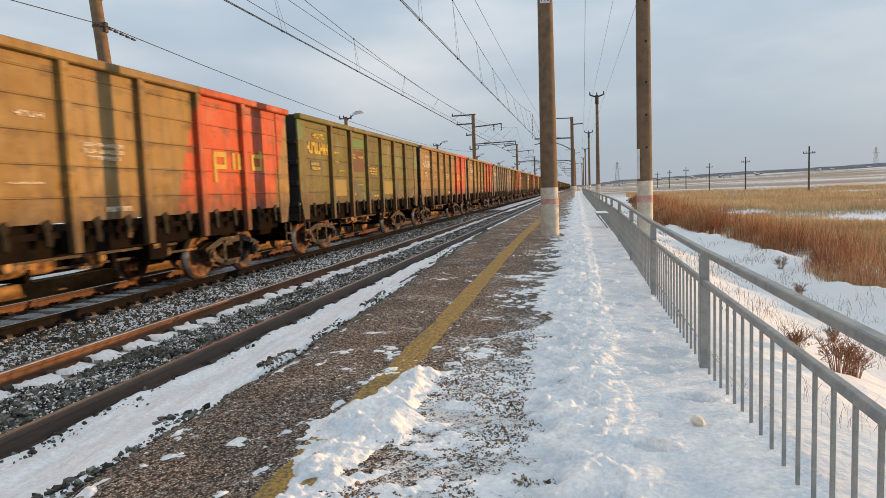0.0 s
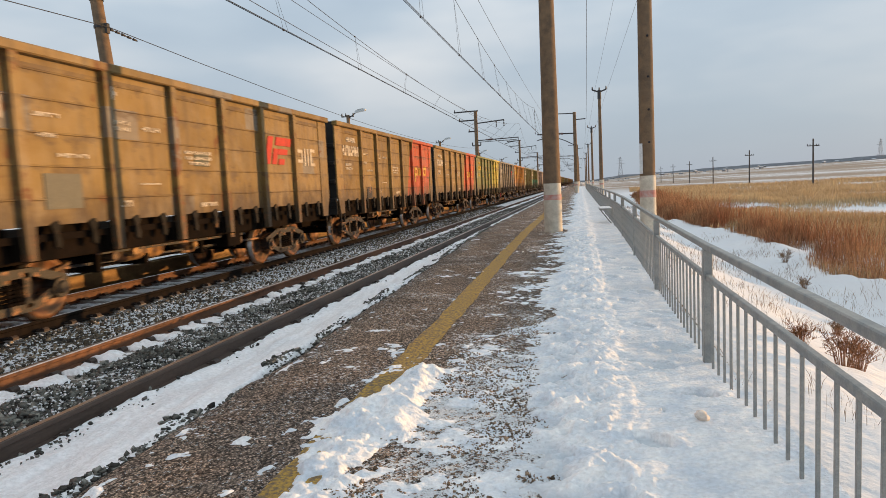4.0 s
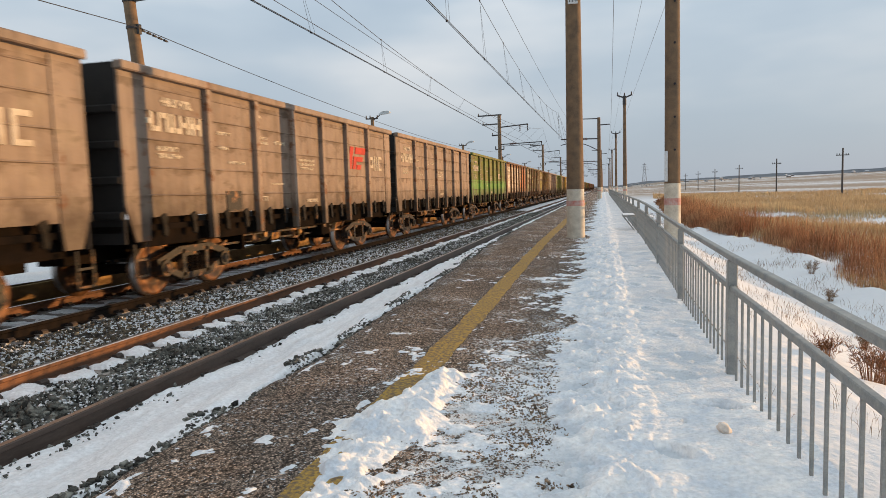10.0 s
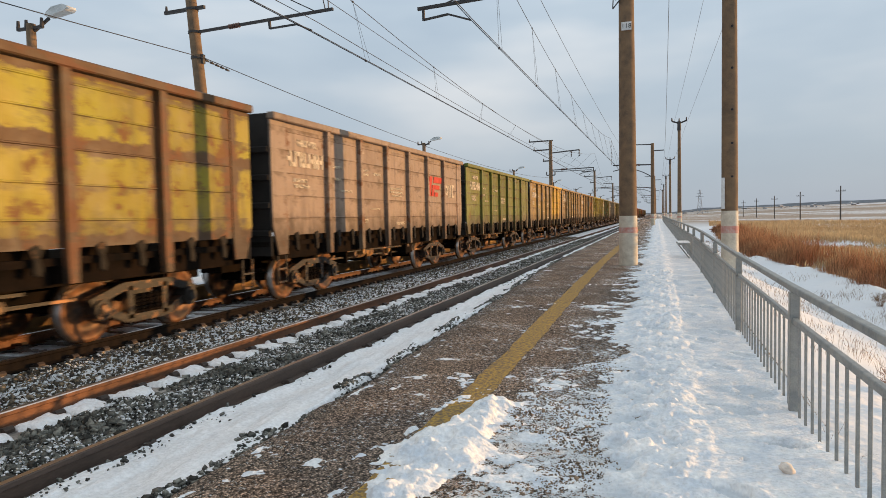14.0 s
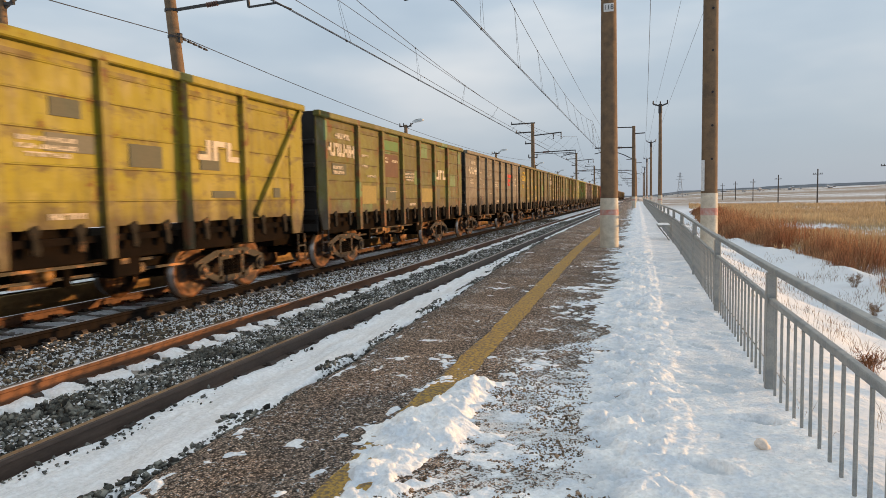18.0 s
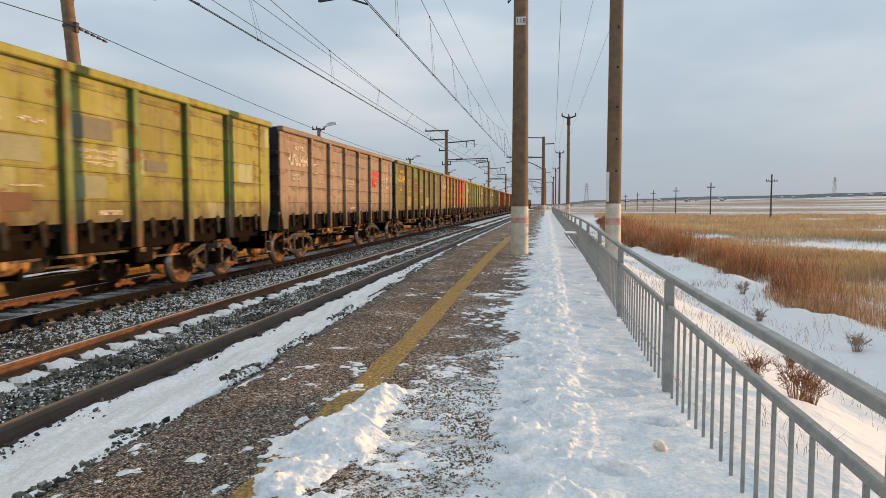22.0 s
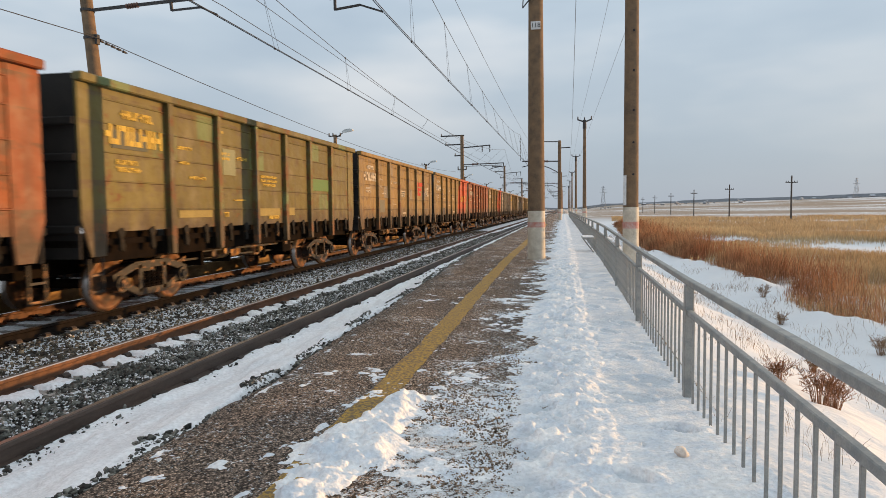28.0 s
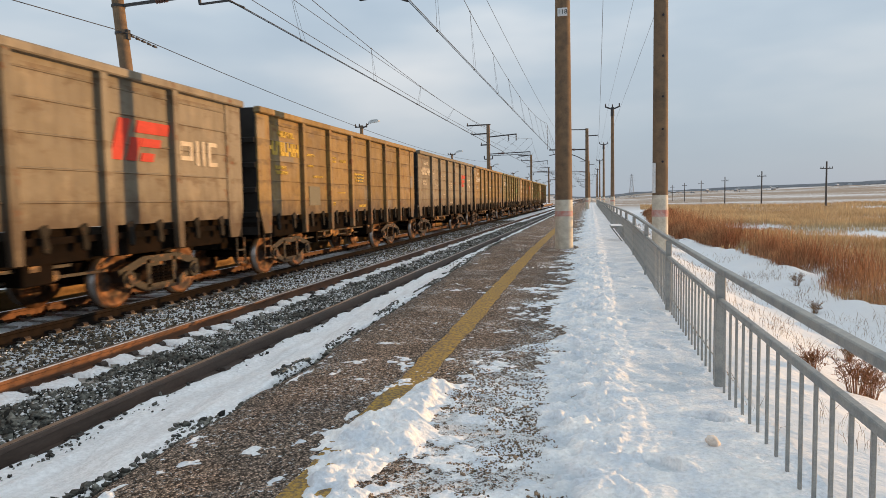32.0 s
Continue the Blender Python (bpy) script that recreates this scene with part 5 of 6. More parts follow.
def line_pole(y, x, base=-0.5, plain=False):
    th = mast("line_pole", x, y, 0.160 if plain else 0.185, 0.120 if plain else 0.12, base, 10.0 if plain else 9.5, "dark concrete pole with a whitewashed foot behind the railing" if plain else "dark concrete power line pole with a forked crosshead", True, "poles of the line behind the railing", band_top=1.53)
    z = 10.0 if plain else 9.5
    bm = beam(bmesh.new(), (0, 0, z - 0.15), (-0.62, 0, z + 0.08), 0.12)
    beam(bm, (0, 0, z - 0.15), (0.62, 0, z + 0.08), 0.12)
    cone(bm, (0, 0, z - 0.75), (0, 0, z + 0.02), 0.17, 0.15, 12)
    part("crosshead", bm, M_STEEL, th)
    for xx, zz in ((-0.60, z + 0.08), (0.60, z + 0.08), (0.0, z)):
        part("pin_insulator", cone(bmesh.new(), (xx, 0, zz), (xx, 0, zz + 0.28), 0.07, 0.045, 8), M_STEEL, th)
    if plain:
        part("paper_notice", box(bmesh.new(), -0.165, -0.105, -0.165, -0.15, 1.57, 2.18), M_PLATE, th, "narrow white strip fixed to the pole")
        bm = bmesh.new()
        for zz in (2.2, 2.85, 3.5, 4.3, 5.1):
            cone(bm, (0.03, -0.162, zz), (0.03, -0.11, zz), 0.024, 0.024, 8)
        part("bolt_hole", bm, M_INK, th)
    return th


line_pole(14.2, 1.365, -0.6, True)
for y in (62.0, 104.0, 150.0, 196.0, 242.0):
    line_pole(y, 1.9)


def lamp_post(y):
    th = empty("lamp_post", pose(-15.0, y, 0), "grey concrete lamp post with a cranked street light beyond the train", "street lamp", "lamp posts beyond the tracks")
    part("shaft", cone(bmesh.new(), (0, 0, -0.7), (0, 0, 6.6), 0.16, 0.11, 16), M_CONCRETE, th, smooth=True)
    bm = beam(bmesh.new(), (0, 0, 6.35), (0.5, 0.1, 6.72), 0.06)
    beam(bm, (-0.45, 0, 6.5), (0.4, 0, 6.5), 0.07)
    for xx in (-0.42, -0.15, 0.36):
        cone(bm, (xx, 0, 6.5), (xx, 0, 6.72), 0.05, 0.035, 8)
    part("bracket", bm, M_STEEL, th)
    bm = bmesh.new()
    prof = [(0.0, 0.02), (0.08, 0.10), (0.30, 0.155), (0.66, 0.13), (0.78, 0.06), (0.78, 0.0), (0.70, -0.035), (0.12, -0.035)]
    tilt = Matrix.Translation((0.45, 0.1, 6.74)) @ Matrix.Rotation(radians(-9), 4, "Y")
    sides = [[bm.verts.new(tilt @ Vector((px, w * (0.6 + 0.4 * min(1, 3 * px)), pz))) for px, pz in prof] for w in (-0.15, 0.15)]
    bm.faces.new(sides[0])
    bm.faces.new(sides[1][::-1])
    for k in range(len(prof)):
        j = (k + 1) % len(prof)
        bm.faces.new((sides[0][k], sides[1][k], sides[1][j], sides[0][j]))
    bmesh.ops.recalc_face_normals(bm, faces=bm.faces)
    part("lamp_head", bm, M_LAMP, th, "pale lamp shell")


for k in range(9):
    lamp_post(12.9 + 29.6 * k)


def field_pole(y, x):
    g = float(ground_z(np.array([x]), np.array([y]))[0])
    th = empty("field_pole", pose(x, y, g), "weathered wooden pole with one crossarm out in the field", "utility pole", "poles across the field")
    part("shaft", cone(bmesh.new(), (0, 0, -0.4), (0, 0, 7.7), 0.16, 0.12, 10), M_WOOD, th)
    for z, w in ((6.55, 0.95),):
        bm = beam(bmesh.new(), (-w, 0, z), (w, 0, z), 0.13)
        for s in (-0.9, -0.5, 0.5, 0.9):
            cone(bm, (s * w, 0, z), (s * w, 0, z + 0.3), 0.06, 0.05, 6)
        part("crossarm", bm, M_WOOD, th)


for k in range(8):
    field_pole(121.0 + 42.5 * k, 38.0)


def lattice_tower(x, y, h):
    g = float(ground_z(np.array([float(x)]), np.array([float(y)]))[0])
    th = empty("lattice_tower", pose(x, y, g), "distant grey steel lattice tower of a power line", "pylon", "towers on the horizon")
    bm = bmesh.new()
    lv = [0, 0.2, 0.38, 0.54, 0.68, 0.8, 0.9, 1.0]
    w = [h * 0.11 * (1 - 0.86 * v) for v in lv]
    t = h * 0.008
    for i in range(len(lv) - 1):
        for sx, sy in ((-1, -1), (1, -1), (1, 1), (-1, 1)):
            a, b = (sx * w[i], sy * w[i], lv[i] * h), (sx * w[i + 1], sy * w[i + 1], lv[i + 1] * h)
            beam(bm, a, b, t)
            beam(bm, a, (-sx * w[i + 1], sy * w[i + 1], lv[i + 1] * h), t * 0.7)
    part("body", bm, M_LATTICE, th)
    for z, k in ((0.72, 0.16), (0.84, 0.12), (0.94, 0.08)):
        part("arm", beam(bmesh.new(), (-k * h, 0, z * h), (k * h, 0, z * h), t * 1.4), M_LATTICE, th)


for x, y, h in ((52, 900, 31), (520, 1310, 36)):
    lattice_tower(x, y, h)


# ---- wires ----
def catenary(ys, contact, carriers, hung, label):
    """wires that swing from side to side from mast to mast: contact and carriers give x at the odd and at the even masts, z there, and the sag"""
    grp = empty("catenary", pose(0, 0, 0), label, "overhead line", kind="structure")
    ys = (ys[0] - 64,) + tuple(ys)
    for i, (a, b) in enumerate(zip(ys, ys[1:])):
        def run(x0, x1, z, drop, n=18):
            x0, x1 = (x0, x1) if i % 2 else (x1, x0)
            return sag((x0, a, z), (x1, b, z), drop, n)
        low = run(*contact)
        for dx in (0.0, 0.055):
            wire("contact_wire", [(p[0] + dx, p[1], p[2]) for p in low], 0.012, M_WIRE, "", "", grp)
        curves = [run(*c) for c in carriers]
        for k, c in enumerate(curves):
            wire("carrier_wire" if k == hung else "auxiliary_wire", c, 0.012 if k == hung else 0.010, M_WIRE, "", "", grp)
        top = curves[hung]
        for k in range(1, 18, 2):
            for dx in (0.0, 0.05):
                wire("dropper", [top[k], (low[k][0] + dx, low[k][1] + 5 * dx, low[k][2])], 0.005, M_WIRE, "", "", grp)
            bm = bmesh.new()
            for p in (top[k], low[k]):
                box(bm, p[0] - 0.02, p[0] + 0.02, p[1] - 0.05, p[1] + 0.05, p[2] - 0.025, p[2] + 0.025)
            part("wire_clamp", bm, M_WIRE, grp)


catenary(RIGHT_Y, (-4.90, -4.40, 6.99, 0.02), ((-4.95, -4.98, 10.16, 1.38),), 0, "contact and carrier wires over the near track")
catenary(LEFT_Y, (-9.50, -10.00, 6.97, 0.01), ((-10.10, -7.60, 9.40, 1.80), (-9.24, -8.79, 7.19, 0.38), (-9.98, -9.80, 8.56, 0.35)), 0, "contact, carrier and auxiliary wires over the far track")


def runs(name, ys, xs, z, drop, r, label):
    for k, (a, b) in enumerate(zip(ys, ys[1:])):
        wire(name, sag((xs[min(k, len(xs) - 1)], a, z), (xs[min(k + 1, len(xs) - 1)], b, z), drop), r, M_WIRE, label, "overhead wire")


RY = (-40.0,) + RIGHT_Y
LY = (-48.0,) + LEFT_Y
runs("feeder_wire", RY, (0.1, 0.35, 0.84), 8.3, 1.2, 0.008, "thin feeder wire along the platform masts")
runs("feeder_wire", RY, (-3.98,), 9.46, 0.33, 0.010, "feeder wire above the near track")
runs("feeder_wire", LY, (-12.67, -13.12, -13.5), 6.53, 0.85, 0.012, "earthing wire along the far masts")
PY = (-26.0, 14.2, 62.0, 104.0, 150.0, 196.0, 242.0)
runs("line_wire", PY, (2.75, 2.60, 2.34), 8.84, 0.03, 0.007, "thin power line wire behind the railing")
runs("line_wire", PY, (1.8, 1.75, 1.50), 9.55, 0.2, 0.006, "thin power line wire behind the railing")


# ---- field plants ----
def blades(name, x, y, h, w, mat, label, seed, lean=0.22, category="reeds"):
    rng = np.random.default_rng(seed)
    n = len(x)
    g = ground_z(x, y)
    a = rng.uniform(0, math.pi, n)
    lx, ly = rng.normal(0, lean, n) * h, rng.normal(0, lean, n) * h
    dx, dy = np.cos(a) * w / 2, np.sin(a) * w / 2
    z0 = g - 0.05
    p = np.stack([np.stack([x, y, z0], -1), np.stack([x + lx * 0.4 + dx, y + ly * 0.4 + dy, g + h * 0.6], -1), np.stack([x + lx, y + ly, g + h], -1), np.stack([x + lx * 0.4 - dx, y + ly * 0.4 - dy, g + h * 0.6], -1)], 1)
    f = np.arange(n * 4).reshape(n, 4)
    tagged(soup(name, p.reshape(-1, 3), f, mat), label, category, kind="stuff")


def snow_gap(x, y):
    """strips of bare snow that run through the reeds"""
    g = np.zeros_like(x)
    for cx, cy, ax, ay in ((12.5, 21.0, 4.0, 1.9), (20.0, 42.5, 10.0, 6.5), (24.0, 15.0, 8.0, 1.6), (9.6, 16.0, 1.9, 1.1), (8.6, 12.2, 1.2, 0.7), (11.5, 11.0, 1.8, 0.5), (26.0, 29.0, 5.0, 1.2), (11.5, 54.5, 3.5, 3.0), (10.5, 13.0, 1.6, 0.6), (40.0, 70.0, 14.0, 3.0)):
        g = np.maximum(g, np.exp(-(((x - cx) / ax) ** 2 + ((y - cy - 0.06 * (x - cx)) / ay) ** 2) ** 2))
    return g


def reed_points(count, seed, far):
    rng = np.random.default_rng(seed)
    r = 8 * (far / 8) ** rng.random(count)
    a = np.radians(rng.uniform(4, 68, count))
    x, y = r * np.sin(a), r * np.cos(a)
    open_strip = fractal(x, y * 2.2, 0.045, 3, 203)
    thin = smoothstep(x - field_edge(y) + 1.0 * fractal(x, y, 0.5, 3, 202), 0.0, 3.0)
    keep = (rng.random(count) < thin) & (open_strip < 0.34 + 0.25 * rng.random(count)) & (r < 158 + 26 * fractal(x, y, 0.03, 3, 204))
    keep &= rng.random(count) < 0.30 + 0.70 * smoothstep(y, 10.0, 26.0) + 0.4 * fractal(x, y, 0.9, 3, 208)
    keep &= snow_gap(x, y) + 0.35 * fractal(x, y, 0.6, 3, 206) < 0.25 + 0.5 * rng.random(count)
    return x[keep], y[keep], rng


def build_reeds():
    x, y, rng = reed_points(620000, 11, 190)
    r = np.hypot(x, y)
    h = (0.32 + 0.48 * rng.random(len(x))) * (0.85 + 0.30 * fractal(x, y, 0.08, 3, 205)) * (0.50 + 0.50 * smoothstep(x - field_edge(y), 0.0, 4.0)) * (1 - 0.62 * np.maximum(snow_gap(x, y), np.maximum(snow_gap(x, y + 2.0 + 0.04 * y), snow_gap(x, y + 4.0 + 0.08 * y))))
    blades("reeds", x, y, h, 0.002 + 0.00055 * r, M_REED, "dense golden-brown dry reeds standing in the snowy field", 12)
    # russet stalks along the field's near edge, in clumps of uneven height
    rng = np.random.default_rng(13)
    n = 75000
    y = 6 + 95 * rng.random(n) ** 1.6
    x = field_edge(y) + 0.1 + np.abs(rng.normal(0.0, 0.6 + 0.02 * np.clip(y, 0, 50), n)) - 0.5 * rng.random(n)
    clump = fractal(x, y, 0.55, 4, 207, 0.6)
    k = (clump > 0.05 - 0.25 * (x > field_edge(y) + 0.4)) & (x > 2.4) & (snow_gap(x, y) < 0.3) & (rng.random(n) < 0.22 + 0.78 * smoothstep(y, 12.0, 27.0))
    x, y, clump = x[k], y[k], clump[k]
    h = (0.20 + 0.80 * rng.random(len(x)) ** 1.3) * (1 + 0.6 * clump) * (0.35 + 0.65 * smoothstep(x - field_edge(y), -0.3, 1.1)) * (0.6 + 0.4 * smoothstep(y, 12.0, 24.0))
    blades("russet_stalks", x, y, h, 0.0022 + 0.0004 * y, M_RUSSET, "russet dry stalks in uneven clumps along the edge of the reeds", 14, 0.20)
    # sparse low grass on the snow
    rng = np.random.default_rng(15)
    n = 26000
    y = 3 + 60 * rng.random(n) ** 1.8
    x = 1.5 + 6.0 * rng.random(n)
    k = fractal(x, y, 0.8, 4, 209, 0.6) > 0.42 - 0.06 * (x - 1.5)
    x, y = x[k], y[k]
    blades("dry_grass", x, y, 0.05 + 0.20 * rng.random(len(x)) ** 2, 0.0025 + 0.00025 * y, M_WEED, "sparse dry grass poking through the snow of the bank", 16, 0.5, "grass")
    # grass at the fence's foot
    n = 420
    y = 2.2 + 14 * rng.random(n) ** 1.5
    x = FENCE_X + 0.06 + 0.14 * rng.random(n)
    k = fractal(x * 0, y, 2.2, 3, 211) > 0.1
    blades("fence_grass", x[k], y[k], 0.12 + 0.14 * rng.random(k.sum()), np.full(k.sum(), 0.004), M_WEED, "dry grass tufts at the foot of the railing", 17, 0.5, "grass")


build_reeds()


def weed_bush(x, y, h, seed, mat):
    rng = random.Random(seed)
    g = float(ground_z(np.array([x]), np.array([y]))[0])
    bm = bmesh.new()
    for i in range(64):
        a, s = rng.uniform(0, 6.28), rng.uniform(0.15, 0.5)
        top = Vector((math.cos(a) * s * h * 1.3, math.sin(a) * s * h * 1.3, h * rng.uniform(0.35, 1.0)))
        mid = top * 0.5 + Vector((0, 0, 0.06 * h))
        for p, q, w in ((Vector((0.25 * top.x, 0.25 * top.y, -0.05)), mid, 0.0024), (mid, top, 0.0016)):
            cone(bm, p, q, w, w * 0.6, 3, False)
        for j in range(9):
            c = mid.lerp(top, rng.uniform(0.1, 1.0))
            d = Vector((rng.uniform(-1, 1), rng.uniform(-1, 1), rng.uniform(0.2, 1.2))) * 0.11 * h
            cone(bm, c, c + d, 0.0016, 0.0024, 3, False)
    ob = part("weed_bush", bm, mat)
    ob.location = (x, y, g)
    tagged(ob, "dry russet weed bush standing in the snow", "bush", "weeds on the bank")


for i, (x, y, h) in enumerate(((2.35, 6.6, 0.37), (2.6, 6.95, 0.30), (2.2, 7.3, 0.26), (3.1, 4.6, 0.22), (3.4, 9.8, 0.20), (4.9, 9.4, 0.30), (2.9, 5.4, 0.2), (5.2, 12.0, 0.34), (4.6, 15.2, 0.28), (5.3, 19.0, 0.36))):
    weed_bush(x, y, h, i, M_RUSSET if i < 3 else M_WEED)


# ---- distance ----
def build_distance():
    rng = random.Random(4)
    # low wooded hills, several ridges deep, with haze painted into their colour
    for dist, hgt, seed, n in ((1900, 8, 5, 300), (2500, 16, 6, 300)):
        co, fa = [], []
        for i in range(n + 1):
            a = radians(-80 + 160 * i / n)
            x, y = dist * math.sin(a), dist * math.cos(a)
            g = float(ground_z(np.array([x]), np.array([y]))[0])
            h = hgt * (0.55 + 0.45 * noise.noise(Vector((i * 0.06, seed, 0)))) * (0.35 + 0.65 * min(1, max(0, (i / n - 0.45) * 5))) + 2.6 * noise.noise(Vector((i * 0.9, seed, 3)))
            co += [(x, y, g - 6), (x, y, g + max(h, 1.5)), (x * 1.12, y * 1.12, g - 6)]
            if i:
                k = 3 * i
                fa += [(k - 3, k, k + 1, k - 2), (k - 2, k + 1, k + 2, k - 1)]
        tagged(soup("wooded_ridge", np.array(co), np.array(fa), M_TREES), "low wooded ridge on the horizon, haze put into its colour", "hills", kind="structure")
    # village houses under the ridge
    for i in range(30):
        a = radians(rng.uniform(4, 46))
        d = rng.uniform(1250, 1800)
        x, y = d * math.sin(a), d * math.cos(a)
        g = float(ground_z(np.array([x]), np.array([y]))[0])
        w, dp, h = rng.uniform(5, 9), rng.uniform(4, 6), rng.uniform(2.0, 2.8)
        th = empty("village_house", pose(x, y, g, 0, 0, rng.uniform(0, 90)), "far low house with a snow-covered roof", "house", "houses of the far village")
        part("wall", box(bmesh.new(), -w / 2, w / 2, -dp / 2, dp / 2, -1, h), M_HOUSE, th)
        bm = bmesh.new()
        v = [bm.verts.new(c) for c in ((-w / 2 - .5, -dp / 2 - .5, h), (w / 2 + .5, -dp / 2 - .5, h), (w / 2 + .5, dp / 2 + .5, h), (-w / 2 - .5, dp / 2 + .5, h), (-w / 2 - .5, 0, h + dp * 0.4), (w / 2 + .5, 0, h + dp * 0.4))]
        for f in ((0, 1, 5, 4), (3, 4, 5, 2), (0, 4, 3), (1, 2, 5), (0, 3, 2, 1)):
            bm.faces.new([v[j] for j in f])
        part("roof", bm, M_ROOF, th)
    # scattered scrub between
    rs = np.random.default_rng(21)
    n = 2200
    a = np.radians(rs.uniform(-30, 62, n))
    r = rs.uniform(1150, 2300, n)
    x, y = r * np.sin(a), r * np.cos(a)
    k = (np.abs(x) > 12) & (fractal(x, y * 2, 0.006, 3, 215) > 0.05)
    x, y = x[k], y[k]
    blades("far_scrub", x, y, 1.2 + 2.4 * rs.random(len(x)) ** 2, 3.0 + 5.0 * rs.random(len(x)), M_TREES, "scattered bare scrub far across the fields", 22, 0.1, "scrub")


build_distance()

# ---- train: open-top wagons, coupled; each in its own space, y along the train, z up from the rail head ----
GEAR = 9                            # pieces of brake gear under a wagon
PITCH, HALF, SIDE_X, TOP_Z = 13.92, 6.60, 1.47, 3.83
POSTS = (-4.30, -2.56, -0.85, 0.85, 2.56, 4.30)


def mesh_of(name, bm, smooth=False):
    me = bpy.data.meshes.new(name)
    bm.to_mesh(me)
    bm.free()
    if smooth:
        me.polygons.foreach_set("use_smooth", [True] * len(me.polygons))
    return me


def lathe(bm, rings, seg, axis_m):
    """a turned shape: rings of (radius, x) about the x axis"""
    loops = []
    for r, x in rings:
        loops.append([bm.verts.new(axis_m @ Vector((x, r * math.cos(2 * math.pi * k / seg), r * math.sin(2 * math.pi * k / seg)))) for k in range(seg)])
    for a, b in zip(loops, loops[1:]):
        for k in range(seg):
            bm.faces.new((a[k], a[(k + 1) % seg], b[(k + 1) % seg], b[k]))
    bm.faces.new(loops[0][::-1])
    bm.faces.new(loops[-1])
    return bm


def extrude_outline(bm, pts, x0, x1):
    a = [bm.verts.new((x0, y, z)) for y, z in pts]
    b = [bm.verts.new((x1, y, z)) for y, z in pts]
    n = len(pts)
    bm.faces.new(a[::-1])
    bm.faces.new(b)
    for i in range(n):
        bm.faces.new((a[i], a[(i + 1) % n], b[(i + 1) % n], b[i]))
    bmesh.ops.recalc_face_normals(bm, faces=bm.faces)
    return bm


def wagon_meshes():
    m = {}
    # side wall: sheet with pressed ledges, between the posts
    for s in (1, -1):
        prof = [(SIDE_X - 0.03, 1.40), (SIDE_X, 1.40)]
        for z in (1.76, 2.22, 2.68, 3.14, 3.52):
            prof += [(SIDE_X, z - 0.018), (SIDE_X + 0.014, z - 0.006), (SIDE_X + 0.014, z + 0.006), (SIDE_X, z + 0.018)]
        prof += [(SIDE_X, TOP_Z - 0.06), (SIDE_X - 0.03, TOP_Z - 0.06)]
        bm = bmesh.new()
        ends = [[bm.verts.new((s * px, y, pz)) for px, pz in prof] for y in (0.22 - HALF, HALF - 0.22)]
        bm.faces.new(ends[0])
        bm.faces.new(ends[1][::-1])
        for k in range(len(prof)):
            n = (k + 1) % len(prof)
            bm.faces.new((ends[0][k], ends[1][k], ends[1][n], ends[0][n]))
        bmesh.ops.recalc_face_normals(bm, faces=bm.faces)
        for e in (-1, 1):
            out = [(HALF, TOP_Z - 0.145), (HALF, 1.60), (HALF - 0.20, 1.02), (HALF - 0.52, 1.02), (HALF - 0.56, 1.40), (HALF - 0.56, TOP_Z - 0.145)]
            m["corner_plate", s, e] = mesh_of("corner_plate", extrude_outline(bmesh.new(), [(e * y, z) for y, z in out], s * (SIDE_X - 0.02), s * (SIDE_X + 0.022)))
        m["side_wall", s] = mesh_of("side_wall", bm)
        bm = box(bmesh.new(), *sorted((s * (SIDE_X - 0.05), s * (SIDE_X + 0.125))), -HALF - 0.02, HALF + 0.02, TOP_Z - 0.14, TOP_Z, 0.02)
        m["top_rail", s] = mesh_of("top_rail", bm)
        for i, y in enumerate(POSTS):
            bm = extrude_outline(bmesh.new(), [(y - 0.07, 0.95), (y + 0.07, 0.95), (y + 0.085, 1.3), (y + 0.07, TOP_Z - 0.14), (y - 0.07, TOP_Z - 0.14), (y - 0.085, 1.3)], s * (SIDE_X + 0.002), s * (SIDE_X + 0.105))
            m["post", s, i] = mesh_of("post", bm)
    for e in (1, -1):
        prof = [(HALF - 0.04, 1.0), (HALF, 1.0)]
        for z in (1.45, 2.0, 2.55, 3.1):
            prof += [(HALF, z - 0.07), (HALF + 0.06, z - 0.045), (HALF + 0.06, z + 0.045), (HALF, z + 0.07)]
        prof += [(HALF, TOP_Z - 0.02), (HALF - 0.04, TOP_Z - 0.02)]
        bm = extrude_outline(bmesh.new(), [(e * py, pz) for py, pz in prof], -SIDE_X + 0.03, SIDE_X - 0.03)
        m["end_wall", e] = mesh_of("end_wall", bm)
        bm = box(bmesh.new(), -0.16, 0.16, *sorted((e * (HALF - 0.4), e * (HALF + 0.25))), 0.82, 1.10, 0.02)
        box(bm, -0.12, 0.12, *sorted((e * (HALF + 0.25), e * (HALF + 0.47))), 0.84, 1.08, 0.04)
        m["coupler", e] = mesh_of("coupler", bm)
        # step and grab irons at the corner
        bm = bmesh.new()
        for y in (e * (HALF - 0.08), e * (HALF - 0.38)):
            beam(bm, (SIDE_X + 0.05, y, 0.45), (SIDE_X + 0.05, y, 1.0), 0.03)
        for z in (0.48, 0.74):
            beam(bm, (SIDE_X + 0.05, e * (HALF - 0.08), z), (SIDE_X + 0.05, e * (HALF - 0.38), z), 0.035)
        m["step", e] = mesh_of("step", bm)
    # floor, centre sill and cross members
    bm = box(bmesh.new(), -1.40, 1.40, -HALF, HALF, 1.18, 1.28)
    box(bm, -0.26, 0.26, -HALF, HALF, 0.66, 1.18)
    for s in (-1, 1):
        box(bm, *sorted((s * 1.22, s * 1.26)), -HALF + 0.3, HALF - 0.3, 0.90, 1.18)
        box(bm, *sorted((s * 0.55, s * 0.63)), -3.1, 3.1, 0.60, 0.80)
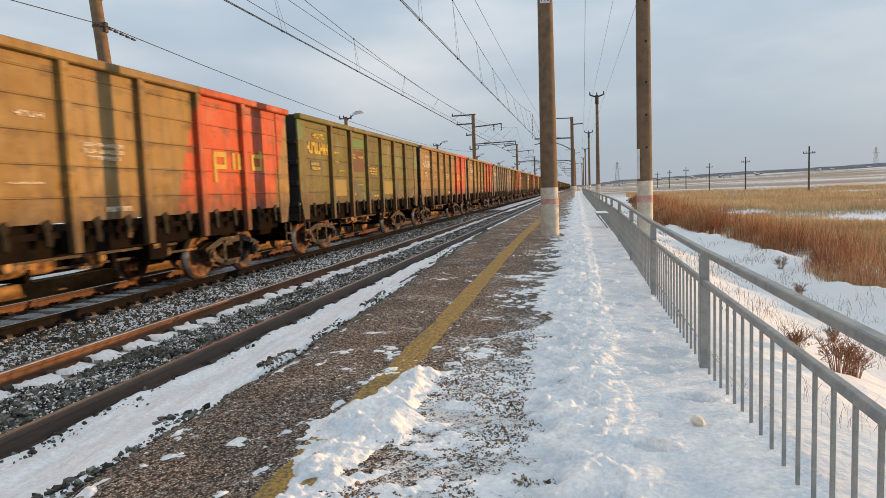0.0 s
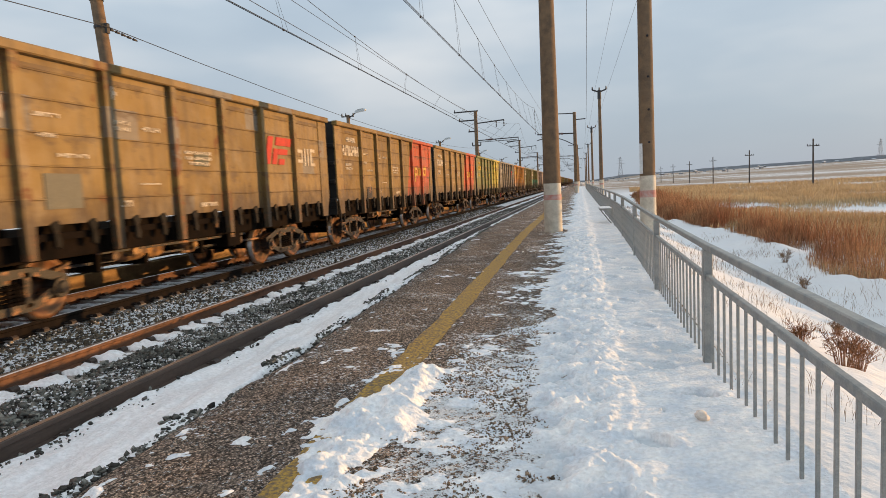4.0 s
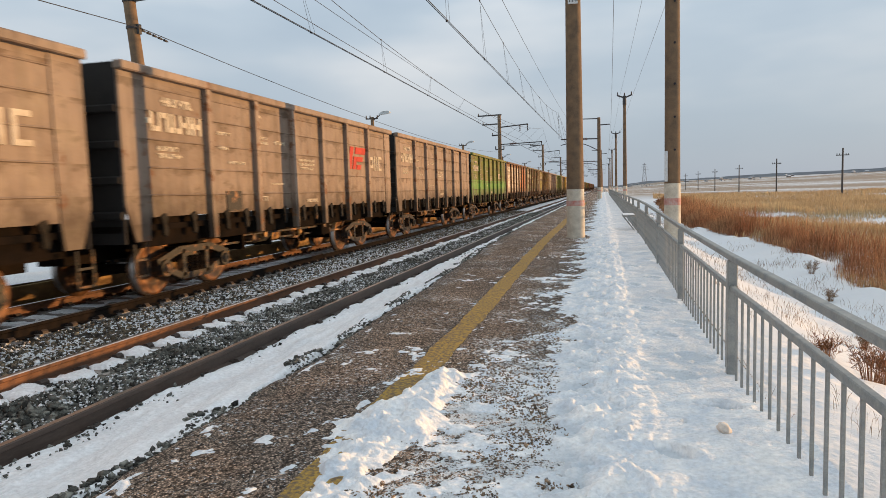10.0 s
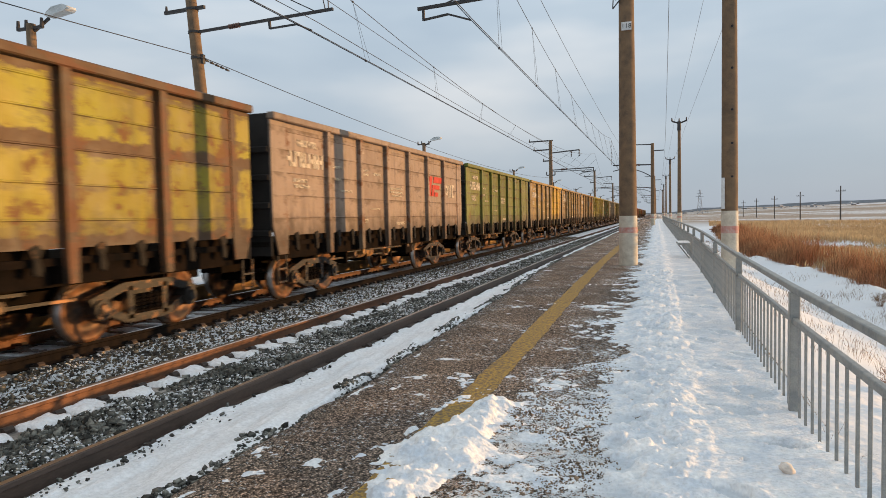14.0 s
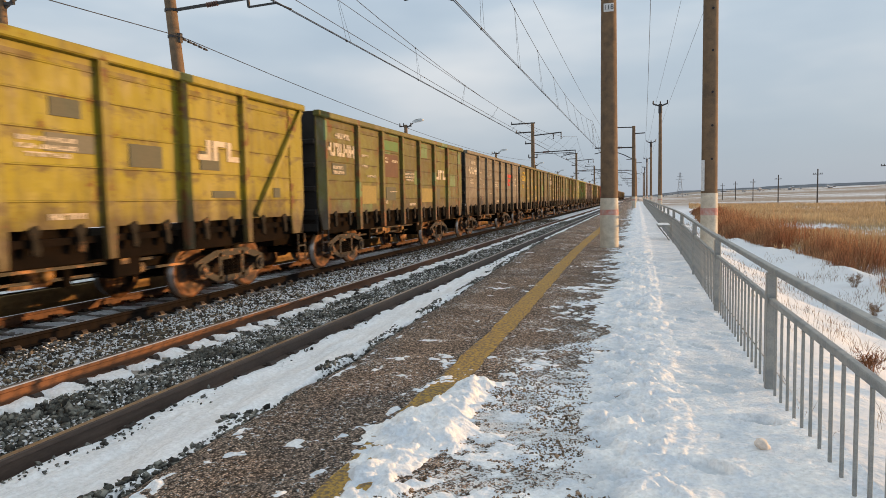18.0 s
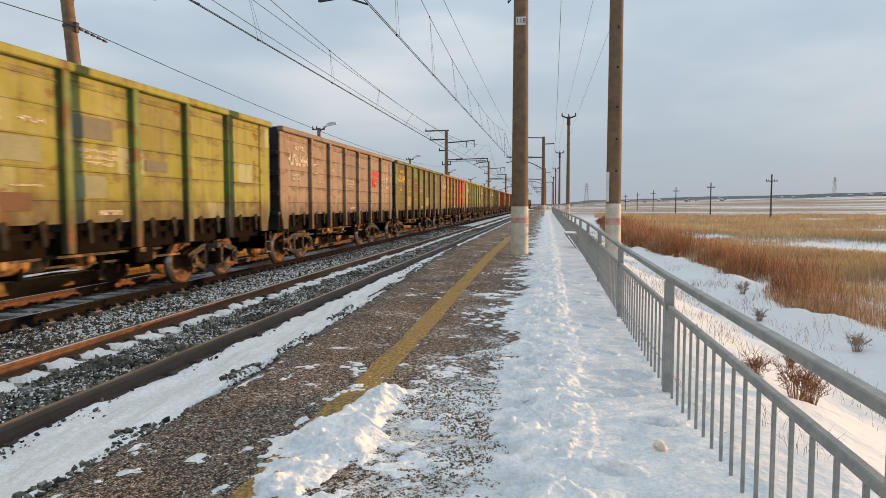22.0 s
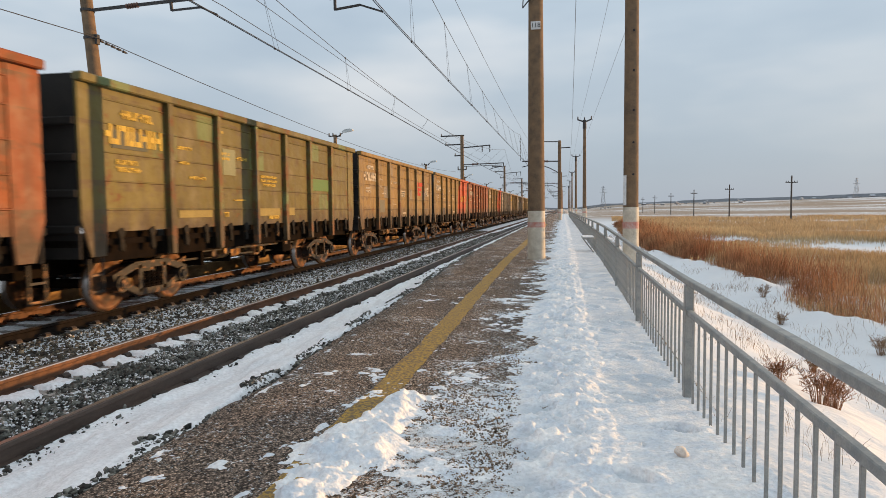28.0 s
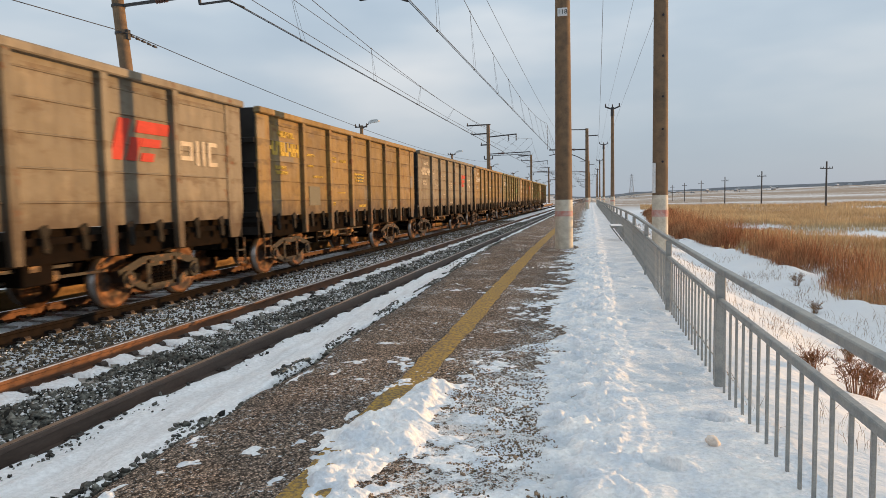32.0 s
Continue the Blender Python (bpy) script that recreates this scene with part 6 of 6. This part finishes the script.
    for y in (-2.4, -1.2, 0.6, 1.9):
        box(bm, -1.0, 1.0, y - 0.05, y + 0.05, 0.56, 0.95)
    for y in POSTS:
        box(bm, -1.42, 1.42, y - 0.10, y + 0.10, 0.95, 1.18)
    m["underframe"] = mesh_of("underframe", bm)
    # discharge hatches: a flap with its two lock hooks to each bay
    cuts = (-HALF + 0.3,) + POSTS + (HALF - 0.3,)
    for i, (a, b) in enumerate(zip(cuts, cuts[1:])):
        m["hatch", i] = mesh_of("hatch", box(bmesh.new(), 1.26, 1.30, a + 0.14, b - 0.14, 0.92, 1.42))
        for h, u in enumerate((0.3, 0.72)):
            y = a + (b - a) * u
            m["hook", i, h] = mesh_of("hook", extrude_outline(bmesh.new(), [(y - 0.03, 1.10), (y + 0.05, 1.06), (y + 0.09, 1.15), (y + 0.04, 1.28), (y + 0.10, 1.38), (y + 0.04, 1.46), (y - 0.09, 1.41), (y - 0.03, 1.27)], 1.44, 1.50))
    # bogie
    m["bolster"] = mesh_of("bogie", box(box(bmesh.new(), -1.0, 1.0, -0.20, 0.20, 0.50, 0.78, 0.03), -0.3, 0.3, -0.25, 0.25, 0.78, 0.9))
    for s in (1, -1):
        bm = bmesh.new()
        xa, xb = s * 0.96, s * 1.12
        # top chord, bottom chord, columns, with the window for the springs left open
        for p, q, w in (((-1.1, 0.58), (-0.5, 0.76), 0.13), ((-0.5, 0.76), (0.5, 0.76), 0.13), ((0.5, 0.76), (1.1, 0.58), 0.13), ((-0.85, 0.46), (-0.42, 0.27), 0.12), ((-0.42, 0.27), (0.42, 0.27), 0.12), ((0.42, 0.27), (0.85, 0.46), 0.12), ((-0.36, 0.27), (-0.36, 0.76), 0.10), ((0.36, 0.27), (0.36, 0.76), 0.10)):
            beam(bm, (s * 1.04, p[0], p[1]), (s * 1.04, q[0], q[1]), 0.15, w)
        for y in (-0.925, 0.925):
            cone(bm, (s * 0.93, y, 0.475), (s * 1.16, y, 0.475), 0.17, 0.15, 14)
            cone(bm, (s * 1.16, y, 0.475), (s * 1.20, y, 0.475), 0.10, 0.08, 12)
        m["side_frame", s] = mesh_of("side_frame", bm)
        bm = bmesh.new()
        for y in (-0.22, -0.07, 0.08, 0.23):
            for k in range(5):
                cone(bm, (s * 1.04, y, 0.34 + 0.055 * k), (s * 1.04, y, 0.37 + 0.055 * k), 0.066, 0.066, 8)
            cone(bm, (s * 1.04, y, 0.33), (s * 1.04, y, 0.62), 0.035, 0.035, 6)
        m["spring_set", s] = mesh_of("spring_set", bm)
        for y in (-0.925, 0.925):
            bm = lathe(bmesh.new(), [(0.10, s * 0.90), (0.13, s * 0.88), (0.16, s * 0.80), (0.36, s * 0.82), (0.40, s * 0.86), (0.47, s * 0.865), (0.478, s * 0.76), (0.505, s * 0.74), (0.505, s * 0.715), (0.40, s * 0.715), (0.36, s * 0.75), (0.15, s * 0.74), (0.10, s * 0.70)], 28, Matrix.Translation((0, y, 0.475)))
            bmesh.ops.recalc_face_normals(bm, faces=bm.faces)
            m["wheel", s, y] = mesh_of("wheel", bm, True)
            m["wheel", s, y].materials.append(M_WHEEL)
            m["wheel", s, y].materials.append(M_TREAD)
            for p in m["wheel", s, y].polygons:
                c = p.center
                if abs(math.hypot(c.y - y, c.z - 0.475) - 0.474) < 0.006:
                    p.material_index = 1
    for y in (-0.925, 0.925):
        m["axle", y] = mesh_of("axle", cone(bmesh.new(), (-0.9, y, 0.475), (0.9, y, 0.475), 0.085, 0.085, 12), True)
    m["brake_cylinder"] = mesh_of("brake_cylinder", cone(cone(bmesh.new(), (0.35, 0.2, 0.78), (1.0, 0.2, 0.78), 0.17, 0.17, 16), (1.0, 0.2, 0.78), (1.12, 0.2, 0.78), 0.12, 0.05, 12), True)
    m["air_tank"] = mesh_of("air_tank", cone(bmesh.new(), (0.85, -1.9, 0.80), (0.85, -0.7, 0.80), 0.16, 0.16, 16), True)
    bm = bmesh.new()
    for a, b in (((0.9, -3.2, 0.72), (0.95, 3.1, 0.66)), ((1.1, -2.6, 0.88), (1.1, 2.2, 0.84)), ((0.5, -3.3, 0.6), (0.5, 3.3, 0.6))):
        beam(bm, a, b, 0.045)
    m["brake_rod"] = mesh_of("brake_rod", bm)
    # random levers, pipes and brackets of the brake gear, ochre as painted sunlit specks
    gear = random.Random(31)
    for k in range(GEAR):
        y, x, z = gear.uniform(-3.0, 3.0), gear.uniform(0.85, 1.25), gear.uniform(0.66, 0.98)
        if k % 3 == 0:
            bm = beam(bmesh.new(), (x, y, z), (x + gear.uniform(-0.1, 0.1), y + gear.uniform(-0.5, 0.5), z + gear.uniform(-0.12, 0.12)), gear.uniform(0.04, 0.07))
        elif k % 3 == 1:
            w = gear.uniform(0.07, 0.16)
            bm = box(bmesh.new(), x - w, x + w * 0.6, y - w, y + w, z - w * 0.7, z + w * 0.7, 0.01)
        else:
            bm = cone(bmesh.new(), (x - 0.1, y, z), (x + 0.08, y, z), 0.10, 0.08, 9)
        m["brake_gear", k] = mesh_of("brake_bracket", bm)
    m["tool_box"] = mesh_of("tool_box", box(bmesh.new(), 0.75, 1.25, 1.2, 1.75, 0.62, 0.92, 0.02))
    bm = bmesh.new()
    for k in range(12):
        a, b = 2 * math.pi * k / 12, 2 * math.pi * (k + 1) / 12
        beam(bm, (1.40, -5.95 + 0.17 * math.cos(a), 0.72 + 0.17 * math.sin(a)), (1.40, -5.95 + 0.17 * math.cos(b), 0.72 + 0.17 * math.sin(b)), 0.04)
    beam(bm, (1.40, -6.12, 0.72), (1.40, -5.78, 0.72), 0.03)
    m["brake_wheel"] = mesh_of("brake_wheel", bm)
    bm = beam(bmesh.new(), (SIDE_X + 0.06, -HALF + 0.1, TOP_Z - 0.15), (SIDE_X + 0.06, -4.62, 1.3), 0.10, 0.12)
    m["brace"] = mesh_of("brace", bm)
    m["far_brace"] = mesh_of("brace", beam(bmesh.new(), (SIDE_X + 0.06, HALF - 0.1, TOP_Z - 0.15), (SIDE_X + 0.06, 4.62, 1.45), 0.08, 0.10))
    # lettering and marks: plain bars, 4 mm proud
    rng = random.Random(8)
    x0, x1 = SIDE_X + 0.004, SIDE_X + 0.021

    def bars(rows):
        bm = bmesh.new()
        for y0, y1, z0, z1, n in rows:
            y = y0
            w = (y1 - y0) / n
            for _ in range(n):
                k = rng.choice((0, 1, 2, 3))
                t = 0.30 * w
                e = y + 0.86 * w
                if k in (0, 2):
                    box(bm, x0, x1, y, y + t, z0, z1)
                if k in (0, 1, 3):
                    box(bm, x0, x1, e - t, e, z0, z1)
                h = 0.28 * (z1 - z0)
                mid = rng.choice((z0, (z0 + z1) / 2 - h / 2, z1 - h))
                lo = y + t + 0.001 if k in (0, 2) else y
                hi = e - t - 0.001 if k in (0, 1, 3) else e
                box(bm, x0, x1, lo, hi, mid, mid + h)
                y += w
        return bm
    m["number", 0] = mesh_of("lettering", bars([(-6.0, -4.46, 2.82, 3.14, 8)]))
    m["number", 1] = mesh_of("lettering", bars([(-5.6, -4.72, 3.26, 3.40, 9), (-5.75, -5.2, 2.50, 2.58, 6), (-5.75, -5.1, 2.38, 2.46, 7), (-4.0, -3.5, 2.9, 2.96, 5), (-3.95, -3.6, 2.62, 2.68, 5)]))
    m["number", 2] = mesh_of("lettering", bars([(-2.5, -2.25, 3.3, 3.5, 2), (-2.5, -2.0, 2.92, 2.98, 5), (-2.5, -2.0, 2.82, 2.88, 5), (-1.7, -1.2, 2.85, 2.93, 4), (-1.9, -1.3, 1.95, 1.98, 6), (-2.4, -2.1, 1.6, 1.7, 3), (-0.5, 0.4, 2.52, 2.58, 9), (-0.5, 0.4, 2.42, 2.48, 9), (-0.4, 0.3, 2.32, 2.38, 8), (-0.1, 0.5, 1.52, 1.6, 5), (-3.6, -3.0, 2.35, 2.41, 5)]))
    bm = bmesh.new()
    # the owner's name, as plain blocks
    for y0, strokes in ((4.45, ((0, 0.08, 0.08, 0.42), (0.34, 0.42, 0.08, 0.42), (0.081, 0.339, 0.34, 0.42), (0.081, 0.339, 0.08, 0.16))), (4.98, ((0, 0.08, 0, 0.46), (0.20, 0.28, 0, 0.46))), (5.38, ((0, 0.08, 0, 0.46), (0.081, 0.30, 0.38, 0.46), (0.081, 0.30, 0.0, 0.08)))):
        for a, b, c, d in strokes:
            box(bm, x0, x1, y0 + a, y0 + b, 2.42 + c, 2.42 + d)
    m["owner"] = mesh_of("lettering", bm)
    bm = bmesh.new()

    def slab(y0, y1, z0, z1, sh=0.38):
        v = [bm.verts.new((x1, y, z)) for y, z in ((y0 + sh * (z0 - 2.45), z0), (y1 + sh * (z0 - 2.45), z0), (y1 + sh * (z1 - 2.45), z1), (y0 + sh * (z1 - 2.45), z1))]
        w = [bm.verts.new((x0, q.co.y, q.co.z)) for q in v]
        bm.faces.new(v)
        bm.faces.new(w[::-1])
        for i in range(4):
            bm.faces.new((v[i], w[i], w[(i + 1) % 4], v[(i + 1) % 4]))
    slab(2.70, 2.97, 2.42, 3.08)
    slab(3.13, 3.97, 2.88, 3.08)
    slab(3.07, 3.31, 2.42, 2.80)
    slab(3.33, 3.83, 2.66, 2.80)
    slab(3.41, 3.73, 2.42, 2.56)
    bmesh.ops.recalc_face_normals(bm, faces=bm.faces)
    m["emblem"] = mesh_of("emblem", bm)
    bm = bmesh.new()
    for a, b, c, d in ((3.1, 3.2, 2.0, 2.62), (3.2, 3.6, 2.52, 2.62), (3.5, 3.6, 2.27, 2.519), (3.2, 3.5, 2.27, 2.36), (3.85, 3.95, 2.27, 2.62), (4.08, 4.18, 2.27, 2.62), (4.19, 4.40, 2.27, 2.36), (4.70, 4.80, 2.27, 2.62), (4.80, 5.2, 2.27, 2.36), (5.1, 5.2, 2.361, 2.72), (4.81, 5.3, 2.55, 2.64)):
        box(bm, x0, x1, a, b, c, d)
    m["blocks"] = mesh_of("emblem", bm)
    bm = bars([(2.95, 4.2, 2.45, 2.80, 3)])
    m["initials"] = mesh_of("lettering", bm)
    bm = box(bmesh.new(), x0, x1, -3.75, -3.2, 1.42, 1.82)
    m["patch"] = mesh_of("repair_plate", bm)
    return m


WM = wagon_meshes()


def dress(ob, mat):
    """this object's own paint on a shared mesh"""
    if not ob.data.materials:
        ob.data.materials.append(None)
    ob.material_slots[0].link = "OBJECT"
    ob.material_slots[0].material = mat


# squares of touch-up paint: tone, from and to along the wagon, from and to in height
PATCHES = dict(
    mixed_green=(("slate", -5.9, -4.45, 3.20, 3.49), ("slate", -5.9, -4.6, 2.75, 3.10), ("slate", -5.9, -5.0, 2.30, 2.60), ("pale", -5.85, -5.15, 1.60, 2.12), ("slate", -5.15, -4.75, 1.62, 2.12), ("pale", -4.74, -4.42, 1.60, 2.12),
                 ("slate", -4.05, -2.75, 2.78, 3.10), ("slate", -3.45, -3.1, 2.25, 2.64), ("brown", -4.12, -3.45, 1.60, 2.18), ("slate", -3.40, -2.72, 1.62, 1.90), ("pale", -3.40, -2.72, 1.92, 2.12), ("slate", -2.35, -1.35, 2.26, 2.58), ("slate", -1.6, -1.1, 2.02, 2.20),
                 ("pale", -0.35, 0.72, 1.60, 2.05), ("pale", 1.15, 2.40, 1.60, 2.02)),
    yellow=(("slate", -3.9, -3.45, 3.20, 3.46), ("grey", -1.95, -1.45, 2.80, 3.06), ("slate", 0.0, 0.5, 2.86, 3.10), ("grey", -0.1, 0.7, 2.40, 2.64), ("grey", -3.6, -2.9, 2.30, 2.6), ("slate", 1.35, 2.05, 2.26, 2.60), ("slate", 3.0, 3.55, 2.28, 2.6), ("slate", 3.3, 4.0, 1.80, 1.92), ("slate", 5.35, 5.6, 1.8, 2.0), ("straw", -2.3, -1.2, 1.58, 2.0)),
    lime=(("grey", -4.1, -3.1, 2.78, 3.1), ("brown", -3.9, -3.3, 1.80, 2.16), ("grey", -0.7, 0.3, 2.74, 3.08), ("pale", -2.3, -1.3, 2.3, 2.64), ("brown", -2.25, -1.5, 1.60, 1.86), ("pale", -0.6, 0.1, 1.8, 2.15), ("grey", 1.2, 1.9, 2.3, 2.5)),
    olive=(("green", -2.3, -1.1, 3.2, 3.48), ("brown", -2.35, -1.15, 2.4, 3.08), ("slate", -5.8, -5.0, 2.36, 2.64), ("straw", -4.0, -3.0, 1.62, 2.12), ("slate", -0.4, 0.2, 2.4, 2.64), ("straw", 0.98, 2.4, 1.62, 2.1), ("slate", 2.8, 3.4, 1.7, 2.12), ("slate", -2.2, -1.4, 1.7, 2.1)),
    khaki=(("pale", -2.3, -1.75, 2.5, 3.06), ("green", 2.75, 4.15, 2.30, 2.64), ("straw", -4.0, -2.8, 1.60, 1.74), ("straw", -0.6, 0.55, 1.60, 1.78), ("slate", -5.85, -4.9, 2.76, 3.06), ("straw", 1.0, 1.5, 1.6, 1.8)),
    olive_rust=(("pale", -5.9, -5.2, 1.80, 2.15), ("pale", -3.9, -3.5, 1.60, 2.12), ("straw", -2.3, -1.2, 2.3, 2.62), ("brown", -5.9, -5.0, 2.22, 2.62), ("brown", 1.2, 2.2, 2.72, 3.1), ("straw", 4.9, 5.5, 1.6, 1.9)),
    orange=(("grey", -5.8, -5.0, 3.18, 3.46), ("grey", -5.7, -5.05, 2.36, 2.62), ("slate", -4.1, -3.5, 2.40, 2.62), ("brown", -3.4, -2.8, 1.6, 2.1), ("grey", -0.4, 0.2, 2.86, 3.1), ("slate", 1.3, 1.7, 2.4, 2.64), ("brown", -2.2, -1.4, 1.7, 2.0), ("grey", 1.1, 1.9, 1.7, 2.1)),
    brown=(("grey", -3.9, -3.2, 1.62, 2.12), ("slate", -0.2, 0.3, 2.3, 2.55)),
    mustard=(("straw", -5.8, -4.8, 1.62, 2.14), ("slate", -3.9, -3.0, 2.3, 2.6), ("pale", -0.5, 0.4, 1.7, 2.1), ("straw", 1.2, 2.2, 2.3, 2.6)),
    tan=(("grey", -3.85, -3.2, 1.62, 2.12), ("straw", -5.6, -4.9, 2.3, 2.55), ("straw", -3.9, -3.0, 2.2, 2.4), ("grey", -0.5, 0.3, 2.8, 3.08)))


def wagon(kind, label, marks):
    th = empty("freight_wagon", pose(TRACK_2, 0, RAIL_Z), label, "wagon", "wagons of the train")
    coat = PAINTS[kind]
    frame_coat = PAINTS["rust"] if kind == "white_rust" else PAINTS["deep_green"] if kind == "lime" else coat

    def put(name, key, mat, parent=th, note=""):
        ob = share(name, WM[key], parent, None, note)
        if mat is not None:
            dress(ob, mat)
        return ob
    for s in (1, -1):
        put("side_wall", ("side_wall", s), coat)
        put("top_rail", ("top_rail", s), frame_coat if kind != "lime" else coat)
        for e in (1, -1):
            put("corner_plate", ("corner_plate", s, e), frame_coat if kind != "lime" else coat)
        for i in range(6):
            put("post", ("post", s, i), frame_coat)
    for e in (1, -1):
        put("end_wall", ("end_wall", e), M_INSIDE, note="sooty end wall coloured near-black for its shade")
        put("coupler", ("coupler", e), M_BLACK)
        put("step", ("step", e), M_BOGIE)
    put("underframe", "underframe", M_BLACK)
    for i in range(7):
        # blackened to stand in for the shade of the recess
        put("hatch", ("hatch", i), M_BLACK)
        for h in (0, 1):
            put("hook", ("hook", i, h), M_HOOK)
    for y in (-4.33, 4.33):
        bg = put("bogie", "bolster", M_BOGIE, note="rusty two-axle bogie")
        bg.matrix_local = pose(0, y, 0)
        for s in (1, -1):
            put("side_frame", ("side_frame", s), M_BOGIE, bg)
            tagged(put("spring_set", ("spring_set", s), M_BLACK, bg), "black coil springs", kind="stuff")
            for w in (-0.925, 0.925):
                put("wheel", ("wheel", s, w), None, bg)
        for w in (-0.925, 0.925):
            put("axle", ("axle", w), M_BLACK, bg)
    put("brake_cylinder", "brake_cylinder", M_TANK)
    put("air_tank", "air_tank", M_TANK)
    put("brake_rod", "brake_rod", M_BOGIE)
    for k in range(GEAR):
        put("brake_lever" if k % 3 == 0 else "brake_bracket" if k % 3 == 1 else "brake_joint", ("brake_gear", k), M_TANK)
    put("tool_box", "tool_box", M_BLACK)
    if "w" in marks:
        put("brake_wheel", "brake_wheel", M_RED_PART, note="red brake hand wheel")
    text = M_YELLOW_TEXT if "y" in marks else M_WHITE_TEXT
    if "n" in marks:
        for i in range(3):
            tagged(put("lettering", ("number", i), text), "rows of faded lettering", kind="stuff")
    if "f" in marks:
        put("emblem", "emblem", M_RED_LOGO, note="red slanted emblem")
        tagged(put("lettering", "owner", M_WHITE_TEXT), "large pale owner's lettering", kind="stuff")
    if "r" in marks:
        put("emblem", "blocks", M_YELLOW_TEXT, note="yellow block emblem")
    if "b" in marks:
        tagged(put("lettering", "initials", text), "large faded lettering", kind="stuff")
    if "p" in marks:
        put("repair_plate", "patch", M_BOGIE, note="dark square repair plate")
    for k, (tone, y0, y1, z0, z1) in enumerate(PATCHES.get(kind, ())):
        key = ("patch", kind, k)
        if key not in WM:
            WM[key] = mesh_of("paint_patch", box(bmesh.new(), SIDE_X + 0.001, SIDE_X + 0.0165, y0, y1, z0, z1))
        put("paint_patch", key, PATCH_PAINT[tone], note="square of " + tone + " touch-up paint")
    if "x" in marks:
        put("brace", "brace", coat)
        put("brace", "far_brace", coat)
    return th


LOOKS = dict(
    brown_red="tan-brown open freight wagon with a red painted end", brown="weathered tan-brown open freight wagon",
    grey="grey-brown open freight wagon with a red emblem and pale lettering", pink="pinkish-tan open freight wagon with faded lettering",
    olive="olive open freight wagon with green touched-up patches", khaki="dull khaki-brown open freight wagon with green patches",
    lime="yellow-green weathered open freight wagon", green="bright green open freight wagon with white lettering",
    teal="open freight wagon, olive above and green below", mixed_green="mustard-olive open freight wagon patched in slate and pale green",
    olive_rust="olive open freight wagon streaked with rust and pale patches", orange="orange weathered open freight wagon with grey patches", red="red-orange weathered open freight wagon",
    yellow="yellow open freight wagon with grey patches and diagonal braces", yellow_rust="open freight wagon with yellow panels on rusty ribs",
    white_rust="open freight wagon with whitish panels over rust",
    leaf="plain leaf-green open freight wagon with white lettering",
    two_tone="pale olive open freight wagon with a yellow painted end",
    tan="orange-tan open freight wagon with a yellow painted end", mustard="yellowish mustard open freight wagon with straw patches")
# from the head to the tail, with the marks that each one bears
ORDER = ("brown:n brown_red:nr brown_red:nrp olive:ny brown_red:nrp brown_red:nrp grey:nfp brown_red:nr brown:nf brown_red:nrp brown_red:nr two_tone:nby "
         "grey:nfpw orange:nry mixed_green:n teal:n pink:nf pink:nfp pink:n green:nb white_rust:n olive_rust:n "
         "yellow_rust:n pink:nf leaf:n tan:n brown:n brown:nf yellow:nbx olive:nb grey:nfp khaki:ny "
         "khaki:n olive:b lime:n pink:nf olive:ny brown_red:nr lime:nw mustard:nb olive:n red:n "
         "red:np khaki:ny brown:nf brown_red:nrp red:n brown_red:nrp grey:nfpw brown:ny grey:nf brown:n khaki:n brown:nf khaki:n khaki:n").split()
TRAIN = []
for i, item in enumerate(ORDER):
    kind, marks = item.split(":")
    TRAIN.append((i - 2, wagon(kind, LOOKS[kind], marks)))


def travelled(t):
    """metres that the train has gone at t seconds: some 20 m/s, slowing a little"""
    return 0.247 + 20.222 * t + 0.00724 * t ** 2 - 0.000339 * t ** 3


def motions():
    for k, th in TRAIN:
        rear = 16.03 + PITCH * k
        walk(th, [(t, pose(TRACK_2, rear - HALF - travelled(t), RAIL_Z)) for t in (0.0, 4.0, 8.0, 12.0, 16.0, 20.0, 24.0, 28.0, 32.0)])


motions()
